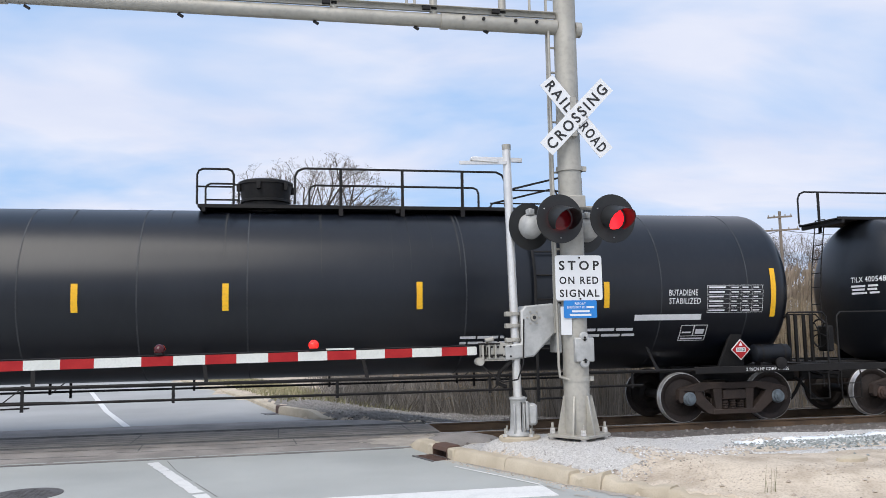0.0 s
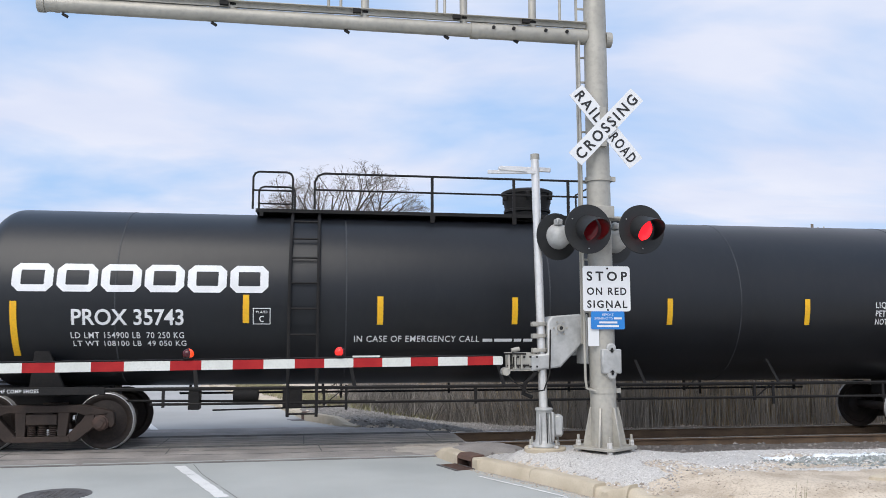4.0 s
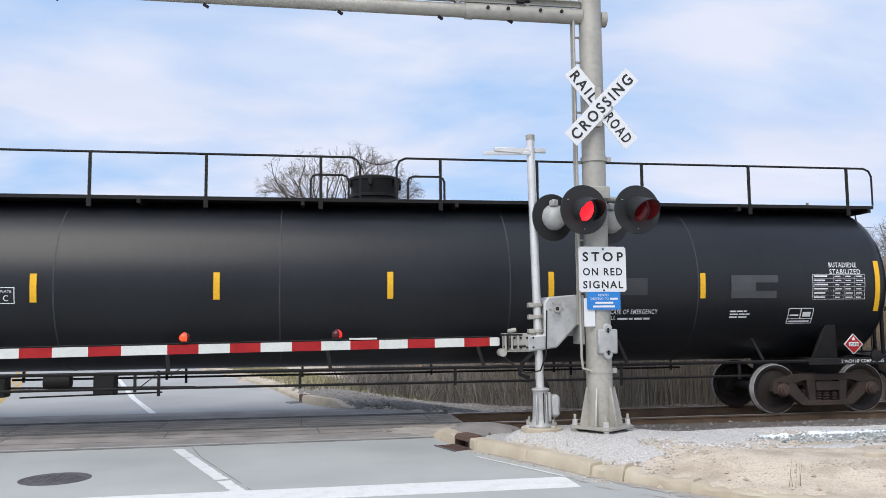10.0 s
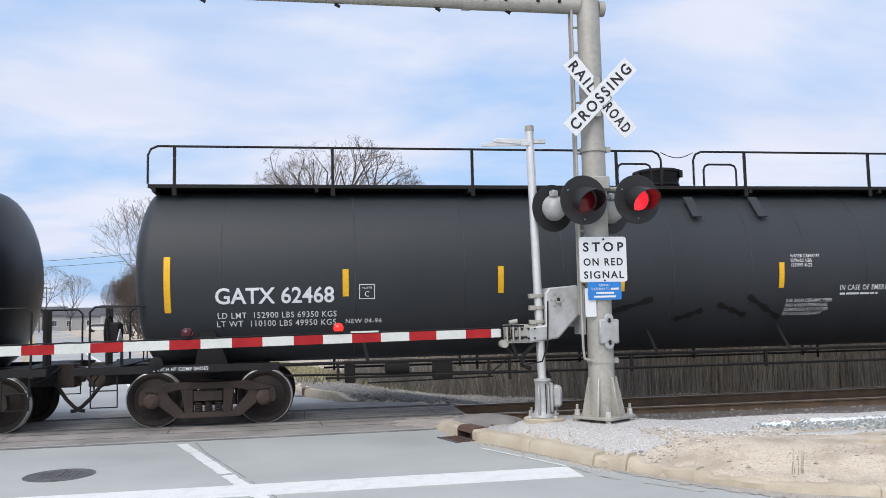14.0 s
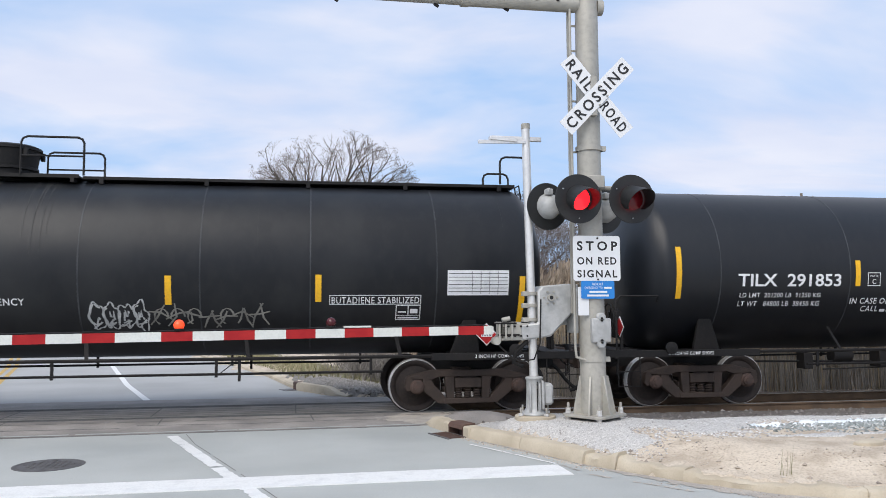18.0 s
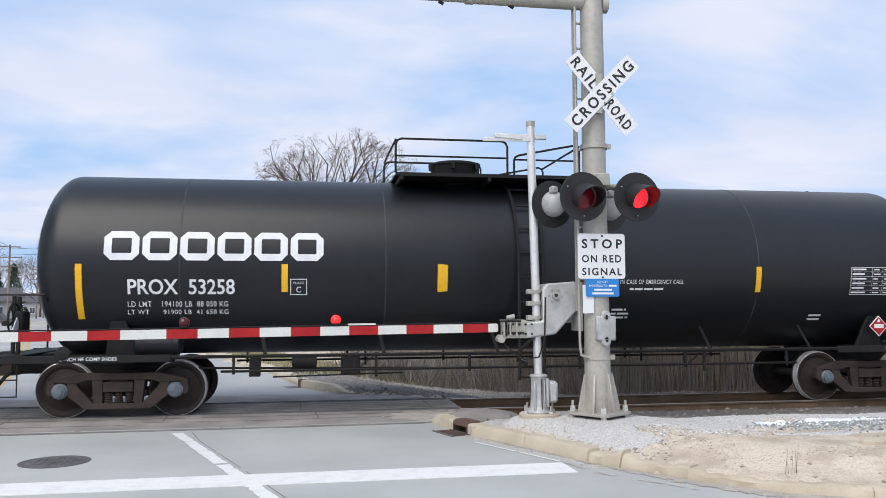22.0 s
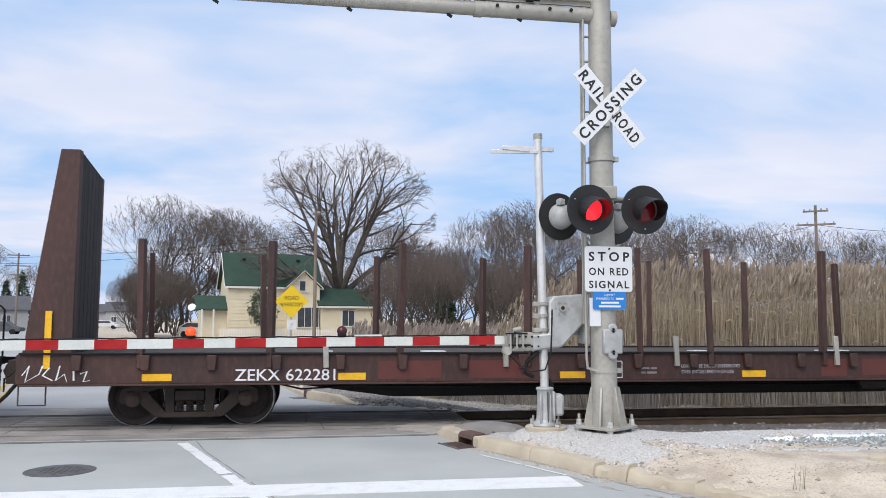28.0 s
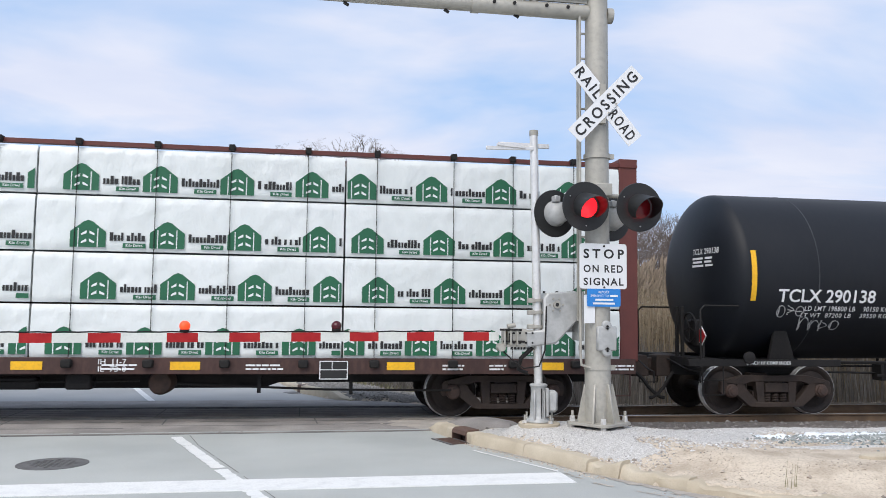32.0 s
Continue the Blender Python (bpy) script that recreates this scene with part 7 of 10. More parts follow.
def lumber_pack(car, x0, x1, z0, z1, row, lead):
    """One wrapped bundle of boards, with the mill's prints as plain shapes."""
    sh = Shape()
    nx, nz = max(8, int((x1 - x0) / 0.075)), 14
    for i in range(nx + 1):
        for j in range(nz + 1):
            x, z = x0 + (x1 - x0) * i / nx, z0 + (z1 - z0) * j / nz
            edge = 0.03 if j in (0, nz) else 0.006 if j in (1, nz - 1) else 0
            fold = max(0.0, 1 - 4.5 * abs(noise.noise((x * 0.9 + z * 1.1, (x - z) * 2.6, row * 3.1)))) + 0.6 * max(0.0, 1 - 5 * abs(noise.noise((x * 3.1 - z * 1.7, z * 1.6, row + 9.0))))
            sh.v.append((x, -1.398 + edge + noise.noise((x * 2.5, z * 4, row)) * 0.007 - 0.012 * min(1.2, fold), z))
    for i in range(nx):
        for j in range(nz):
            k = i * (nz + 1) + j
            sh.f.append((k, k + nz + 1, k + nz + 2, k + 1))
    sh.box(((x0 + x1) / 2, 0, (z0 + z1) / 2), (x1 - x0 - 0.01, 2.74, z1 - z0 - 0.02))
    p = part("lumber_pack", sh, M_WRAP, car, "white plastic-wrapped lumber bundle with green prints", angle=60)
    def cut(poly):
        """Trim a polygon of (x, z) to the bundle's length."""
        for lim, sg in ((x0 + 0.015, 1), (x1 - 0.015, -1)):
            out = []
            for (ax, az), (bx, bz) in zip(poly, poly[1:] + poly[:1]):
                ia, ib = sg * (ax - lim) >= 0, sg * (bx - lim) >= 0
                if ia:
                    out.append((ax, az))
                if ia != ib:
                    f = (lim - ax) / (bx - ax)
                    out.append((lim, az + (bz - az) * f))
            poly = out
            if len(poly) < 3:
                return []
        return poly

    def ink(polys, y, material, name, parent, label=""):
        sh = Shape()
        for q in polys:
            q = cut(q)
            if q:
                sh.add([(x, y, z) for x, z in q], [tuple(range(len(q)))])
        return part(name, sh, material, parent, label) if sh.v else None

    def box(a, b, c, d):
        return [(a, b), (c, b), (c, d), (a, d)]
    x = x0 + (-0.19, 0.29, 0.10, -0.04)[row] + lead
    zb = z0 + 0.055
    while x < x1 - 0.05:
        m = x + 0.27
        g = ink([[(x, zb), (x + 0.54, zb), (x + 0.54, zb + 0.25), (m + 0.14, zb + 0.35), (m + 0.07, zb + 0.41), (m, zb + 0.435), (m - 0.07, zb + 0.41), (m - 0.14, zb + 0.35), (x, zb + 0.25)]], -1.419, M_GREEN, "print_shape", p, "green house-shaped print")
        if g:
            light = [box(m - 0.155, zb, m - 0.14, zb + 0.3), box(m + 0.14, zb, m + 0.155, zb + 0.3)]
            for s in (-1, 1):
                for k in range(2):
                    b = zb + 0.06 + 0.13 * k
                    light.append([(m + s * 0.02, b + 0.03), (m + s * 0.10, b), (m + s * 0.10, b + 0.03), (m + s * 0.02, b + 0.075)])
            ink(light, -1.423, M_WRAP, "print_light", g)
        marks = []
        t = x + 0.60
        while t < x + 1.15:
            w = random.uniform(0.03, 0.055)
            marks.append(box(t, zb + 0.11, t + w, zb + 0.11 + random.choice((0.09, 0.09, 0.135))))
            t += w + (0.014 if random.random() < 0.85 else 0.05)
        ink(marks, -1.4195, M_BLACKPAINT, "print_marks", p)
        ink([box(x + 0.80, zb, x + 1.15, zb + 0.075)], -1.4195, M_GREEN, "print_bar", p)
        if x0 < x + 0.78 and x + 1.17 < x1:
            flat_text(car, "Kiln Dried", x + 0.85, -1.4225, zb + 0.02, 0.045, 0.25, M_LETTER)
        x += 1.21


def lumber_car():
    car = empty("lumber_car")
    tagged(car, "brown centre-beam flat car stacked with wrapped lumber", "flat car", "freight train")
    CARS.append((car, -119.6))
    add_trucks(car, 9.15)
    part("deck", Shape().box((0, 0, 0.93), (22.6, 2.86, 0.18)).box((0, -1.44, 0.92), (22.8, 0.08, 0.26)).box((0, 1.44, 0.92), (22.8, 0.08, 0.26)), M_BROWN, car, "brown steel deck and side sill", bevel=0.008)
    part("centre_sill", Shape().box((0, 0, 0.72), (22.6, 0.6, 0.3)).prism([(-6, 0.8), (6, 0.8), (5, 0.45), (-5, 0.45)], 0.1), M_UNDER, car)
    packs = [(-11.1, -8.17), (-8.13, -3.34), (-3.3, 1.47), (1.5, 6.32), (6.35, 11.14)]
    rows = [1.04, 1.91, 2.73, 3.64, 4.42]
    for i, (a, b) in enumerate(packs):
        for j in range(4):
            lumber_pack(car, a, b, rows[j], rows[j + 1] - 0.03, j, (-0.3, 0.1, -0.15, 0.42, 0.0)[i])
    for x in (-9.6, -7.4, -6.2, -5.0, -3.9, -2.7, -1.5, -0.3, 0.9, 2.09, 3.3, 4.47, 5.71, 6.86, 8.17, 9.21, 10.3):
        part("strap", Shape().box((x, -1.437, 2.75), (0.011, 0.01, 3.46)), M_UNDER, car, "dark cable strap over the load")
        part("strap_winch", Shape().box((x, -1.52, 0.96), (0.16, 0.12, 0.13)), M_UNDER, car, bevel=0.02)
        part("strap_corner", Shape().box((x, -1.38, 4.48), (0.1, 0.16, 0.1)), M_UNDER, car, bevel=0.01)
    part("centre_beam", Shape().box((0, 0, 4.5), (22.6, 0.5, 0.12)).box((0, 0, 2.8), (22.2, 0.04, 3.2)), M_BROWN, car, "brown centre beam above the load", bevel=0.01)
    part("top_chord", Shape().box((0, -1.32, 4.465), (22.3, 0.12, 0.07)), M_BROWN_RED, car)
    for k in (-1, 1):
        s = Shape().box((k * 11.32, -1.32, 2.75), (0.34, 0.12, 3.5)).box((k * 11.32, 1.32, 2.75), (0.34, 0.12, 3.5)).box((k * 11.32, 0, 4.5), (0.34, 2.8, 0.16))
        b = part("bulkhead", s, M_BROWN_RED, car, "brown steel end bulkhead", bevel=0.012)
        # ribs, plate and posts are black: the recess's shade put into their colour
        for i in range(6):
            part("rib", Shape().box((k * 11.36, 0, 1.3 + i * 0.56), (0.12, 2.5, 0.05)), M_UNDER, b, bevel=0.008)
        part("end_plate", Shape().box((k * 11.24, 0, 2.75), (0.08, 2.5, 3.4)), M_UNDER, b, "end plate coloured dark to stand for shade")
        for y in (-0.45, 0.45):
            part("end_post", Shape().box((k * 11.35, y, 2.75), (0.16, 0.12, 3.4)), M_UNDER, b, bevel=0.008)
        coupler(car, k, 11.9)
        part("end_step", Shape().pipe([(k * 11.3, -1.46, 0.8), (k * 11.3, -1.46, 0.42), (k * 10.9, -1.46, 0.42), (k * 10.9, -1.46, 0.8)], 0.014, 6), M_BROWN, car)
    for x in (-8.6, -5.2, -1.9, 1.5, 3.86, 7.3, 9.87):
        flat_rects(car, [(-0.23, 0, 0.23, 0.13)], x, -1.487, 0.86, M_STRIPE, "reflector_stripe", "level orange reflective stripe")
    for x, w in ((2.6, 0.6), (4.8, 0.7), (8.0, 0.4), (8.8, 0.3), (10.7, 0.7)):
        flat_rects(car, bars(2, w, 0.12), x, -1.487, 0.86, M_LETTER, "small_lettering", "small white stencilled lines")
    flat_text(car, "IH  11-7", 2.55, -1.49, 0.95, 0.085, 0.42, M_LETTER)
    flat_text(car, "IL  73-0", 2.55, -1.49, 0.835, 0.085, 0.42, M_LETTER)
    part("service_board", Shape().box((6.2, -1.5, 0.86), (0.46, 0.02, 0.30)), M_BLACKPAINT, car, "black service board with white outlines")
    flat_rects(car, [(0, 0, 0.46, 0.015), (0, 0.285, 0.46, 0.3), (0, 0, 0.015, 0.3), (0.445, 0, 0.46, 0.3), (0, 0.15, 0.46, 0.162), (0.2, 0.15, 0.212, 0.3)], 5.97, -1.514, 0.71, M_LETTER, "board_rules")
    part("air_tank", Shape().lathe([(0, 0), (0.17, 0.05), (0.2, 0.12), (0.2, 0.5), (0, 0.56)], pose(3.41, -1.1, 0.62) @ pose(0, 0, 0, -90), 18), M_BEARING, car, "rusty round air reservoir")
    part("brake_rods", Shape().pipe([(3.7, -1.2, 0.62), (6.1, -1.2, 0.52), (8.2, -1.2, 0.5)], 0.02, 6).pipe([(-4, -1.1, 0.6), (3.1, -1.1, 0.66)], 0.02, 6).box((5.0, -1.2, 0.62), (0.06, 0.05, 0.3)).box((6.5, -1.2, 0.62), (0.06, 0.05, 0.36)), M_UNDER, car)
    part("brake_valve", Shape().box((2.2, -1.1, 0.66), (0.4, 0.3, 0.26)).box((1.2, -1.0, 0.62), (0.7, 0.2, 0.2)), M_UNDER, car, bevel=0.03)


lumber_car()

# ---- crossing signals ----
import collections

MAST = (3.52, 9.68)
# the mast and all that it carries stand a tenth farther off and larger than they were drawn
SET = Matrix.Translation((0, 0, EYE_Z)) @ Matrix.Scale(1.1, 4) @ Matrix.Translation((0, 0, -EYE_Z))


def local(ox, oy, oz):
    return lambda x, y, z: (x - ox, y - oy, z - oz)


def cantilever_mast():
    ox, oy, oz = *MAST, 0.42
    m = empty("signal_mast", SET @ pose(ox, oy, oz))
    tagged(m, "tall galvanised cantilever signal mast bolted to its footing", "signal mast")
    L = local(ox, oy, oz)
    part("mast_tube", Shape().lathe([(0.163, 0.03), (0.160, 0.7), (0.150, 3), (0.138, 7.6)], pose(-0.01, 0, 0), 36), M_GALV, m, "weathered grey steel tube")
    flat, cut = 0.385, 0.05                  # a square plate on four levelling bolts, its corners cut off
    poly = [(flat, -cut), (flat, cut), (cut, flat), (-cut, flat), (-flat, cut), (-flat, -cut), (-cut, -flat), (cut, -flat)]
    part("base_plate", Shape().prism(poly, 0.035, pose(0, 0, 0.045, 0, 0, -10) @ pose(0, 0, 0, 90)), M_GALV, m, "square galvanised base plate", bevel=0.005)
    for i in range(6):
        part("gusset", Shape().prism([(0.14, 0.06), (0.268, 0.06), (0.268, 0.085), (0.182, 0.52), (0.15, 0.53)], 0.026, Matrix.Rotation(radians(60 * i - 5), 4, "Z")), M_GALV, m, bevel=0.003)
    for i in range(4):
        a = radians(90 * i - 10)
        x, y = 0.325 * math.cos(a), 0.325 * math.sin(a)
        b = part("anchor_bolt", Shape().lathe([(0.018, -0.08), (0.018, 0.19), (0.012, 0.195)], pose(x, y, 0), 10), M_GALV, m, "anchor bolt with bright nuts")
        for z, r in ((0.065, 0.036), (0.1, 0.033), (-0.01, 0.036)):
            part("nut", Shape().lathe([(r, 0), (r, 0.032)], pose(x, y, z), 6), M_ALU, b)
    for z in (1.15, 3.80):
        part("band", Shape().lathe([(0.148, -0.03), (0.170, -0.03), (0.170, 0.03), (0.148, 0.03)], pose(-0.01, 0, z - oz), 32, cap=False).box((0.16, -0.06, z - oz), (0.06, 0.05, 0.06)), M_GALV, m)
    # conduit and ladder up the side
    part("conduit", Shape().pipe([(-0.12, -0.10, 0.72), (-0.24, -0.06, 0.76), (-0.25, -0.05, 0.9), (-0.25, -0.05, 5.2)], 0.017, 8), M_GALV, m)
    lad = part("ladder", Shape().box((-0.245, 0.05, 3.6), (0.025, 0.04, 4.6)), M_GALV, m, "narrow steel ladder beside the mast")
    for i in range(14):
        part("rung", Shape().box((-0.20, 0.05, 1.7 + i * 0.33), (0.11, 0.022, 0.022)), M_GALV, lad)
    # arm: lower and upper chord, struts, catwalk angle
    az = 5.68 - oz
    arm = part("arm", Shape().rod((-0.13, 0, az), (-1.62, 0, az + 0.004), 0.098, 28).rod((-1.60, 0, az + 0.004), (-6.76, 0, az + 0.02), 0.088, 28), M_GALV, m, "grey tubular cantilever arm")
    for x0, x1, dz, r in ((-1.56, -1.66, 0.0, 0.103), (-6.74, -6.82, 0.02, 0.1), (-6.6, -6.64, 0.02, 0.094)):
        part("arm_collar", Shape().rod((x0, 0, az + dz), (x1, 0, az + dz), r, 28), M_GALV, arm)
    part("arm_flange", Shape().rod((0.12, 0, az - 0.02), (0.20, 0, az - 0.02), 0.10, 24), M_GALV, arm)
    for x in (-0.42, -0.70, -1.12, -1.38):
        part("plug", Shape().rod((x, -0.09, az + 0.02), (x, -0.118, az + 0.02), 0.022, 10), M_UNDER, arm)
    part("catwalk_angle", Shape().box((-3.4, -0.03, az + 0.135), (6.5, 0.035, 0.06)).box((-3.4, -0.06, az + 0.165), (6.5, 0.09, 0.008)), M_GALV, arm)
    part("upper_chord", Shape().rod((-0.13, 0, az + 0.9), (-6.7, 0, az + 0.9), 0.07, 20), M_GALV, arm)
    for x in (-0.85, -1.75, -3.0, -4.6, -6.3):
        st = part("strut", Shape().rod((x, 0, az + 0.06), (x, 0, az + 0.88), 0.05, 16), M_GALV, arm)
        part("clamp", Shape().lathe([(0.06, 0), (0.06, 0.03)], pose(x, 0, az + 0.13), 14).box((x - 0.1, -0.07, az + 0.14), (0.1, 0.06, 0.05)), M_UNDER, st)
        part("bolt_end", Shape().box((x - 0.22, 0, az - 0.105), (0.07, 0.03, 0.03), pose(0, 0, 0, 0, 30, 0)), M_UNDER, arm)
    for x in (-0.5, -2.0, -2.1, -3.3, -3.45, -5.0):
        part("catwalk_post", Shape().rod((x, -0.06, az + 0.15), (x, -0.06, az + 1.2), 0.018, 8), M_GALV, arm)
    part("junction_box", Shape().box((0.04, -0.17, 1.51 - oz), (0.25, 0.08, 0.30)).lathe([(0.06, -0.04), (0.06, 0.04)], pose(0.04, -0.17, 1.67 - oz) @ pose(0, 0, 0, 90), 14).lathe([(0.06, -0.04), (0.06, 0.04)], pose(0.04, -0.17, 1.35 - oz) @ pose(0, 0, 0, 90), 14), M_GREYBOX, m, "grey cast junction box", bevel=0.015)
    for z in (1.66, 1.63, 1.39, 1.36):
        part("box_bolt", Shape().rod((0.04, -0.205, z - oz), (0.04, -0.225, z - oz), 0.014, 8), M_UNDER, m)
    part("lamp_bracket", Shape().rod((-0.36, -0.04, 3.3 - oz), (0.55, -0.04, 3.3 - oz), 0.028, 10).box((0.02, -0.12, 3.36 - oz), (0.22, 0.12, 0.16)), M_GALV, m, "crossarm that carries the lamps", bevel=0.01)
    f = part("footing", Shape().lathe([(0.28, -0.35), (0.28, -0.03), (0.27, -0.012)], None, 24), M_CURB, m)
    return m


cantilever_mast()


def sign_blade(name, words, centre, angle, y, parent, gap):
    """One arm of the crossbuck, its words along it; gap: the clear middle."""
    m = pose(centre[0], y, centre[1]) @ Matrix.Rotation(radians(-angle), 4, "Y")
    b = part(name, Shape().box((0, 0, 0), (1.2, 0.006, 0.225)), M_WHITE, parent, "white sign blade with black letters", at=m)
    for w, x0, x1 in words:
        me = text_mesh("letters", w, 0.19, 0.004, font_space=1.35)
        lo, hi = span(me)
        k = (x1 - x0) / (hi - lo)
        for v in me.vertices:
            v.co = (x0 + (v.co.x - lo) * k, -0.006, v.co.y - 0.068)
        me.materials.append(M_BLACKPAINT)
        o = new("letters", me)
        o.parent = b
    return b


def crossbuck():
    c = (3.55, 4.44)
    s = empty("crossbuck_sign", SET @ pose(c[0], 9.46, c[1]))
    tagged(s, "white X-shaped railroad crossing sign on the mast", "road sign")
    sign_blade("blade", [("RAIL", -0.55, -0.12), ("ROAD", 0.13, 0.55)], (0, 0), -50, 0.004, s, True)
    sign_blade("blade", [("CROSSING", -0.55, 0.55)], (0, 0), 46, -0.012, s, False)
    part("mount", Shape().box((-0.04, 0.06, 0), (0.08, 0.14, 0.5)), M_GALV, s)
    for x, z in ((0.03, 0.12), (0.13, 0.0), (0.03, -0.12)):
        part("rivet", Shape().rod((x, -0.012, z), (x, -0.03, z), 0.012, 8), M_GALV, s)


crossbuck()


def rounded(w, h, r):
    pts = []
    for cx, cz, a0 in ((w / 2 - r, h / 2 - r, 0), (-w / 2 + r, h / 2 - r, 90), (-w / 2 + r, -h / 2 + r, 180), (w / 2 - r, -h / 2 + r, 270)):
        for i in range(5):
            a = radians(a0 + i * 22.5)
            pts.append((cx + r * math.cos(a), cz + r * math.sin(a)))
    return pts


def face_text(words, x0, x1, z, h, y, parent, material=None, bold=0.0, gap=1.0):
    me = text_mesh("letters", words, h / 0.729, bold, font_space=gap)
    lo, hi = span(me)
    k = (x1 - x0) / (hi - lo)
    for v in me.vertices:
        v.co = (x0 + (v.co.x - lo) * k, y, z + v.co.y)
    me.materials.append(material or M_BLACKPAINT)
    o = new("letters", me)
    o.parent = parent
    return o


def stop_sign():
    s = empty("stop_sign", SET @ pose(3.525, 9.51, 2.40))
    tagged(s, "white square stop on red signal sign on the mast", "road sign")
    p = part("panel", Shape().prism(rounded(0.61, 0.56, 0.035), 0.006), M_WHITE, s)
    face_text("STOP", -0.255, 0.27, 0.10, 0.115, -0.0045, p, bold=0.004, gap=1.5)
    face_text("ON RED", -0.255, 0.255, -0.075, 0.092, -0.0045, p, bold=0.003, gap=1.25)
    face_text("SIGNAL", -0.255, 0.262, -0.235, 0.092, -0.0045, p, bold=0.003, gap=1.25)
    for z in (0.25, -0.262):
        part("rivet", Shape().rod((0.01, -0.003, z), (0.01, -0.014, z), 0.012, 8), M_UNDER, s)


def blue_sign():
    s = empty("notice_sign", SET @ pose(3.53, 9.505, 2.01))
    tagged(s, "small blue emergency notice sign below the stop sign", "sign")
    p = part("panel", Shape().prism(rounded(0.43, 0.22, 0.02), 0.005), M_BLUE, s)
    face_text("REPORT", -0.07, 0.07, 0.055, 0.03, -0.004, p, M_WHITE)
    face_text("EMERGENCY TO", -0.17, 0.06, 0.01, 0.03, -0.004, p, M_WHITE)
    for x0, x1, z in ((0.08, 0.18, 0.01), (-0.11, 0.12, -0.04), (-0.14, 0.14, -0.085)):
        part("number_bar", Shape().box(((x0 + x1) / 2, -0.004, z + 0.014), (x1 - x0, 0.002, 0.024)), M_WHITE, p)
    n = part("notice", Shape().box((-0.18, 0.02, -0.14), (0.14, 0.004, 0.35)), M_WHITE, s, "white paper notice")


stop_sign()
blue_sign()


def hood(r, length, n=22):
    """A visor: a tapering half sleeve above a lens, with thickness."""
    sh = Shape()
    rows = []
    for i in range(n + 1):
        a = radians(-50 + 280 * i / n)
        s = max(0.0, math.sin(a) * 0.5 + 0.5)
        ln = length * (0.10 + 0.90 * s ** 0.75)
        c, z = math.cos(a), math.sin(a)
        rows.append([(r * c, -0.01, r * z), (r * 0.96 * c, -ln, r * 0.96 * z - ln * 0.22), ((r * 0.96 - 0.006) * c, -ln, (r * 0.96 - 0.006) * z - ln * 0.22), ((r - 0.006) * c, -0.01, (r - 0.006) * z)])
    for row in rows:
        sh.v += row
    for i in range(n):
        for j in range(4):
            k = i * 4
            sh.f.append((k + j, k + (j + 1) % 4, k + 4 + (j + 1) % 4, k + 4 + j))
    sh.f += [(0, 1, 2, 3), tuple(4 * n + j for j in (3, 2, 1, 0))]
    return sh


TURNING_DRUMS = []              # drums added to make the lamps flash: each drum, its place, the half of the beat in which it shows its lit side


def turning_drum(name, profile, at, parent, lit, unlit, first, label):
    """A made-up drum that turns on an upright axis, one half aglow, so that the lamp flashes."""
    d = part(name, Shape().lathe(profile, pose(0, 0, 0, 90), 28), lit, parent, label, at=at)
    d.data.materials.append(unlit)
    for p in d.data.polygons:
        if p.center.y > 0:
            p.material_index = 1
    TURNING_DRUMS.append((d, at.copy(), first))
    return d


def flasher(x, y, z, turn, first, label):
    f = empty("flashing_light", SET @ pose(x, y, z, 0, 0, turn))
    tagged(f, label, "signal light", "crossing lights")
    part("background_disc", Shape().lathe([(0.16, 0.01), (0.30, 0.0), (0.305, 0.006), (0.305, 0.014), (0.16, 0.02)], pose(0, 0, 0) @ pose(0, 0, 0, -90), 40), M_SIGNALBLACK, f, "round matt black background disc")
    part("visor", hood(0.168, 0.40), M_SIGNALBLACK, f, "black sheet metal visor")
    dome_half = [(0.0, -0.045), (0.05, -0.041), (0.09, -0.031), (0.125, -0.015), (0.14, 0.0)]
    drum = dome_half + [(r, -h) for r, h in reversed(dome_half[:-1])]
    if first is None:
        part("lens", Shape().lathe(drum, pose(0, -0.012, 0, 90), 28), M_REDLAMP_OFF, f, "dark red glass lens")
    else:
        turning_drum("lamp_drum", drum, pose(0, -0.012, 0), f, M_REDLAMP_ON, M_REDLAMP_DIM, first, "red drum added to flash the light, one half aglow")
    part("housing", Shape().lathe([(0.165, 0), (0.17, 0.03), (0.15, 0.07), (0.14, 0.12), (0.10, 0.17), (0.05, 0.19), (0, 0.195)], pose(0, 0.015, 0) @ pose(0, 0, 0, -90), 26), M_GREYBOX, f, "grey cast lamp housing")
    part("clamp", Shape().box((0.05, 0.12, 0.17), (0.08, 0.1, 0.08)).rod((0.05, 0.12, 0.15), (0.05, 0.12, 0.22), 0.03, 8), M_GREYBOX, f, bevel=0.01)
    for a in (30, 150, 270):
        part("screw", Shape().rod((0.24 * math.cos(radians(a)), -0.002, 0.24 * math.sin(radians(a))), (0.24 * math.cos(radians(a)), -0.012, 0.24 * math.sin(radians(a))), 0.008, 6), M_GREYBOX, f)


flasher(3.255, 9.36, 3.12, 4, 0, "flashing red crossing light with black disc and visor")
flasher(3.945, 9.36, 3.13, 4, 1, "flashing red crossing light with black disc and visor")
flasher(3.02, 9.92, 3.09, 196, None, "crossing light seen from behind, grey housing")
flasher(3.80, 9.98, 3.06, 196, None, "crossing light seen from behind, grey housing")


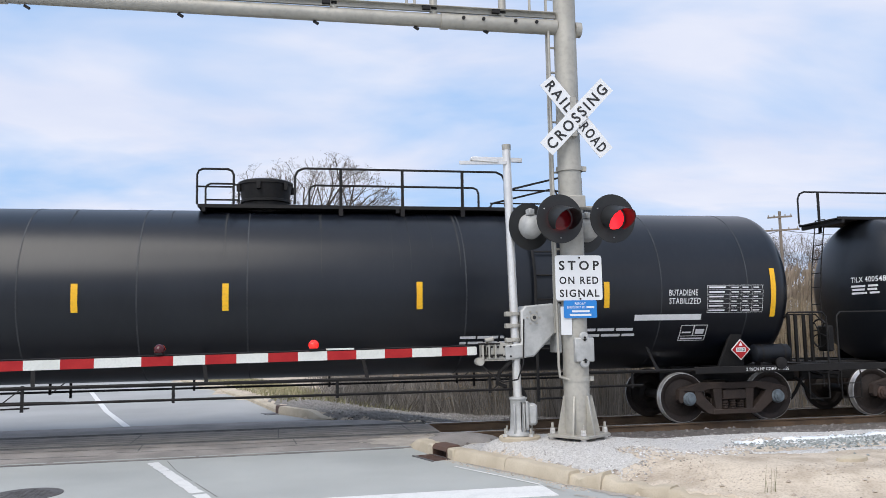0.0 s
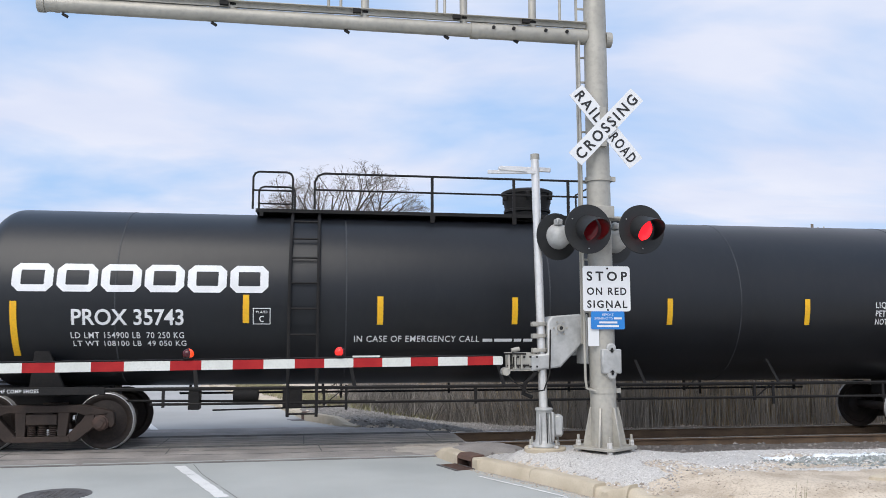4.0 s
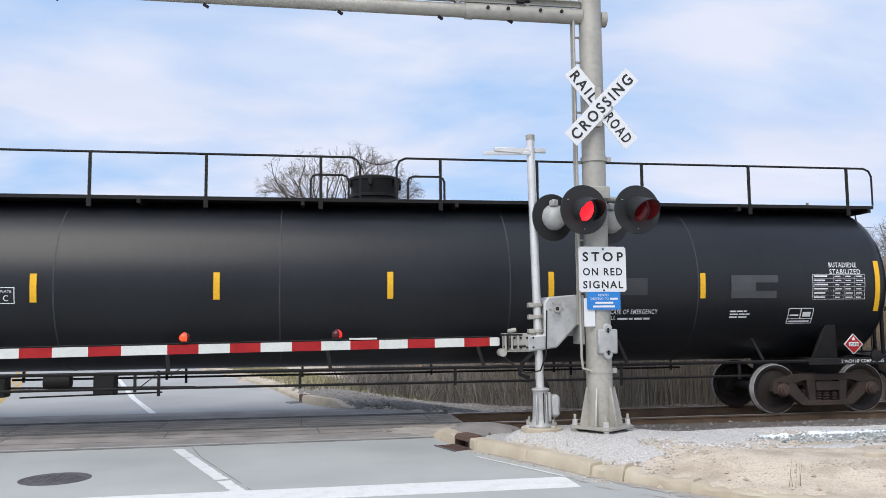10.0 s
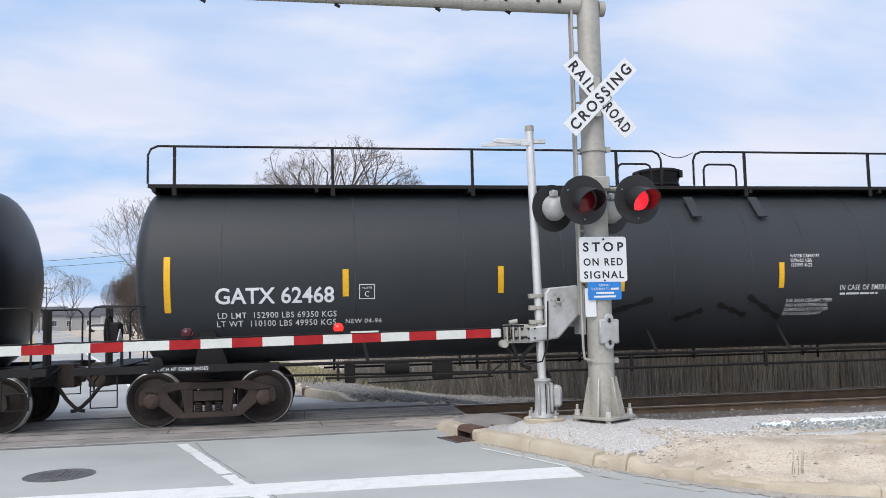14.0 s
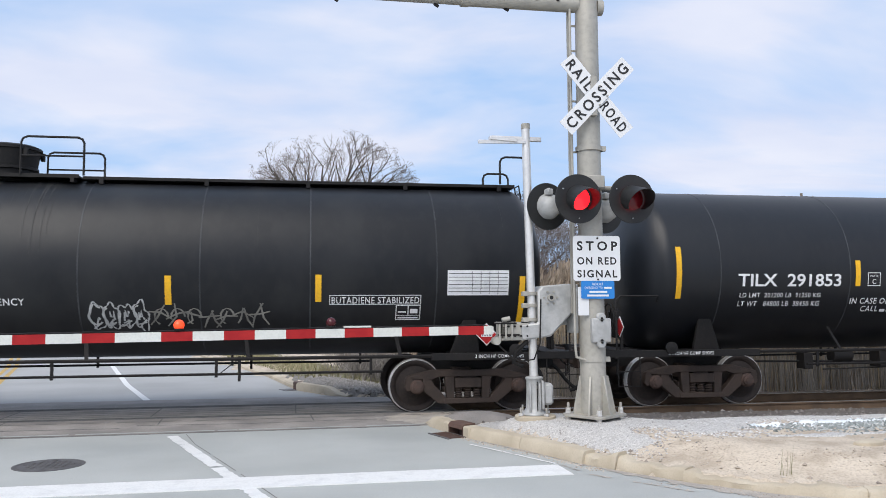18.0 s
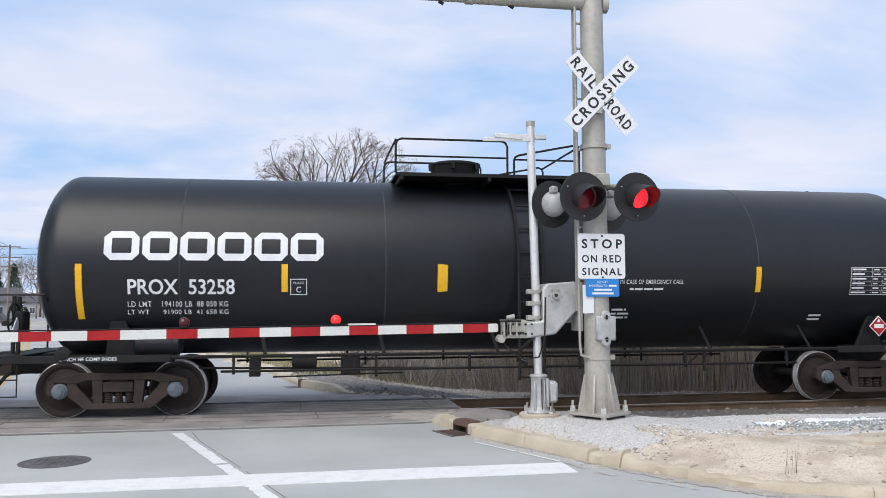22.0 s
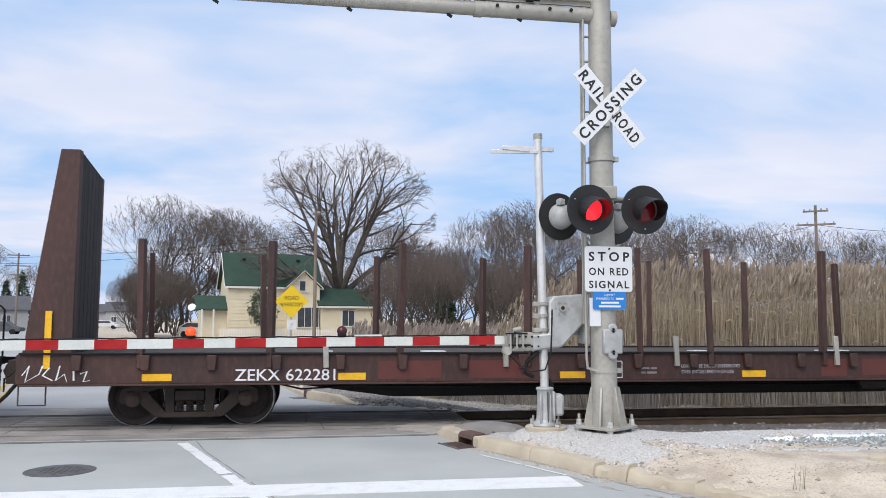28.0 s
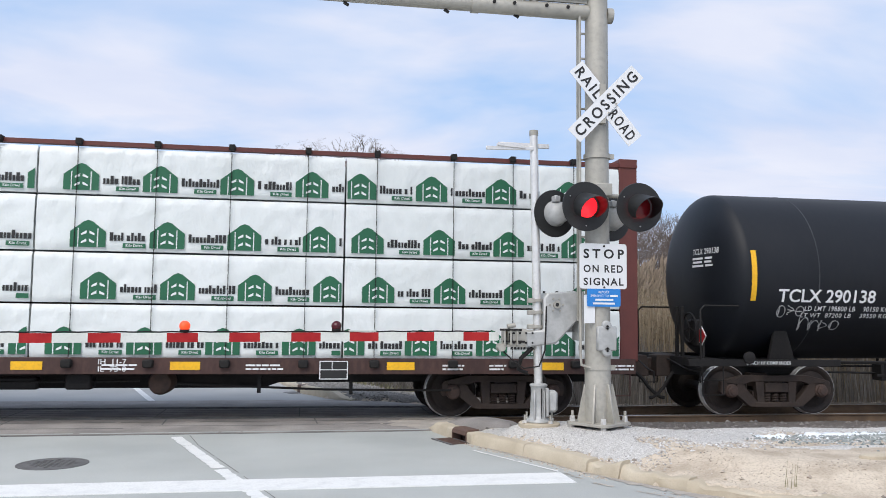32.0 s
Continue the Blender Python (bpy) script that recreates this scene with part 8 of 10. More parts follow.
def gate():
    ox, oy, oz = 2.82, 9.95, 0.40
    g = empty("crossing_gate", pose(3.09, 10.92, 0.267) @ Matrix.Scale(1.097, 4))
    tagged(g, "lowered crossing gate with red and white striped arm", "crossing gate")
    L = local(ox, oy, oz)
    part("pole", Shape().rod(L(2.835, 9.95, 0.5), L(2.76, 9.95, 4.12), 0.054, 24), M_ALU, g, "bright aluminium pole")
    part("pole_cap", Shape().rod(L(2.761, 9.95, 4.10), L(2.76, 9.95, 4.17), 0.058, 20), M_GALV, g)
    part("footing", Shape().lathe([(0.26, -0.25), (0.26, 0.0), (0.245, 0.012)], pose(0.02, 0, 0.035), 28), M_CURB, g, "round concrete footing")
    cast = Shape().lathe([(0.165, 0), (0.165, 0.025), (0.125, 0.05), (0.108, 0.09), (0.098, 0.30), (0.098, 0.44), (0.112, 0.45), (0.112, 0.475), (0.075, 0.485)], pose(0.01, 0, 0.045), 24)
    for k in (-0.07, 0.055):
        cast.box((k, -0.1, 0.25), (0.022, 0.05, 0.4), taper=(1, 0.5))
    cast = part("base_casting", cast, M_GREYBOX, g, "grey cast pole base", bevel=0.008)
    part("base_cover", Shape().box((0.165, -0.04, 0.31), (0.13, 0.17, 0.27)), M_GREYBOX, cast, "rounded cover on the pole base", bevel=0.03)
    part("cover_lip", Shape().box((0.09, -0.045, 0.30), (0.035, 0.2, 0.36)), M_GREYBOX, cast, bevel=0.01)
    part("base_seam", Shape().box((0.018, -0.112, 0.27), (0.008, 0.02, 0.40)), M_UNDER, cast)
    part("base_conduit", Shape().pipe([(0.12, 0.06, 0.45), (0.12, 0.06, 0.53), (0.10, 0.06, 0.58), (0.04, 0.05, 0.66)], 0.026, 8), M_UNDER, g, "black conduit out of the base")
    for a in range(4):
        x, y = 0.01 + 0.225 * math.cos(a * 1.57 + 0.45), 0.225 * math.sin(a * 1.57 + 0.45)
        b = part("anchor_bolt", Shape().rod((x, y, 0.02), (x, y, 0.15), 0.014, 8), M_GALV, g)
        part("nut", Shape().lathe([(0.03, 0), (0.03, 0.03)], pose(x, y, 0.05), 6), M_ALU, b)
    # mechanism housing
    hs = part("mechanism_housing", Shape().prism([L(x, 0, z)[::2] for x, z in [(2.87, 2.0), (2.93, 2.07), (3.30, 2.10), (3.33, 2.05), (3.33, 1.74), (3.03, 1.43), (2.64, 1.38), (2.64, 1.58), (2.87, 1.60)]][::-1], 0.34, pose(0, 0.06, 0)), M_GREYBOX, g, "grey steel gate motor housing", bevel=0.02)
    part("housing_shadow_box", Shape().box(L(3.24, 10.18, 1.80), (0.2, 0.2, 0.46)), M_GREYBOX, g, bevel=0.02)
    hub = part("hub", Shape().rod(L(3.03, 9.84, 1.92), L(3.03, 9.80, 1.92), 0.045, 16), M_GALV, hs)
    # black disc on the hub, its colour standing for a hole's dark inside
    part("hub_hole", Shape().rod(L(3.03, 9.80, 1.92), L(3.03, 9.795, 1.92), 0.024, 12), M_BLACKPAINT, hs)
    for i in range(6):
        a = i * math.pi / 3
        part("hub_bolt", Shape().rod(L(3.03 + 0.085 * math.cos(a), 9.84, 1.92 + 0.085 * math.sin(a)), L(3.03 + 0.085 * math.cos(a), 9.82, 1.92 + 0.085 * math.sin(a)), 0.014, 6), M_GALV, hs)
    part("housing_flange", Shape().box(L(3.345, 9.93, 1.78), (0.03, 0.4, 0.62)), M_GREYBOX, hs, bevel=0.008)
    # pole clamps and arm root
    for z in (1.95, 1.62, 1.80):
        part("clamp", Shape().rod(L(2.80, 9.95, z), L(2.80, 9.95, z + 0.045), 0.085, 16).box(L(2.72, 9.93, z + 0.02), (0.08, 0.1, 0.06)), M_GALV, g, bevel=0.006)
    rt = part("arm_root", Shape().box(L(2.58, 9.88, 1.5), (0.34, 0.05, 0.2)), M_GALV, g, "worn steel pivot bracket of the arm", bevel=0.005)
    part("root_cheek", Shape().box(L(2.58, 10.04, 1.5), (0.34, 0.05, 0.2)), M_GALV, rt, bevel=0.005)
    part("root_plate", Shape().box(L(2.5, 9.96, 1.6), (0.3, 0.2, 0.03)), M_GALV, rt, bevel=0.004)
    part("root_plate", Shape().box(L(2.5, 9.96, 1.40), (0.34, 0.2, 0.03)), M_GALV, rt, bevel=0.004)
    for x in (2.36, 2.44, 2.52):
        part("root_rib", Shape().box(L(x, 9.9, 1.5), (0.02, 0.16, 0.18)), M_GALV, rt)
    for x in (2.48, 2.56, 2.64, 2.72):
        for z in (1.44, 1.56):
            part("root_bolt", Shape().rod(L(x, 9.855, z), L(x, 9.835, z), 0.014, 6), M_UNDER, rt)
    # thin black plate laid on for the shade in a gap of the bracket
    part("root_gap", Shape().box(L(2.44, 9.853, 1.5), (0.05, 0.01, 0.12)), M_UNDER, rt)
    part("spring_rod", Shape().rod(L(2.34, 9.84, 1.455), L(2.62, 9.84, 1.455), 0.012, 8), M_UNDER, rt)
    part("spring_rod", Shape().rod(L(2.30, 9.84, 1.60), L(2.58, 9.84, 1.60), 0.012, 8), M_UNDER, rt)
    part("pin", Shape().rod(L(2.40, 9.86, 1.64), L(2.50, 9.86, 1.66), 0.03, 10), M_GALV, rt)
    part("pin", Shape().rod(L(2.33, 9.84, 1.38), L(2.33, 9.99, 1.38), 0.05, 12), M_GALV, rt)
    part("counter_cable", Shape().pipe([L(2.9, 9.84, 1.9), L(2.88, 9.80, 1.6), L(2.87, 9.80, 1.35), L(2.80, 9.82, 1.15), L(2.62, 9.86, 1.12), L(2.5, 9.9, 1.2), L(2.3, 9.88, 1.38)], 0.01, 6), M_UNDER, g, "drooping black cable")
    part("lower_cable", Shape().pipe([L(2.74, 9.9, 1.38), L(2.6, 9.95, 1.24), L(2.58, 10.0, 1.1), L(2.7, 10.02, 1.05)], 0.028, 8), M_UNDER, g)
    # cross piece near the top
    part("cross_piece", Shape().bar(L(2.30, 9.93, 3.97), L(2.97, 9.96, 3.97), 0.03, 0.06).bar(L(2.12, 9.9, 3.91), L(2.75, 9.9, 3.925), 0.02, 0.05).box(L(2.45, 9.92, 3.95), (0.36, 0.1, 0.05), pose(0, 0, 0, 0, 4, 0)), M_ALU, g, "bent metal cross piece on the pole", bevel=0.006)
    # the striped arm: pieces end to end
    def P(x, z):
        return Vector(L(x, 9.702 + 0.1 * x, z))
    def piece(name, a, b, material, parent, dz=0.0):
        pa, pb = P(a, 1.515 + 0.008 * (a - 2.2) + dz), P(b, 1.515 + 0.008 * (b - 2.2) + dz)
        return part(name, Shape().bar(pa, pb, 0.05, 0.106), material, parent, "red reflective band" if material is M_RED_TAPE else "white reflective band")
    arm = part("arm", Shape().bar(P(2.30, 1.515), P(-6.2, 1.447), 0.04, 0.09), M_ALU, g, "long gate arm")
    reds = [(1.84, 2.17), (1.126, 1.466), (0.43, 0.778), (-0.255, 0.087), (-0.955, -0.611), (-1.635, -1.298), (-2.459, -2.12), (-3.148, -2.821), (-3.84, -3.5), (-4.52, -4.18), (-5.2, -4.86), (-5.9, -5.56)]
    edge = 2.285
    for a, b in reds:
        piece("band", b, edge, M_WHITE_TAPE, arm)
        piece("band", a, b, M_RED_TAPE, arm)
        edge = a
    part("arm_joint", Shape().bar(P(0.42, 1.575), P(0.75, 1.576), 0.06, 0.02), M_WHITE_TAPE, arm)
    cable = [P(2.2 - i * 0.14, 1.576 + 0.006 * (i % 2) - 0.00112 * i) for i in range(58)]
    part("arm_cable", Shape().pipe(cable, 0.009, 5), M_UNDER, arm, "thin dark lamp cable along the arm")
    ball = [(0.0, -0.064), (0.03, -0.056), (0.05, -0.036), (0.06, -0.014), (0.061, 0.0), (0.06, 0.014), (0.05, 0.036), (0.03, 0.056), (0.0, 0.064)]
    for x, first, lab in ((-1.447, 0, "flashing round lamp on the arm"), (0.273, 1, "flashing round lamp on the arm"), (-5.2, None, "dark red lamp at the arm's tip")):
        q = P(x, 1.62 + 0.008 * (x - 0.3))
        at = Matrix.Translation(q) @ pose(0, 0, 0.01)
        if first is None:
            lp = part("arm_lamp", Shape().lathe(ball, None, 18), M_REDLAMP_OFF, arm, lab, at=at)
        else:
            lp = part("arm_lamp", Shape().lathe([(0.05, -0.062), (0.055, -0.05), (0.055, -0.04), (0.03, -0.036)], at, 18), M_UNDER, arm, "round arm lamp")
            turning_drum("lamp_drum", ball, at, lp, M_ARMRED if first else M_AMBER, M_REDLAMP_OFF, first, "round red drum added to flash the arm lamp, one half aglow")
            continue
        part("lamp_foot", Shape().box(tuple(q + Vector((0.0, 0, -0.05))), (0.15, 0.05, 0.03)), M_UNDER, lp, bevel=0.006)


gate()


# ---- small things on the road and verge ----
def manhole():
    m = empty("manhole_cover", pose(-2.95, 10.1, 0.0))
    tagged(m, "round rusty iron manhole cover set in concrete", "manhole cover")
    part("frame", Shape().lathe([(0.39, -0.05), (0.39, 0.006), (0.36, 0.008), (0.345, 0.002)], None, 40), M_IRON, m)
    lid = Shape().lathe([(0.34, -0.05), (0.34, 0.005), (0.30, 0.007), (0, 0.007)], None, 40)
    for i in range(-4, 5):
        for j in range(-4, 5):
            if i * i + j * j < 17:
                lid.box((i * 0.065, j * 0.065, 0.009), (0.035, 0.035, 0.006))
    part("lid", lid, M_IRON, m, "dark cast iron lid with raised studs")


def inlet():
    """A hooded iron inlet in place of one curb length, its grate flat in the gutter."""
    (ax, ay), (bx, by) = CURB[2], CURB[3]
    m = empty("storm_drain", pose((ax + bx) / 2, (ay + by) / 2, 0, 0, 0, math.degrees(math.atan2(by - ay, bx - ax))))
    tagged(m, "rusty storm drain inlet at the curb", "storm drain")
    for i in range(8):
        part("grate_bar", Shape().box((-0.24 + i * 0.07, -0.13, 0.004), (0.026, 0.27, 0.02)), M_RUSTPLATE, m)
    part("grate_frame", Shape().box((0, -0.28, 0.004), (0.6, 0.03, 0.022)).box((0, 0.0, 0.004), (0.6, 0.03, 0.022)).box((0, -0.14, -0.03), (0.56, 0.25, 0.03)), M_IRON, m, "dark cast iron grate frame")
    ln = math.hypot(bx - ax, by - ay)
    hood_sh = Shape()
    prof = [(-0.02, 0.10), (0.0, 0.15), (0.04, 0.172), (0.2, 0.175), (0.215, 0.1), (0.17, 0.1), (0.16, 0.135), (0.05, 0.135), (0.02, 0.10)]
    n = len(prof)
    for x in (-0.2, 0.2):
        hood_sh.v += [(x, u, z) for u, z in prof]
    hood_sh.f = [(i, (i + 1) % n, (i + 1) % n + n, i + n) for i in range(n)] + [tuple(reversed(range(n))), tuple(range(n, 2 * n))]
    part("throat", hood_sh, M_RUSTPLATE, m, "rusty iron curb hood")
    part("throat_back", Shape().box((0, 0.18, 0.03), (0.4, 0.05, 0.2)).box((-0.195, 0.09, 0.03), (0.02, 0.2, 0.2)).box((0.195, 0.09, 0.03), (0.02, 0.2, 0.2)), M_RUSTPLATE, m)
    for k in (-1, 1):
        part("curb_end", Shape().box((k * (0.2 + (ln / 2 - 0.2) / 2), 0.1, 0.028), (ln / 2 - 0.2, 0.215, 0.25)), M_CURB, m, "short cast curb beside the inlet", bevel=0.02)


manhole()
inlet()


def asphalt_mound():
    sh = Shape()
    rings = [(1.0, -0.04), (0.92, 0.03), (0.75, 0.085), (0.5, 0.125), (0.25, 0.145)]
    n = 28
    for k, (r, h) in enumerate(rings):
        for i in range(n):
            a = 6.2832 * i / n
            w = 1 + 0.12 * noise.noise((math.cos(a) * 2, math.sin(a) * 2, k * 0.4))
            sh.v.append((2.68 + 0.68 * r * w * math.cos(a), 12.78 + 0.42 * r * w * math.sin(a), h + 0.012 * noise.noise((a, r * 4, 1))))
    for k in range(len(rings) - 1):
        sh.join(k * n, (k + 1) * n, n)
    sh.f.append(tuple(range((len(rings) - 1) * n, len(rings) * n)))
    m = part("asphalt_mound", sh, M_ASPHALT, angle=80)
    tagged(m, "low smoothed hump of asphalt at the crossing's edge", kind="structure")


asphalt_mound()


def stone_verts(r, rnd):
    s = [(1, 0, 0), (-1, 0, 0), (0, 1, 0), (0, -1, 0), (0, 0, 0.8), (0, 0, -0.6)]
    return [(x * r * rnd.uniform(0.7, 1.3), y * r * rnd.uniform(0.7, 1.3), z * r * rnd.uniform(0.6, 1.2)) for x, y, z in s]


STONE_F = [(0, 2, 4), (2, 1, 4), (1, 3, 4), (3, 0, 4), (2, 0, 5), (1, 2, 5), (3, 1, 5), (0, 3, 5)]


def stones(name, spots, rmin, rmax, material, label, seed):
    rnd = random.Random(seed)
    V, F = [], []
    for x, y, z in spots:
        k = len(V)
        r = rnd.uniform(rmin, rmax) ** 1.0
        a = rnd.uniform(0, 6.28)
        c, s = math.cos(a), math.sin(a)
        V += [(x + vx * c - vy * s, y + vx * s + vy * c, z + vz + r * 0.15) for vx, vy, vz in stone_verts(r, rnd)]
        F += [tuple(i + k for i in f) for f in STONE_F]
    me = bpy.data.meshes.new(name)
    me.from_pydata(V, [], F)
    me.materials.append(material)
    return tagged(new(name, me), label, name.replace("_", " "), kind="stuff")


def island_mat(name, cols, rough=0.9):
    """Each loose piece takes its own shade."""
    m = bpy.data.materials.new(name)
    m.use_nodes = True
    nt = m.node_tree
    N, Lk = nt.nodes.new, nt.links.new
    b = nt.nodes["Principled BSDF"]
    geo, ramp = N("ShaderNodeNewGeometry"), N("ShaderNodeValToRGB")
    ramp.color_ramp.elements[0].color, ramp.color_ramp.elements[1].color = (*cols[0], 1), (*cols[-1], 1)
    for i, c in enumerate(cols[1:-1]):
        e = ramp.color_ramp.elements.new((i + 1) / (len(cols) - 1))
        e.color = (*c, 1)
    Lk(geo.outputs["Random Per Island"], ramp.inputs[0])
    co, n = N("ShaderNodeTexCoord"), N("ShaderNodeTexNoise")
    n.inputs["Scale"].default_value = 1.2
    Lk(co.outputs["Object"], n.inputs["Vector"])
    hs, mr = N("ShaderNodeHueSaturation"), N("ShaderNodeMapRange")
    mr.inputs["To Min"].default_value, mr.inputs["To Max"].default_value = 0.7, 1.3
    Lk(n.outputs[0], mr.inputs[0])
    Lk(mr.outputs[0], hs.inputs["Value"])
    Lk(ramp.outputs[0], hs.inputs["Color"])
    Lk(hs.outputs[0], b.inputs["Base Color"])
    b.inputs["Roughness"].default_value = rough
    return m


M_GRAVEL = island_mat("pale_gravel", [(0.62, 0.60, 0.58), (0.40, 0.38, 0.36), (0.70, 0.69, 0.68), (0.25, 0.235, 0.22), (0.55, 0.52, 0.48)])
M_PEBBLE = island_mat("dirt_pebbles", [(0.47, 0.41, 0.33), (0.36, 0.30, 0.24), (0.55, 0.49, 0.42), (0.22, 0.185, 0.155)])
M_BALLASTS = island_mat("dark_ballast", [(0.20, 0.18, 0.165), (0.12, 0.105, 0.095), (0.26, 0.24, 0.22), (0.08, 0.07, 0.065)])
M_BANKSTONE = island_mat("grey_bank_gravel", [(0.33, 0.31, 0.29), (0.21, 0.193, 0.175), (0.42, 0.40, 0.37), (0.14, 0.13, 0.115)])
M_COARSE = island_mat("coarse_grey_gravel", [(0.30, 0.33, 0.32), (0.17, 0.19, 0.185), (0.44, 0.46, 0.45), (0.10, 0.115, 0.11)])
M_SNOW = island_mat("crusted_snow", [(0.75, 0.80, 0.84), (0.62, 0.70, 0.76), (0.85, 0.87, 0.90)], 0.6)


def bed_edge(x, y):
    """Where the gravel gives way to bare dirt."""
    return 8.6 + 0.55 * smooth(3.0, 5.2, x) + 0.3 * smooth(4.9, 6.4, x) + 0.75 * noise.noise((x * 1.1, y * 1.6, 3)) + 0.25 * noise.noise((x * 4, y * 4, 5))


def crest(x, y):
    """Where the pale gravel ends and the dark ballast shoulder begins."""
    return 10.75 + 0.3 * noise.noise((x * 1.3, 5, 2)) - 0.4 * smooth(6, 9, x)


def snow_y(x):
    return 9.52 + 0.1 * math.sin(x * 1.9) - 0.03 * (x - 5.5)


def scatter():
    rnd = random.Random(5)
    gravel, peb, bal, snow, farb, coarse = [], [], [], [], [], []
    while len(gravel) < 14000:
        x, y = rnd.uniform(2.2, 13.5), rnd.uniform(8.5, 12.2)
        d = curb_gap(x, y) if y > curb_y(x) else 0
        edge = bed_edge(x, y)
        if d < 0.24 or (x > 4.3 and y > crest(x, y)) or (y < edge and rnd.random() < 0.5 + 0.7 * (edge - y)):
            continue
        gravel.append((x, y, ground_z(x, y)))
    while len(peb) < 5200:
        x, y = rnd.uniform(3.2, 12), rnd.uniform(6.6, 10.2)
        if y < curb_y(x) or curb_gap(x, y) < 0.22 or noise.noise((x * 1.1, y * 2.4, 8)) + 0.5 * noise.noise((x * 4, y * 5, 2)) + rnd.uniform(-0.15, 0.15) < 0.08:
            continue
        peb.append((x, y, ground_z(x, y)))
    while len(bal) < 8600:
        x, y = rnd.uniform(2.5, 24), rnd.uniform(10.2, 18.4)
        if (y < 12.2 and (x < 4.3 or y < crest(x, y))) or (y > 17 and x < 4) or abs(y - 14.1) < 0.06 or abs(y - 15.6) < 0.06 or (y < 12.9 and rnd.random() < 0.4):
            continue
        bal.append((x, y, ground_z(x, y)))
    while len(snow) < 420:
        x = rnd.uniform(5.5, 11.5)
        y = snow_y(x) + rnd.gauss(0, 0.1)
        if noise.noise((x * 1.7, y * 3, 7)) < -0.05:
            continue
        snow.append((x, y, ground_z(x, y)))
    while len(coarse) < 4200:
        x = rnd.uniform(5.2, 10.5)
        y = snow_y(x) + 0.12 - abs(rnd.gauss(0, 0.36))
        if x < 5.9 + rnd.gauss(0, 0.35) or noise.noise((x * 2, y * 3, 5)) < -0.25:
            continue
        coarse.append((x, y, ground_z(x, y)))
    while len(farb) < 8000:
        x, y = rnd.uniform(0.0, 9), rnd.uniform(16.6, 21.5)
        if x < far_edge(y) + 0.3 or y > reed_front(x) + 0.3 or rnd.random() < 0.85 * smooth(3.4, 5.5, x) * (1 - smooth(18.0, 18.8, y)):
            continue
        farb.append((x, y, ground_z(x, y)))
    def sheet(name, x0, x1, y0, y1, step, inside, lift, material, label):
        """A thin uneven layer on the ground wherever inside(x, y) holds."""
        sh, ids = Shape(), {}
        nx, ny = int((x1 - x0) / step), int((y1 - y0) / step)

        def vert(i, j):
            if (i, j) not in ids:
                x, y = x0 + i * step, y0 + j * step
                ids[i, j] = len(sh.v)
                sh.v.append((x + rnd.uniform(-0.3, 0.3) * step, y + rnd.uniform(-0.3, 0.3) * step, ground_z(x, y) + lift * rnd.uniform(0.6, 1.4)))
            return ids[i, j]
        for i in range(nx):
            for j in range(ny):
                if inside(x0 + (i + 0.5) * step, y0 + (j + 0.5) * step):
                    sh.f.append((vert(i, j), vert(i + 1, j), vert(i + 1, j + 1), vert(i, j + 1)))
        uses = collections.Counter(v for f in sh.f for v in f)
        for v, c in uses.items():              # the rim sinks into the ground
            if c < 4:
                x, y, z = sh.v[v]
                sh.v[v] = (x, y, z - lift - 0.04)
        tagged(part(name, sh, material, angle=80), label, name.replace("_", " "), kind="stuff")

    sheet("gravel_bed", 2.2, 13.4, 8.4, 12.4, 0.07, lambda x, y: y > curb_y(x) and curb_gap(x, y) > 0.26 and (x < 4.3 or y < crest(x, y)) and (y > bed_edge(x, y) + 0.1 or (y > 8.2 and x > 5.2 and noise.noise((x * 1.1, y * 2.6, 6)) > 0.22)), 0.012, M_GRAVELBED, "bed of fine pale gravel between curb and track")
    sheet("ballast_bed", 2.5, 26, 10.0, 18.7, 0.14, lambda x, y: x > 2.75 and (y > 12.5 or (x > 4.2 and y > crest(x, y) - 0.1)) and (y < 16.5 or y < 16.5 + 2.2 * smooth(3.2, 5.5, x) + 0.5 * noise.noise((x, y, 2))), 0.015, M_DARKBED, "dark gravel bed of the track")
    sheet("gravel_bank", -2.0, 9.0, 16.5, 24.0, 0.14, lambda x, y: 0.2 < x - far_edge(y) and y > 16.4 + 2.2 * smooth(3.2, 5.5, x) and y < reed_front(x) + 1.5 + noise.noise((x, y, 5)) and x - far_edge(y) < 9 - 2.2 * (y - 19), 0.015, M_BANKBED, "grey gravel bank behind the far curb")
    sheet("snow_patch", 5.5, 12.0, 8.8, 10.2, 0.045, lambda x, y: abs(y - snow_y(x)) < 0.12 * smooth(5.4, 6.2, x) + 0.2 * noise.noise((x * 1.7, y * 3.5, 7)) + 0.12 * noise.noise((x * 6, y * 9, 3)), 0.035, M_SNOWBED, "thin patch of old crusted snow on the gravel")
    dusty = Shape()
    for i in range(60):
        for j in range(26):
            x, y = -0.6 + i * 0.05, 12.52 + j * 0.05
            if x + 0.9 * noise.noise((x * 1.6, y * 1.6, 4)) + 0.4 * noise.noise((x * 6, y * 6, 4)) > 1.0 + abs(y - 13.0) * 0.9 and x < 2.45:
                k = len(dusty.v)
                dusty.v += [(x, y, 0.0165), (x + 0.05, y, 0.0165), (x + 0.05, y + 0.05, 0.0165), (x, y + 0.05, 0.0165)]
                dusty.f.append((k, k + 1, k + 2, k + 3))
    tagged(part("dust_film", dusty, M_DUSTFILM), "pale dust trodden over the asphalt", "dust", kind="stuff")
    silt = Shape()
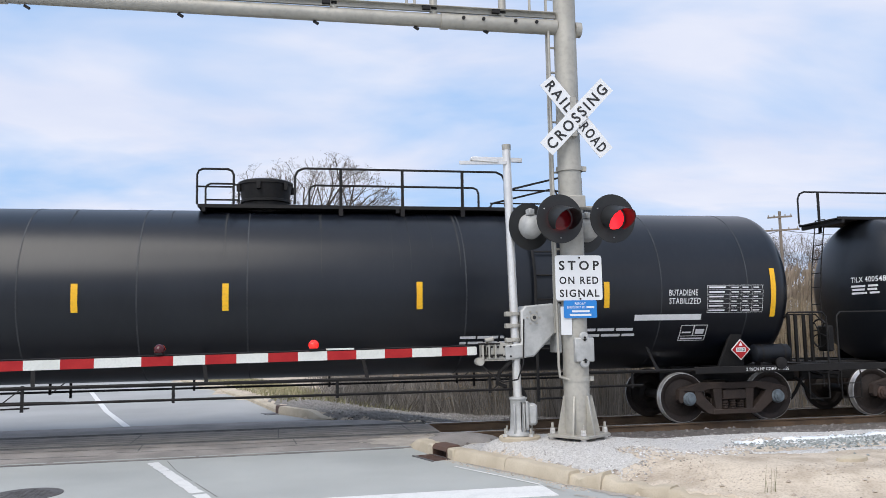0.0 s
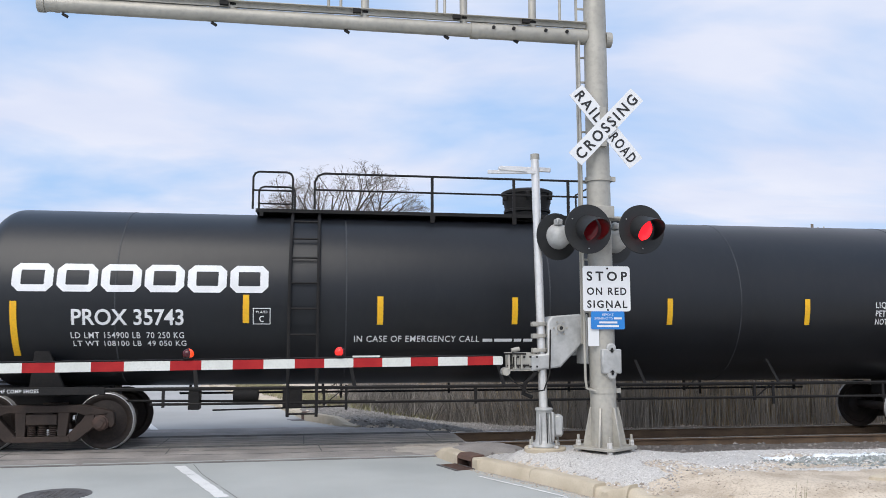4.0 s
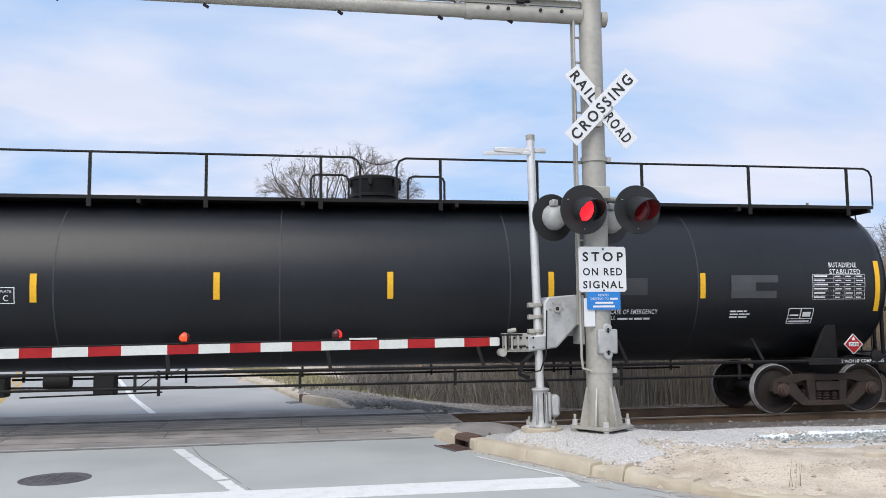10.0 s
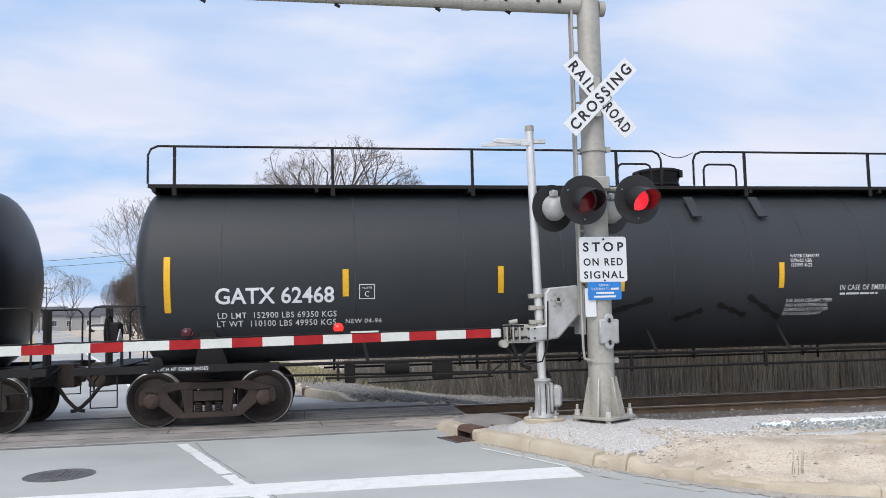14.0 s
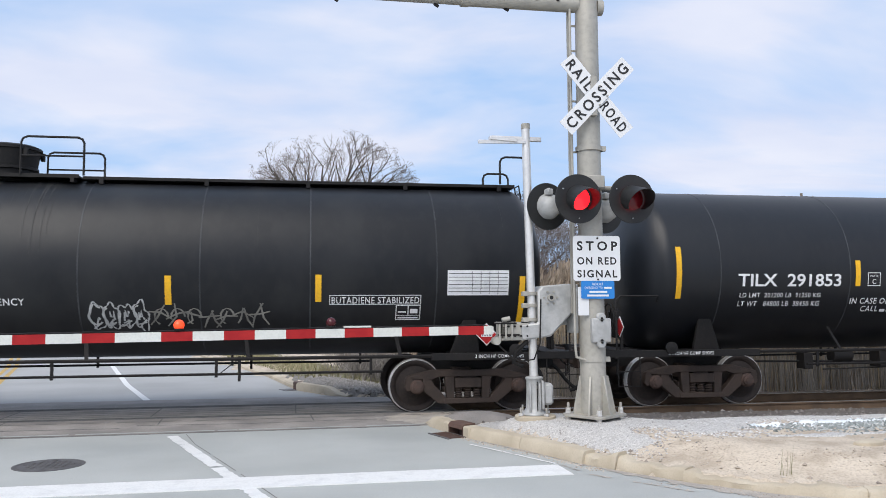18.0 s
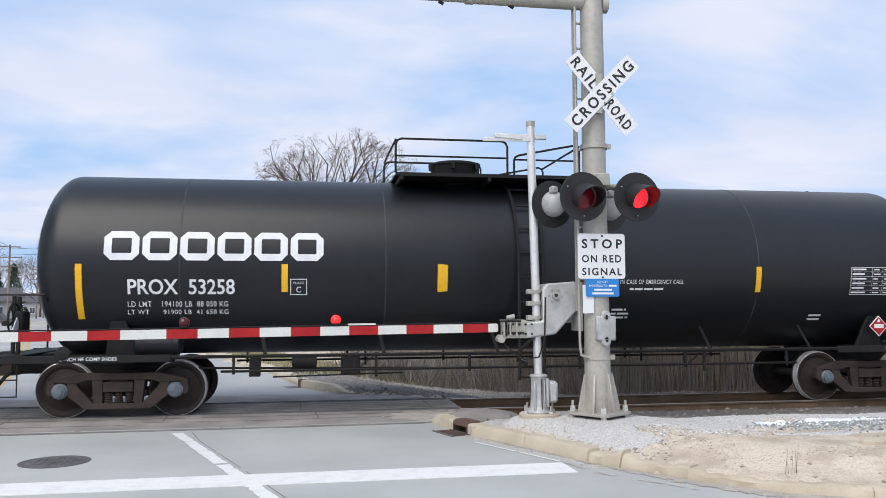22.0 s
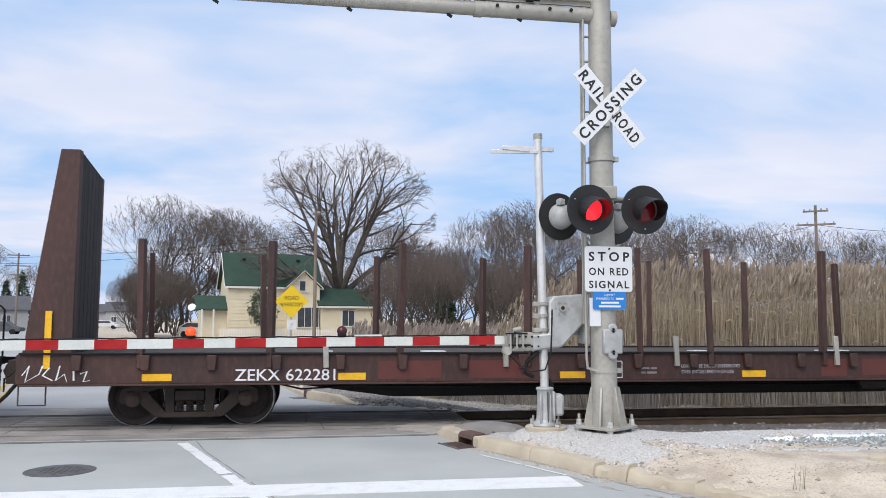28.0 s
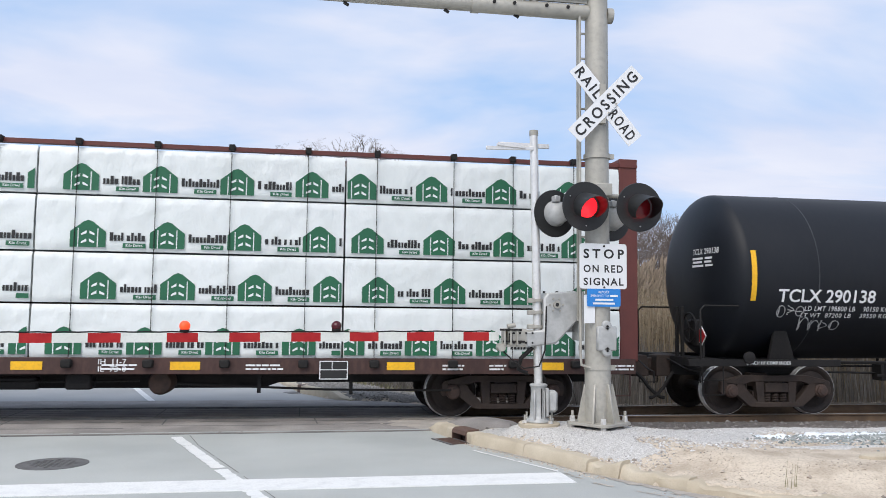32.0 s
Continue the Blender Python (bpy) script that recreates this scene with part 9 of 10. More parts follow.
    for i in range(110):
        for j in range(9):
            x = 2.3 + i * 0.045
            y = curb_y(x) + 0.03 - j * 0.045
            if j * 0.045 < 0.06 + 0.2 * smooth(2.6, 3.8, x) + 0.22 * noise.noise((x * 2.1, 3, 1)) + 0.12 * noise.noise((x * 9, y * 9, 6)):
                k, y1 = len(silt.v), curb_y(x + 0.046) + 0.03 - j * 0.045
                silt.v += [(x, y - 0.046, 0.0048), (x + 0.046, y1 - 0.046, 0.0048), (x + 0.046, y1, 0.0048), (x, y, 0.0048)]
                silt.f.append((k, k + 1, k + 2, k + 3))
    tagged(part("gutter_silt", silt, M_DUSTFILM), "tan dirt washed along the foot of the curb", "dirt", kind="stuff")
    gut = []
    while len(gut) < 1500:
        x = rnd.uniform(2.0, 8.0)
        y = curb_y(x) - abs(rnd.gauss(0, 0.22)) - 0.02
        if noise.noise((x * 2.2, y * 2.2, 9)) > -0.1:
            gut.append((x, y, -0.004))
    lumps = []
    while len(lumps) < 46:
        x = rnd.choice((rnd.gauss(3.5, 0.2), rnd.gauss(3.5, 0.25), rnd.uniform(3.2, 6.5)))
        y = curb_y(x) + rnd.uniform(0.2, 0.8)
        if curb_gap(x, y) > 0.2:
            lumps.append((x, y, ground_z(x, y)))
    slab_v, slab_f = [], []
    for k in range(14):
        a, r = k * 6.283 / 14, 1 + 0.3 * noise.noise((k * 0.8, 4, 2))
        slab_v += [(0.2 * r * math.cos(a), 0.11 * r * math.sin(a), -0.03), (0.19 * r * math.cos(a), 0.1 * r * math.sin(a), 0.035 + 0.02 * noise.noise((k, 1, 1))), (0.12 * r * math.cos(a), 0.06 * r * math.sin(a), 0.055)]
    for k in range(14):
        n = (k + 1) % 14
        slab_f += [(3 * k, 3 * n, 3 * n + 1, 3 * k + 1), (3 * k + 1, 3 * n + 1, 3 * n + 2, 3 * k + 2)]
    slab_f.append(tuple(range(2, 42, 3)))
    flag = Shape()
    flag.v, flag.f = slab_v, slab_f
    tagged(part("flat_stone", flag, M_CURB, at=pose(6.0, 7.95, ground_z(6.0, 7.95), 0, 0, 12)), "flat sandy stone lying on the dirt", "stone")
    stones("rubble", lumps, 0.012, 0.034, M_PEBBLE, "broken bits of curb and asphalt on the dirt", 15)
    stones("gutter_grit", gut, 0.006, 0.018, M_PEBBLE, "sand and grit washed along the gutter", 12)
    stones("gravel", gravel, 0.008, 0.022, M_GRAVEL, "pale crushed gravel round the mast footing", 1)
    stones("pebbles", peb, 0.003, 0.011, M_PEBBLE, "small stones on bare tan dirt", 2)
    stones("ballast", bal, 0.02, 0.05, M_BALLASTS, "dark brown railway ballast stones", 3)
    stones("coarse_gravel", coarse, 0.010, 0.032, M_COARSE, "coarse grey-green gravel beside the snow", 9)
    stones("snow_crust", snow, 0.012, 0.034, M_SNOW, "broken patch of crusted old snow", 4)
    stones("gravel", farb, 0.014, 0.042, M_BANKSTONE, "grey gravel on the bank beyond the track", 6)


scatter()

# ---- beyond the track ----
M_BARK = mat("bare_bark", (0.085, 0.071, 0.06), (0.055, 0.046, 0.039), 0.9, scale=2, fine=18, bump=0.3)
M_TWIG = island_mat("bare_twigs", [(0.13, 0.105, 0.093), (0.092, 0.075, 0.066), (0.165, 0.135, 0.118)])
M_FINE = island_mat("fine_grey_twigs", [(0.15, 0.125, 0.11), (0.11, 0.09, 0.08), (0.19, 0.155, 0.135)])
M_BRUSH = island_mat("brown_brush", [(0.135, 0.107, 0.092), (0.09, 0.072, 0.062), (0.17, 0.133, 0.115)])
M_REED = island_mat("dry_reeds", [(0.44, 0.36, 0.25), (0.33, 0.265, 0.185), (0.54, 0.45, 0.33), (0.25, 0.2, 0.14), (0.40, 0.315, 0.215)])
M_STALK = island_mat("bleached_stalks", [(0.28, 0.258, 0.236), (0.19, 0.174, 0.158), (0.38, 0.352, 0.32), (0.11, 0.10, 0.09)])
M_FARREED = island_mat("dull_reeds", [(0.27, 0.215, 0.155), (0.19, 0.15, 0.11), (0.33, 0.27, 0.2), (0.14, 0.11, 0.085)])
M_FARPLUME = island_mat("dull_plumes", [(0.30, 0.25, 0.215), (0.22, 0.185, 0.16), (0.40, 0.34, 0.29)])
M_PLUME = island_mat("reed_plumes", [(0.34, 0.275, 0.21), (0.25, 0.2, 0.15), (0.42, 0.345, 0.27)])
M_CREAM = mat("cream_siding", (0.78, 0.70, 0.52), (0.72, 0.64, 0.46), 0.7, scale=1, fine=12)
M_ROOF = mat("green_shingles", (0.03, 0.066, 0.046), (0.024, 0.055, 0.038), 0.85, scale=1.5, fine=14, bump=0.2)
M_TRIM = mat("white_trim", (0.75, 0.75, 0.73), (0.7, 0.7, 0.68), 0.6)
M_PANE = mat("dark_window_glass", (0.06, 0.075, 0.09), (0.09, 0.10, 0.11), 0.08, spec=0.8)
M_POLEWOOD = mat("weathered_pole_wood", (0.24, 0.20, 0.165), (0.17, 0.145, 0.12), 0.9, scale=2, fine=20, stretch=(1, 1, 0.15))
M_EVERGREEN = island_mat("evergreen_needles", [(0.03, 0.05, 0.03), (0.045, 0.07, 0.04), (0.02, 0.035, 0.022)])
M_YSIGN = mat("yellow_sign_sheet", (0.85, 0.58, 0.01), (0.8, 0.54, 0.01), 0.45)
M_FARWALL = mat("far_house_wall", (0.42, 0.42, 0.42), (0.36, 0.36, 0.36), 0.8)
M_FARROOF = mat("far_house_roof", (0.12, 0.12, 0.13), (0.09, 0.09, 0.1), 0.85)
M_GRASS = island_mat("dry_grass", [(0.30, 0.28, 0.16), (0.22, 0.22, 0.12), (0.37, 0.33, 0.21), (0.15, 0.15, 0.09)])


def branching(seed, height, trunk, first, levels, r0, turn, lift, twig_r, stems=1):
    """A bare tree of limbs that fork again and again, curving upwards as they thin."""
    rnd = random.Random(seed)
    wood, twigs = Shape(), Shape()

    def limb(p, d, ln, r, lev):
        pts, dd = [p], d.copy()
        for i in range(3):
            dd = (dd + Vector((rnd.gauss(0, 0.11), rnd.gauss(0, 0.11), rnd.gauss(lift, 0.08)))).normalized()
            pts.append(pts[-1] + dd * ln / 3)
        end_r = max(r * 0.66, twig_r)
        tgt, k = (wood, 5) if lev < 3 else (twigs, 3)
        rings = []
        for i, q in enumerate(pts):
            a = d if i == 0 else (pts[i] - pts[i - 1]).normalized()
            u = a.orthogonal().normalized()
            w = a.cross(u)
            rr = r + (end_r - r) * i / 3
            rings.append(len(tgt.v))
            for j in range(k):
                t = 6.283 * j / k
                tgt.v.append(tuple(q + (u * math.cos(t) + w * math.sin(t)) * rr))
        for a, b in zip(rings, rings[1:]):
            tgt.join(a, b, k)
        if lev >= levels:
            return
        n = first if lev == 0 else (3 if lev < 4 else 2)
        spin = rnd.uniform(0, 6.28)
        for i in range(n):
            ang = turn * rnd.uniform(0.55, 1.25) * (1.5 if lev == 0 else 1)
            side = dd.orthogonal().normalized()
            side.rotate(Matrix.Rotation(spin + 6.283 * i / n + rnd.uniform(-0.5, 0.5), 3, dd))
            nd = (dd * math.cos(ang) + side * math.sin(ang)).normalized()
            q = pts[-1] if i < 2 else pts[2].lerp(pts[3], rnd.random())
            limb(q, nd, ln * rnd.uniform(0.68, 0.92) * (0.95 if lev else first_len), max(end_r * (0.85 if i == 0 else 0.68), twig_r), lev + 1)

    first_len = 1.15
    for s in range(stems):
        a = rnd.uniform(0, 6.28)
        d = Vector((0, 0, 1)) if stems == 1 else Vector((0.45 * math.cos(a), 0.45 * math.sin(a), 1)).normalized()
        limb(Vector((0.3 * math.cos(a), 0.3 * math.sin(a), 0)) if stems > 1 else Vector((0, 0, 0)), d, trunk, r0, 0)
    top = max(v[2] for v in twigs.v)
    for s in (wood, twigs):
        s.v = [(x * height * 1.12 / top, y * height * 1.12 / top, z * height * 1.12 / top) for x, y, z in s.v]
    wide = 0.46 if stems == 1 else 0.40
    rounded_crown((wood, twigs), height * 0.5, (height * wide, height * wide, height * 0.5))
    return wood, twigs


def rounded_crown(shapes, centre, half, keep=0.72):
    """Draw the outer twigs in, so that the crown fills a dome."""
    for sh in shapes:
        out = []
        for x, y, z in sh.v:
            v = Vector((x / half[0], y / half[1], (z - centre) / half[2]))
            q = v.length
            if q > keep:
                v *= (keep + (1 - keep) * math.tanh((q - keep) / (1 - keep))) / q
            out.append((v.x * half[0], v.y * half[1], v.z * half[2] + centre))
        sh.v = out


def old_tree(height, reach):
    """A broad old tree: a short trunk, great arching limbs, side branches and fine twigs within a dome."""
    rnd = random.Random(14)
    wood, twigs = Shape(), Shape()

    def sweep(tgt, pts, r0, r1, k):
        rings = []
        for i, q in enumerate(pts):
            a = (pts[min(i + 1, len(pts) - 1)] - pts[max(i - 1, 0)]).normalized()
            u = a.orthogonal().normalized()
            w = a.cross(u)
            rr = r0 + (r1 - r0) * (i / (len(pts) - 1)) ** 0.75
            rings.append(len(tgt.v))
            for j in range(k):
                t = 6.283 * j / k
                tgt.v.append(tuple(q + (u * math.cos(t) + w * math.sin(t)) * rr))
        for a, b in zip(rings, rings[1:]):
            tgt.join(a, b, k)

    def grow(p, d, ln, n, wander, lift):
        pts = [p]
        for i in range(n):
            d = (d + Vector((rnd.gauss(0, wander), rnd.gauss(0, wander), rnd.gauss(lift, wander)))).normalized()
            pts.append(pts[-1] + d * ln / n)
        return pts

    def side_dir(a, ang):
        u = a.orthogonal().normalized()
        u.rotate(Matrix.Rotation(rnd.uniform(0, 6.28), 3, a))
        return (a * math.cos(ang) + u * math.sin(ang)).normalized()

    def fork(pts, r, ln, lev):
        """Side branches along a limb, each with its own, down to the twigs."""
        n = (0, 8, 6, 5, 3)[lev]
        for i in range(n):
            f = 0.28 + 0.72 * (i + rnd.random()) / n
            x = f * (len(pts) - 1)
            j = min(int(x), len(pts) - 2)
            p = pts[j].lerp(pts[j + 1], x - j)
            d = side_dir((pts[j + 1] - pts[j]).normalized(), rnd.uniform(0.5, 0.95))
            d = (d + Vector((p.x, p.y, (p.z - 8) * 0.35)).normalized() * 0.4).normalized()
            sl = ln * (0.60 - 0.24 * f) * rnd.uniform(0.7, 1.25)
            sr = max(0.014, r * (1 - 0.75 * f) * 0.55)
            sub = grow(p, d, sl, 5 if lev < 3 else 3, 0.13, 0.03 if lev < 3 else 0.0)
            sweep(wood if lev == 1 else twigs, sub, sr, max(0.011, sr * 0.35), 5 if lev == 1 else 3)
            if lev < 4:
                fork(sub, sr, sl, lev + 1)

    fk = 4.6
    sweep(wood, [Vector((0, 0, -0.1)), Vector((0, 0, 0.5)), Vector((0.08, 0, 2.4)), Vector((0, 0, fk))], 0.95, 0.62, 10)
    # tilt from upright, bearing, start below the fork
    for tilt, az, low, ln in ((0.85, 0.2, 0.2, 10.0), (0.52, 0.5, 0.0, 12.5), (0.26, 0.9, 0.0, 13.0), (0.30, 2.4, 0.0, 13.0), (0.56, 2.9, 0.0, 12.5), (0.88, 3.4, 0.3, 10.0), (0.55, 4.4, 0.2, 11.0), (0.08, 5.0, 0.0, 12.5), (0.45, 5.8, 0.1, 12.0), (0.5, 1.6, 0.1, 11.0), (1.1, 2.9, 0.9, 8.5), (1.08, -0.3, 0.8, 8.5)):
        d = Vector((math.sin(tilt) * math.cos(az), math.sin(tilt) * math.sin(az), math.cos(tilt)))
        pts = grow(Vector((0, 0, fk - low)), d, ln * 1.1, 10, 0.075, 0.01 if tilt > 0.8 else -0.012)
        sweep(wood, pts, 0.40, 0.06, 7)
        fork(pts, 0.40, ln, 1)
    zs = sorted(v[2] for v in twigs.v)
    xs = sorted(abs(v[0]) for v in twigs.v)
    sz, sx = height / zs[int(len(zs) * 0.99)], reach / xs[int(len(xs) * 0.985)]
    for sh in (wood, twigs):
        sh.v = [(x * sx * 1.05, y * sx * 1.05, z * sz * 1.06) for x, y, z in sh.v]
    rounded_crown((wood, twigs), height * 0.56, (reach * 1.1, reach * 1.1, height * 0.46), 0.8)
    return wood, twigs


def tree(name, wood, twigs, at, label, category, group, twig_mat=None):
    t = empty(name, at)
    tagged(t, label, category, group)
    part("trunk", wood, M_BARK, t, "grey-brown trunk and limbs")
    part("crown", twigs, twig_mat or M_TWIG, t, "crown of fine bare twigs")
    return t


def polar(az, d, z=0.0):
    return (d * math.sin(radians(az)), d * math.cos(radians(az)), z)


def trees():
    rnd = random.Random(11)
    w, t = old_tree(19.2, 9.7)
    tree("tree", w, t, pose(*polar(1.35, 78, -0.1)), "large bare spreading tree behind the house", "tree", "", M_FINE)
    kinds = []
    for i in range(5):
        w, t = branching(30 + i, 11.0, 2.4, 4, 7, 0.16, 0.46, 0.06, 0.0105)
        kinds.append((w, t))
    brush = []
    for i in range(3):
        w, t = branching(60 + i, 8.0, 1.9, 3, 6, 0.075, 0.40, 0.05, 0.010, 5)
        brush.append((w, t))
    bases = []
    for i, (w, t) in enumerate(kinds):
        az, d = (-10.2, 6.5, 12.5, 24.5, 30.0)[i], (92, 88, 64, 78, 84)[i]
        bases.append(tree("tree", w, t, pose(*polar(az, d, -0.1), 0, 0, 40 * i), "bare brown winter tree in the far row", "tree", "bare trees"))
    bb = []
    for i, (w, t) in enumerate(brush):
        az, d = (-12.4, 4.8, 9.0)[i], (104, 78, 70)[i]
        bb.append(tree("shrub", w, t, pose(*polar(az, d, -0.1), 0, 0, 50 * i), "dense brown leafless shrub", "shrub", "shrubs", M_BRUSH))
    spots = []
    for az, d, s in ((-8.8, 92, 1.1), (-5.6, 98, 1.15), (-1.6, 104, 1.05), (0.2, 102, 0.95), (4.4, 94, 1.05), (19.2, 92, 1.0), (26.6, 94, 1.0), (-11.2, 88, 1.15), (-9.2, 100, 1.25), (-8.0, 104, 1.2), (-6.4, 108, 1.25), (-4.8, 106, 1.2), (-3.2, 104, 1.15), (-15.8, 150, 0.8), (-17.4, 170, 1.05), (-18.6, 190, 1.1), (-20.0, 160, 0.9), (-21.5, 150, 1.1),
                     (3.6, 92, 0.95), (5.0, 98, 1.0), (7.6, 94, 0.92), (8.8, 90, 0.85), (9.8, 84, 0.8), (11.0, 72, 0.92), (12.0, 66, 0.98), (13.6, 66, 1.0), (14.8, 70, 0.98), (16.2, 74, 0.9), (18.2, 80, 0.95), (20.0, 84, 1.0), (21.8, 82, 1.02), (23.4, 84, 1.0), (25.8, 82, 1.05), (27.4, 86, 1.0), (28.8, 90, 1.0), (31.2, 92, 1.05), (32.6, 96, 0.95), (34.2, 90, 0.85), (35.6, 88, 0.9), (37.2, 92, 0.95), (39.0, 88, 1.0), (41, 90, 1.0)):
        b = rnd.choice(bases)
        m = pose(*polar(az, d, -0.1), 0, 0, rnd.uniform(0, 360)) @ Matrix.Scale(s * rnd.uniform(1.06, 1.24), 4)
        c = copy_thing(b, m)
        c.matrix_basis = m
    for az, d in ((-8.2, 98), (-6.4, 100), (-4.4, 98), (-0.6, 96), (2.0, 94), (-10.8, 92)):
        m = pose(*polar(az, d, -0.1), 0, 0, rnd.uniform(0, 360)) @ Matrix.Scale(rnd.uniform(0.95, 1.2), 4)
        c = copy_thing(rnd.choice(bb), m)
        c.matrix_basis = m
    for k in range(44):
        az = rnd.choice((rnd.uniform(-12.5, -9.6), rnd.uniform(3.2, 14), rnd.uniform(3.2, 14), rnd.uniform(14, 40)))
        d = rnd.uniform(72, 100) if az < 0 else rnd.uniform(52, 86)
        m = pose(*polar(az, d, -0.1), 0, 0, rnd.uniform(0, 360)) @ Matrix.Scale(rnd.uniform(0.7, 1.05), 4)
        c = copy_thing(rnd.choice(bb), m)
        c.matrix_basis = m
    # the far end of the road: evergreens
    for az, d, h in ((-18.9, 140, 9), (-19.8, 150, 8), (8.8, 62, 5.0)):
        sh = Shape()
        r = random.Random(int(h * 10))
        for i in range(900):
            z = h * (0.12 + 0.88 * r.random() ** 1.3)
            rad = (h - z) / h * h * 0.26 * r.uniform(0.5, 1.0)
            a = r.uniform(0, 6.28)
            x, y = rad * math.cos(a), rad * math.sin(a)
            s = 0.35
            k = len(sh.v)
            sh.v += [(x, y, z), (x + s * math.cos(a) + r.uniform(-.2, .2), y + s * math.sin(a), z - s * 0.5), (x + r.uniform(-.3, .3), y + r.uniform(-.3, .3), z - s * 0.7)]
            sh.f.append((k, k + 1, k + 2))
        e = empty("conifer", pose(*polar(az, d, -0.1)))
        tagged(e, "dark green conifer among bare trees", "tree", "conifers")
        part("trunk", Shape().rod((0, 0, 0), (0, 0, h * 0.9), 0.15, 7, 0.03), M_BARK, e)
        part("crown", sh, M_EVERGREEN, e, "drooping dark green boughs")


trees()


def reeds():
    """Dry reeds: bent stalks with blades and feathery plumes."""
    rnd = random.Random(8)
    S, Pm, F, Fp = Shape(), Shape(), Shape(), Shape()
    near = (S, Pm)
    n = 0
    while n < 23000:
        far = rnd.random() < 0.25
        S, Pm = (F, Fp) if far else near
        if far:
            x, y = rnd.uniform(-1, 16), rnd.uniform(26, 46)
            az = math.degrees(math.atan2(x, y))
            if az < 2.2 or az > 20:
                continue
            h = rnd.uniform(0.9, 1.6) + 0.5 * noise.noise((x * 0.5, y * 0.5, 1))
        else:
            x = rnd.uniform(0.6, 30)
            y = reed_front(x) + 0.15 + rnd.random() ** 1.6 * 9
            if x < far_edge(y) + 3.4 + rnd.gauss(0, 0.4) or x < 3.4 + rnd.gauss(0, 0.5):
                continue
            h = (0.7 + 2.35 * smooth(3.6, 6.6, x - 0.12 * (y - 18))) * rnd.uniform(0.84, 1.1) + 0.3 * noise.noise((x * 0.7, y * 0.7, 2)) + 0.35 * smooth(8, 20, x)
        n += 1
        z0 = ground_z(x, y)
        lx, ly = rnd.gauss(0.015, 0.06), rnd.gauss(0, 0.06)
        w = rnd.uniform(0.004, 0.0095) * (1 if not far else 1.7)
        a = rnd.uniform(0, 3.14)
        dx, dy = math.cos(a) * w, math.sin(a) * w
        k = len(S.v)
        S.v += [(x - dx, y - dy, z0), (x + dx, y + dy, z0), (x + lx * 0.4 * h + dx, y + ly * 0.4 * h + dy, z0 + h * 0.6), (x + lx * 0.4 * h - dx, y + ly * 0.4 * h - dy, z0 + h * 0.6), (x + lx * h, y + ly * h, z0 + h)]
        S.f += [(k, k + 1, k + 2, k + 3), (k + 3, k + 2, k + 4)]
        for b in range(1):
            t = rnd.uniform(0.3, 0.85)
            px, py, pz = x + lx * h * t, y + ly * h * t, z0 + h * t
            aa = rnd.uniform(0, 6.28)
            l = rnd.uniform(0.12, 0.28)
            k = len(S.v)
            S.v += [(px, py, pz), (px + math.cos(aa) * l * 0.5, py + math.sin(aa) * l * 0.5, pz + l * 0.35), (px + math.cos(aa) * l, py + math.sin(aa) * l, pz + l * rnd.uniform(-0.2, 0.3)), (px + math.cos(aa) * l * 0.45, py + math.sin(aa) * l * 0.45, pz + l * 0.2)]
            S.f.append((k, k + 1, k + 2, k + 3))
        if rnd.random() < (0.3 if not far else 0.8):
            px, py, pz = x + lx * h, y + ly * h, z0 + h
            for b in range(4):
                aa = rnd.uniform(0, 6.28)
                l, ww = rnd.uniform(0.14, 0.3), rnd.uniform(0.015, 0.035)
                k = len(Pm.v)
                ox, oy = math.cos(aa) * ww, math.sin(aa) * ww
                sx = 0.06 + rnd.uniform(-0.07, 0.10)
                Pm.v += [(px, py, pz - 0.08), (px + ox + sx * 0.5, py + oy, pz + l * 0.4), (px + sx, py, pz + l), (px - ox + sx * 0.3, py - oy, pz + l * 0.4)]
                Pm.f.append((k, k + 1, k + 2, k + 3))
    B = Shape()
    for i in range(15000):
        x = rnd.uniform(0.2, 27) if i % 3 else rnd.uniform(0.2, 8)
        y = reed_front(x) + rnd.random() ** 1.5 * 2.4 + rnd.gauss(0, 0.12)
        if x < far_edge(y) + 2.2 + rnd.gauss(0, 0.35):
            continue
        low = smooth(2.5, 6.5, x)
        z0, h = ground_z(x, y), rnd.uniform(0.3, 0.9) + low * rnd.uniform(0.4, 0.85)
        w, lx, ly = rnd.uniform(0.004, 0.010), rnd.gauss(0, 0.10 + 0.35 * (1 - low)), rnd.gauss(0, 0.05 + 0.2 * (1 - low))
        k = len(B.v)
        B.v += [(x - w, y, z0), (x + w, y, z0), (x + lx * h + w * 0.7, y + ly, z0 + h), (x + lx * h - w * 0.7, y + ly, z0 + h)]
        B.f.append((k, k + 1, k + 2, k + 3))
    for nm, sh, mt, lab in (("reed_stalks", B, M_STALK, "bleached grey stalks at the edge of the reeds"), ("reeds", near[0], M_REED, "tall dry tan reeds along the track"), ("reed_plumes", near[1], M_PLUME, "pale feathery plumes of dry reeds"), ("reeds", F, M_FARREED, "dull brown reeds before the house"), ("reed_plumes", Fp, M_FARPLUME, "grey-brown reed plumes before the house")):
        me = bpy.data.meshes.new(nm)
        me.from_pydata(sh.v, [], sh.f)
        me.materials.append(mt)
        tagged(new(nm, me), lab, "reeds", kind="stuff")
    G = Shape()
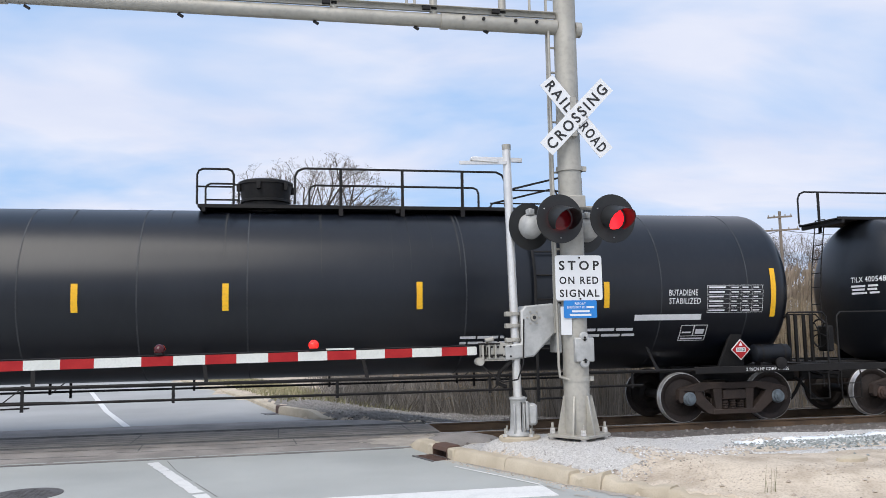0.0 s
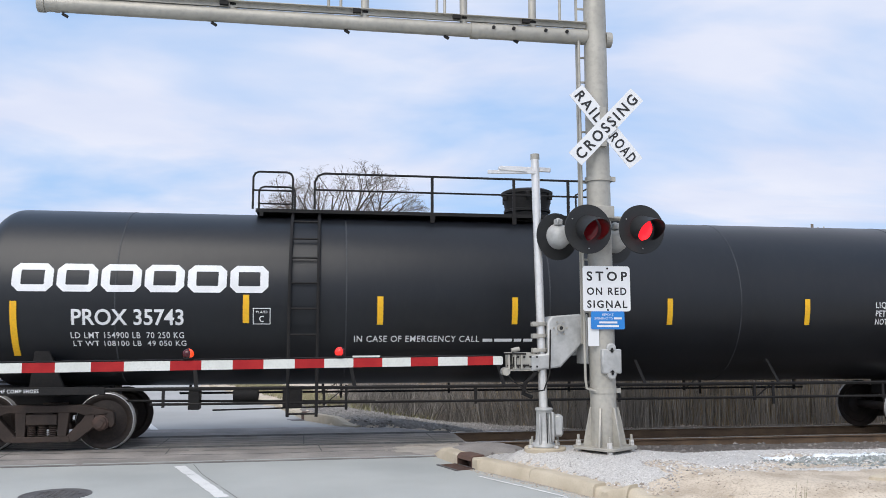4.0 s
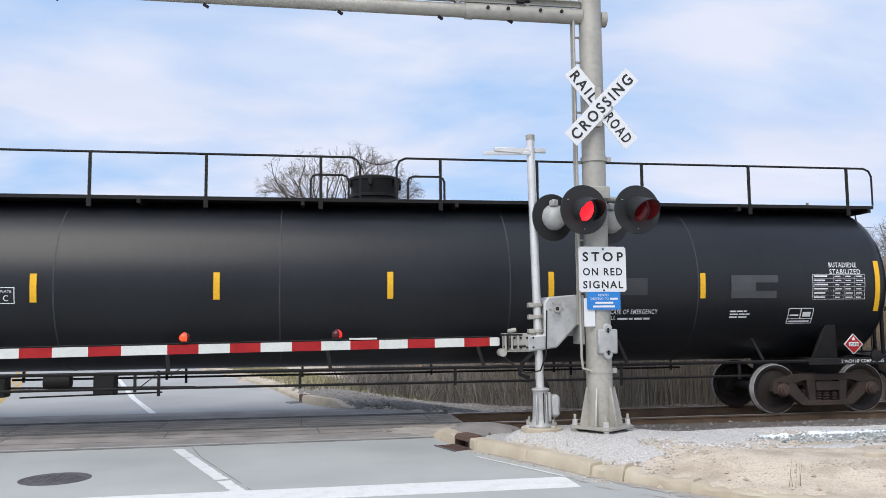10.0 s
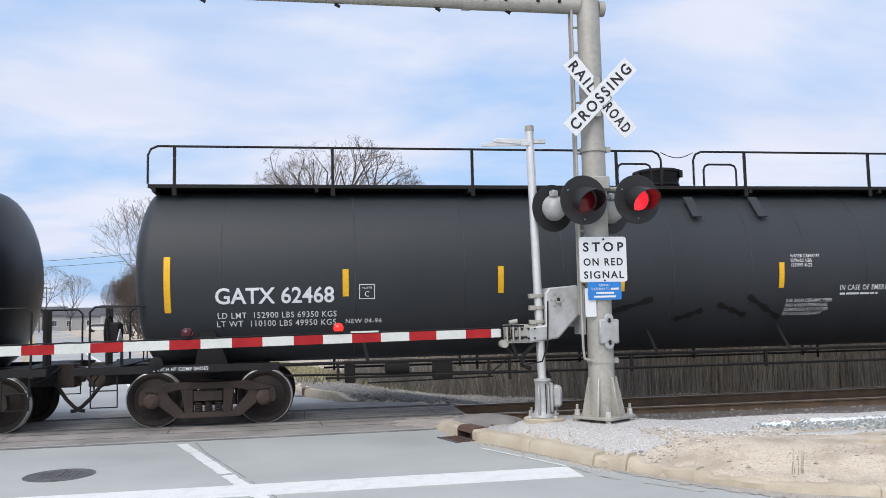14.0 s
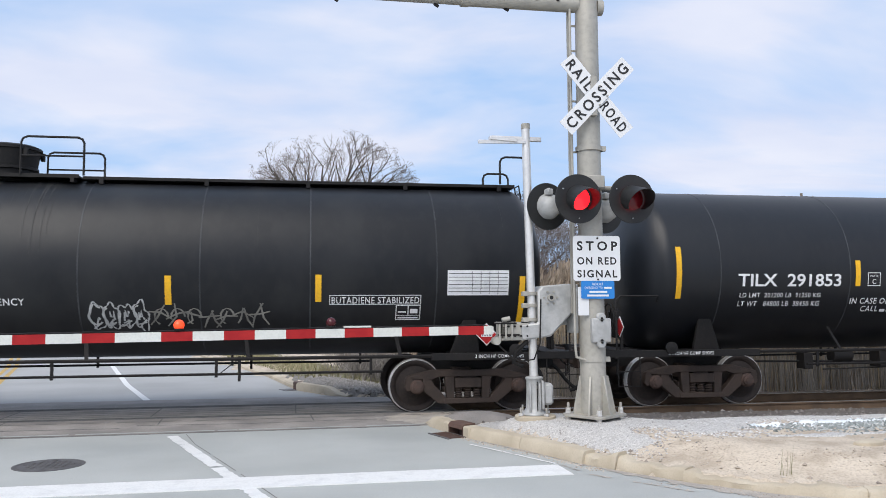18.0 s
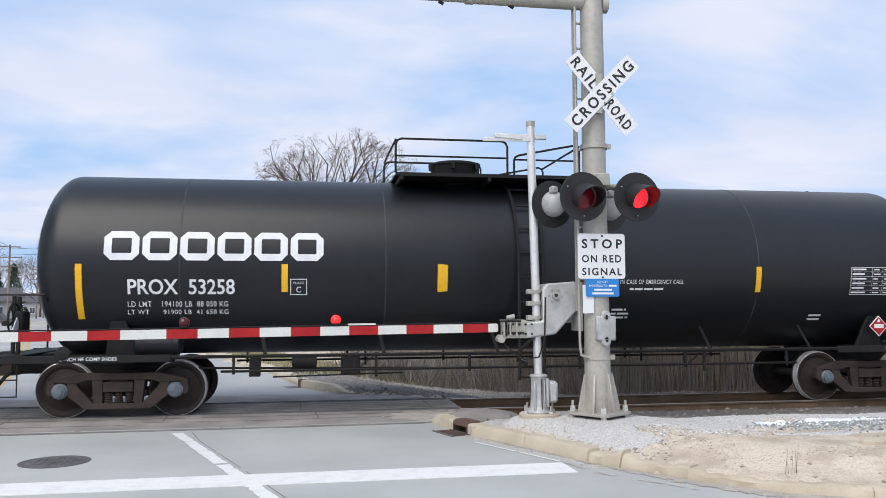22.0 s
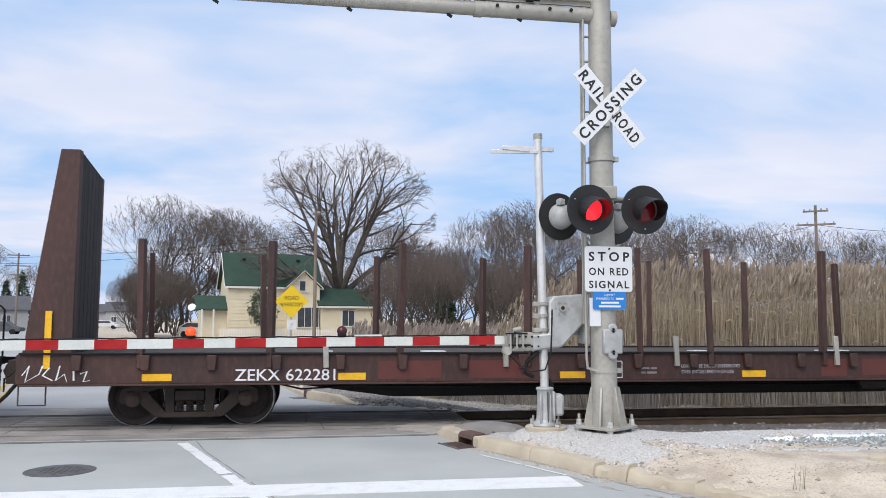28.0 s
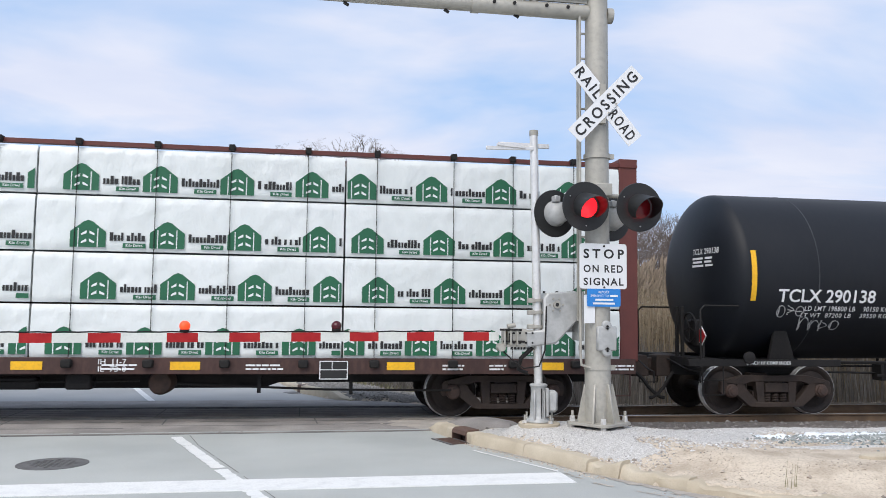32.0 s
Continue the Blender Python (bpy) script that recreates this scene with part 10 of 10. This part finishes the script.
    while len(G.v) < 3 * 6500:
        x, y = rnd.uniform(-8, 12), rnd.uniform(17.5, 48)
        if not 0.35 < x - far_edge(y) < 3.6 or y < reed_front(x) - 0.8:
            continue
        z0 = ground_z(x, y)
        l, a = rnd.uniform(0.06, 0.25), rnd.uniform(0, 6.28)
        G.v += [(x - 0.015, y, z0), (x + 0.015, y, z0), (x + math.cos(a) * l * 0.6, y + math.sin(a) * l * 0.6, z0 + l)]
        k = len(G.v) - 3
        G.f.append((k, k + 1, k + 2))
    for cx, cy in ((4.62, 7.42), (4.7, 7.4), (8.2, 9.0)):
        for i in range(3):
            l, a = rnd.uniform(0.2, 0.36), rnd.uniform(0, 6.28)
            x, y = cx + rnd.gauss(0, 0.015), cy + rnd.gauss(0, 0.02)
            z0 = ground_z(x, y)
            k = len(G.v)
            G.v += [(x - 0.004, y, z0), (x + 0.004, y, z0), (x + math.cos(a) * l * 0.12, y + math.sin(a) * l * 0.12, z0 + l)]
            G.f.append((k, k + 1, k + 2))
    me = bpy.data.meshes.new("dry_grass")
    me.from_pydata(G.v, [], G.f)
    me.materials.append(M_GRASS)
    tagged(new("dry_grass", me), "short dry winter grass on the verge", "grass", kind="stuff")


reeds()


def window(parent, x, y, z, w, h, bars_n=1):
    f = part("window", Shape().box((x, y, z + h / 2), (w + 0.16, 0.1, h + 0.16)), M_TRIM, parent, "white-framed window", bevel=0.01)
    part("pane", Shape().box((x, y - 0.055, z + h / 2), (w, 0.02, h)), M_PANE, f)
    for i in range(1, bars_n + 1):
        part("glazing_bar", Shape().box((x - w / 2 + w * i / (bars_n + 1), y - 0.07, z + h / 2), (0.05, 0.03, h)), M_TRIM, f)
    part("sill", Shape().box((x, y - 0.1, z - 0.08), (w + 0.3, 0.16, 0.06)), M_TRIM, f)


def gable_roof(name, x0, x1, y0, y1, eave, ridge, parent, material, over=0.35, along="x"):
    """A roof with thickness, its ridge along x or y."""
    t = 0.16
    if along == "x":
        ym = (y0 + y1) / 2
        prof = [(y0 - over, eave - 0.12), (ym, ridge), (y1 + over, eave - 0.12), (y1 + over, eave - 0.12 + t), (ym, ridge + t), (y0 - over, eave - 0.12 + t)]
        sh = Shape()
        n = len(prof)
        for x in (x0 - over, x1 + over):
            sh.v += [(x, y, z) for y, z in prof]
    else:
        xm = (x0 + x1) / 2
        prof = [(x0 - over, eave - 0.12), (xm, ridge), (x1 + over, eave - 0.12), (x1 + over, eave - 0.12 + t), (xm, ridge + t), (x0 - over, eave - 0.12 + t)]
        sh = Shape()
        n = len(prof)
        for y in (y0 - over, y1 + over):
            sh.v += [(x, y, z) for x, z in prof]
    sh.f = [(i, (i + 1) % n, (i + 1) % n + n, i + n) for i in range(n)] + [(0, 1, 4, 5), (1, 2, 3, 4), (n + 5, n + 4, n + 1, n), (n + 4, n + 3, n + 2, n + 1)]
    return part(name, sh, material, parent)


def house():
    h = empty("house", pose(*polar(-2.3, 75), 0, 0, 13))
    tagged(h, "cream two-storey house with a green gable roof", "house")
    # main block, ridge along x
    w = Shape().box((-1.1, 3, 2.35), (8.2, 6, 4.7))
    w.add([(-5.2, 0, 4.7), (-5.2, 6, 4.7), (-5.2, 3, 7.7)], [(0, 1, 2)]).add([(3.0, 0, 4.7), (3.0, 6, 4.7), (3.0, 3, 7.7)], [(0, 2, 1)])
    part("wall", w, M_CREAM, h, "cream clapboard wall")
    for i in range(14):
        part("clapboard", Shape().box((-1.1, -0.015, 0.4 + i * 0.31), (8.2, 0.03, 0.025)), M_TRIM if i == 99 else M_CREAM, h)
    gable_roof("roof", -5.2, 3.0, 0, 6, 4.7, 7.75, h, M_ROOF)
    part("barge_board", Shape().bar((-5.56, -0.36, 4.58), (-5.56, 3, 7.78), 0.06, 0.2).bar((-5.56, 6.36, 4.58), (-5.56, 3, 7.78), 0.06, 0.2), M_TRIM, h)
    part("eave_board", Shape().box((-1.1, -0.36, 4.56), (8.9, 0.06, 0.18)), M_TRIM, h)
    # cross gable with a bay
    c = Shape().box((1.45, -0.35, 2.35), (2.9, 0.75, 4.7)).add([(0.0, -0.725, 4.7), (2.9, -0.725, 4.7), (1.45, -0.725, 6.05)], [(0, 1, 2)])
    part("gable_wall", c, M_CREAM, h)
    gable_roof("gable_roof", 0.0, 2.9, -0.72, 3.0, 4.7, 6.1, h, M_ROOF, 0.25, "y")
    part("barge_board", Shape().bar((-0.27, -1.0, 4.56), (1.45, -1.0, 6.16), 0.16, 0.06).bar((3.17, -1.0, 4.56), (1.45, -1.0, 6.16), 0.16, 0.06), M_TRIM, h)
    window(h, 1.3, -0.74, 4.35, 0.5, 0.85, 0)
    window(h, 1.85, -0.74, 1.05, 1.9, 1.75, 2)
    window(h, -1.9, -0.03, 1.3, 0.9, 1.4, 1)
    # lower wing
    part("wing_wall", Shape().box((5.45, 1.0, 1.5), (4.9, 4.0, 3.0)), M_CREAM, h)
    gable_roof("wing_roof", 3.0, 7.9, -1.0, 3.0, 3.0, 4.5, h, M_ROOF)
    part("eave_board", Shape().box((5.45, -1.36, 2.86), (5.6, 0.06, 0.16)), M_TRIM, h)
    window(h, 5.55, -1.02, 1.15, 1.1, 1.4, 1)
    # porch on the other side
    part("porch_wall", Shape().box((-6.3, 2.2, 1.3), (2.2, 3.0, 2.6)), M_CREAM, h)
    gable_roof("porch_roof", -7.6, -5.3, 0.4, 3.8, 2.6, 3.7, h, M_ROOF)
    for x in (-7.4, -6.4):
        part("porch_post", Shape().box((x, 0.1, 1.3), (0.14, 0.14, 2.6)), M_TRIM, h)
    part("satellite_dish", Shape().lathe([(0, 0), (0.25, 0.05), (0.36, 0.14)], pose(-8.2, 0.5, 2.7) @ pose(0, 0, 0, 60, 0, -20), 16), M_TRIM, h)
    for x in (-3.6, 1.4):
        part("roof_vent", Shape().box((x, 2.2, 7.25), (0.3, 0.3, 0.25)), M_UNDER, h)
    f = empty("fence", pose(*polar(-2.3, 72), 0, 0, 2))
    tagged(f, "low white picket fence before the house", "fence")
    pk = None
    for i in range(60):
        at = pose(-5.5 + i * 0.22, 0, 0)
        pk = part("picket", Shape().box((0, 0, 0.45), (0.1, 0.03, 0.9)), M_TRIM, f, at=at) if pk is None else again(pk, f, at)
    part("fence_rail", Shape().box((0.9, 0.03, 0.3), (13.1, 0.04, 0.08)).box((0.9, 0.03, 0.7), (13.1, 0.04, 0.08)), M_TRIM, f)
    # round bush by the wall
    r = random.Random(3)
    sh = Shape()
    for i in range(1500):
        a, b = r.uniform(0, 6.28), r.uniform(-1, 1)
        q = r.uniform(0.6, 1.05) * (1 + 0.15 * math.sin(3 * a))
        x, y, z = 1.25 * q * math.cos(a) * math.sqrt(1 - b * b), 1.1 * q * math.sin(a) * math.sqrt(1 - b * b), 2.75 + 1.65 * q * b
        k = len(sh.v)
        sh.v += [(x, y, z), (x + r.uniform(-.2, .2), y + r.uniform(-.2, .2), z + r.uniform(-.2, .2)), (x + r.uniform(-.2, .2), y, z + r.uniform(-.25, .1))]
        sh.f.append((k, k + 1, k + 2))
    b = empty("evergreen_bush", pose(*polar(-3.9, 71)))
    tagged(b, "clipped dark evergreen bush beside the house", "bush")
    part("trunk", Shape().rod((0, 0, 0), (0, 0, 1.8), 0.09, 7), M_BARK, b)
    part("crown", sh, M_EVERGREEN, b)


house()


def road_sign():
    s = empty("warning_sign", pose(-1.02, 30.0, -0.06))
    tagged(s, "yellow diamond road narrows warning sign on a post", "road sign")
    part("post", Shape().box((0, 0.05, 1.3), (0.07, 0.05, 2.6)), M_GALV, s)
    d = 0.60
    p = part("panel", Shape().prism([(0, -d), (d, 0), (0, d), (-d, 0)], 0.01, pose(0.0, 0, 2.47)), M_YSIGN, s, "yellow diamond panel")
    face_text("ROAD", -0.25, 0.25, 2.52, 0.16, -0.008, p)
    face_text("NARROWS", -0.42, 0.42, 2.28, 0.16, -0.008, p)
    q = part("plaque", Shape().prism(rounded(0.32, 0.36, 0.03), 0.008, pose(0.02, 0.02, 1.62)), M_WHITE, s, "small white plaque below")
    part("plaque_mark", Shape().bar((-0.06, 0.012, 1.52), (0.08, 0.012, 1.72), 0.04, 0.004), M_BLACKPAINT, q)


road_sign()


def utility_pole(az, d, h, arms, group="utility poles", gear=False):
    p = empty("utility_pole", pose(*polar(az, d, -0.2), 0, 0, -az))
    tagged(p, "weathered wooden utility pole with crossarms", "utility pole", group)
    part("pole", Shape().rod((0, 0, 0), (0, 0, h), 0.16, 9, 0.11), M_POLEWOOD, p)
    for z, w in arms:
        a = part("crossarm", Shape().box((0, -0.14, z), (w, 0.1, 0.14)), M_POLEWOOD, p)
        for x in (-w * 0.45, -w * 0.22, w * 0.22, w * 0.45):
            part("insulator", Shape().lathe([(0.03, 0), (0.06, 0.05), (0.05, 0.14), (0, 0.17)], pose(x, -0.14, z + 0.07), 8), M_GREYBOX, a)
    if gear:
        for x in (-0.9, 0.9):
            part("transformer", Shape().lathe([(0.25, 0), (0.27, 0.05), (0.27, 0.75), (0.2, 0.85)], pose(x, -0.3, h - 2.2), 14), M_TRIM, p, "pale pole-mounted can")
    return p


utility_pole(33.7, 72, 11.4, ((10.9, 1.9), (9.8, 2.9)))
utility_pole(26.5, 80, 9.6, ((9.3, 2.2), (8.3, 2.0)), gear=True)
utility_pole(-0.35, 66, 10.8, ((10.5, 0.6),))
utility_pole(-19.2, 120, 10.5, ((10.2, 2.6), (8.8, 3.0), (7.6, 2.0)))
utility_pole(-17.6, 165, 9.5, ((9.2, 2.4), (8.4, 2.4), (7.4, 2.6), (6.6, 2.4)))
utility_pole(-17.2, 190, 9.5, ((9.2, 2.4), (8.2, 2.4)))
utility_pole(-21.5, 70, 12.0, ((11.5, 2.4),))


def wires():
    def sag(a, b, s, n=14):
        a, b = Vector(a), Vector(b)
        return [a.lerp(b, i / n) - Vector((0, 0, s * 4 * (i / n) * (1 - i / n))) for i in range(n + 1)]
    runs = [((*polar(-24, 118)[:2], 9.2), (*polar(-0.35, 66)[:2], 8.6), 0.7), ((*polar(-24, 118)[:2], 8.5), (*polar(-0.35, 66)[:2], 8.0), 0.7), ((*polar(-0.35, 66)[:2], 8.6), (*polar(26.5, 80)[:2], 8.2), 1.6),
            ((*polar(-26, 60)[:2], 13.0), (*polar(-19.2, 120)[:2], 10.0), 1.0), ((*polar(-26, 60)[:2], 12.0), (*polar(-19.2, 120)[:2], 8.7), 1.0),
            ((*polar(33.7, 72)[:2], 9.6), (*polar(26.5, 80)[:2], 9.2), 0.4), ((*polar(33.7, 72)[:2], 9.6), (*polar(48, 80)[:2], 9.6), 0.8)]
    for a, b, s in runs:
        w = part("overhead_wire", Shape().pipe(sag(a, b, s), 0.022, 4), M_UNDER)
        tagged(w, "thin dark overhead wire between poles", "wire", "overhead wires")


wires()


def far_houses():
    for az, d, w, h in ((-20.5, 130, 9, 3.0), (-22.4, 120, 8, 3.2), (-17.2, 200, 8, 3.4), (-15.2, 210, 9, 3.2), (-12.9, 190, 7, 3.4), (12.9, 95, 6, 3.0)):
        b = empty("house", pose(*polar(az, d, -0.1), 0, 0, -az))
        tagged(b, "small grey house far down the road", "house", "far houses")
        part("wall", Shape().box((0, 2.5, h / 2), (w, 5, h)), M_FARWALL if az < 12 else M_TRIM, b)
        gable_roof("roof", -w / 2, w / 2, 0, 5, h, h + 1.9, b, M_FARROOF)
        for x in (-w * 0.28, w * 0.2):
            window(b, x, -0.03, 1.0, 1.0, 1.2, 1)
    for az, d, col in ((-8.05, 82, M_TRIM), (-20.0, 100, M_FARROOF), (-14.0, 150, M_TRIM)):
        c = empty("parked_car", pose(*polar(az, d, -0.06), 0, 0, 4))
        tagged(c, "small parked car far behind the crossing", "car", "parked cars")
        part("body", Shape().prism([(-2.2, 0.35), (2.2, 0.35), (2.25, 0.75), (1.3, 0.95), (0.8, 1.42), (-1.2, 1.45), (-2.0, 1.0), (-2.25, 0.8)], 1.7), col, c, bevel=0.06)
        part("window", Shape().prism([(1.15, 0.97), (0.75, 1.36), (-1.15, 1.39), (-1.75, 1.0)], 1.72), M_PANE, c)
        for x in (-1.4, 1.4):
            for y in (-0.8, 0.8):
                part("wheel", Shape().lathe([(0.3, -0.1), (0.32, 0), (0.3, 0.1)], pose(x, y, 0.32) @ ROT_Y, 16), M_UNDER, c)


far_houses()


def far_curb():
    """A raised nose by the crossing, an inlet, then a low worn curb up the road."""
    prof = [(0.0, -0.1), (0.0, 0.10), (0.03, 0.145), (0.17, 0.15), (0.2, -0.1)]
    for pts, tall, label in ((FAR_EDGE[:4], 1.15, "raised tan concrete curb nose at the crossing"), ([(-0.32, 18.8)] + FAR_EDGE[4:10], 0.7, "low tan concrete curb of the far road")):
        seg = []
        for (x0, y0), (x1, y1) in zip(pts, pts[1:]):
            seg += [(x0 + (x1 - x0) * k / 4, y0 + (y1 - y0) * k / 4) for k in range(4)]
        seg.append(pts[-1])
        sh = Shape()
        for i, p in enumerate(seg):
            d = (Vector(seg[min(i + 1, len(seg) - 1)]) - Vector(seg[max(i - 1, 0)])).normalized()
            h = tall * (0.25 + 0.75 * smooth(16.7, 17.3, p[1]))
            for u, z in prof:
                sh.v.append((p[0] + d.y * u, p[1] - d.x * u, z * (h if z > 0 else 1)))
        n = len(prof)
        for i in range(len(seg) - 1):
            for j in range(n - 1):
                k = i * n + j
                sh.f.append((k, k + 1, k + n + 1, k + n))
        sh.f += [tuple(reversed(range(n))), tuple(range((len(seg) - 1) * n, len(seg) * n))]
        tagged(part("curb", sh, M_CURB), label, kind="structure")
    m = empty("storm_drain", pose(-0.29, 18.62, 0, 0, 0, -70))
    tagged(m, "dark storm drain inlet in the far curb", "storm drain")
    part("throat", Shape().box((0, 0.1, 0.06), (0.3, 0.18, 0.22)), M_RUSTPLATE, m, "rusty iron curb hood", bevel=0.015)
    part("grate", Shape().box((0, -0.16, 0.0), (0.42, 0.28, 0.014)), M_IRON, m)


far_curb()


# ---- what moves ----
def travel(t):
    """How far the train has gone, in metres from its place at 16 s."""
    u = (t - 16) / 16
    return 108.65 * u + 4.95 * u ** 2 - 0.02 * u ** 3 + 0.01 * u ** 4 + 0.15 * u ** 5


def motions():
    # the lamps flash in turn: every 0.548 s each added drum makes half a turn
    for drum, at, first in TURNING_DRUMS:
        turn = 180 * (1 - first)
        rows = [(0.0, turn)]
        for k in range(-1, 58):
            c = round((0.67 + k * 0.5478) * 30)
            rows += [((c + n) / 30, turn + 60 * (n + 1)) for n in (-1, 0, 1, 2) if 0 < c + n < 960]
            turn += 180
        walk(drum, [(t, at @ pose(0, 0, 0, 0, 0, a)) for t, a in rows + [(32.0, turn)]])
    for car, x in CARS:
        walk(car, [(t, pose(x + travel(t), TRACK_Y, 0)) for t in range(0, 33)])
    turns = [(k / 15, Matrix.Rotation(travel(k / 15) / 0.457, 4, "Y")) for k in range(0, 481)]
    for w in WHEELS:
        at = Matrix.Translation(w.matrix_basis.translation)
        walk(w, [(t, at @ m) for t, m in turns])


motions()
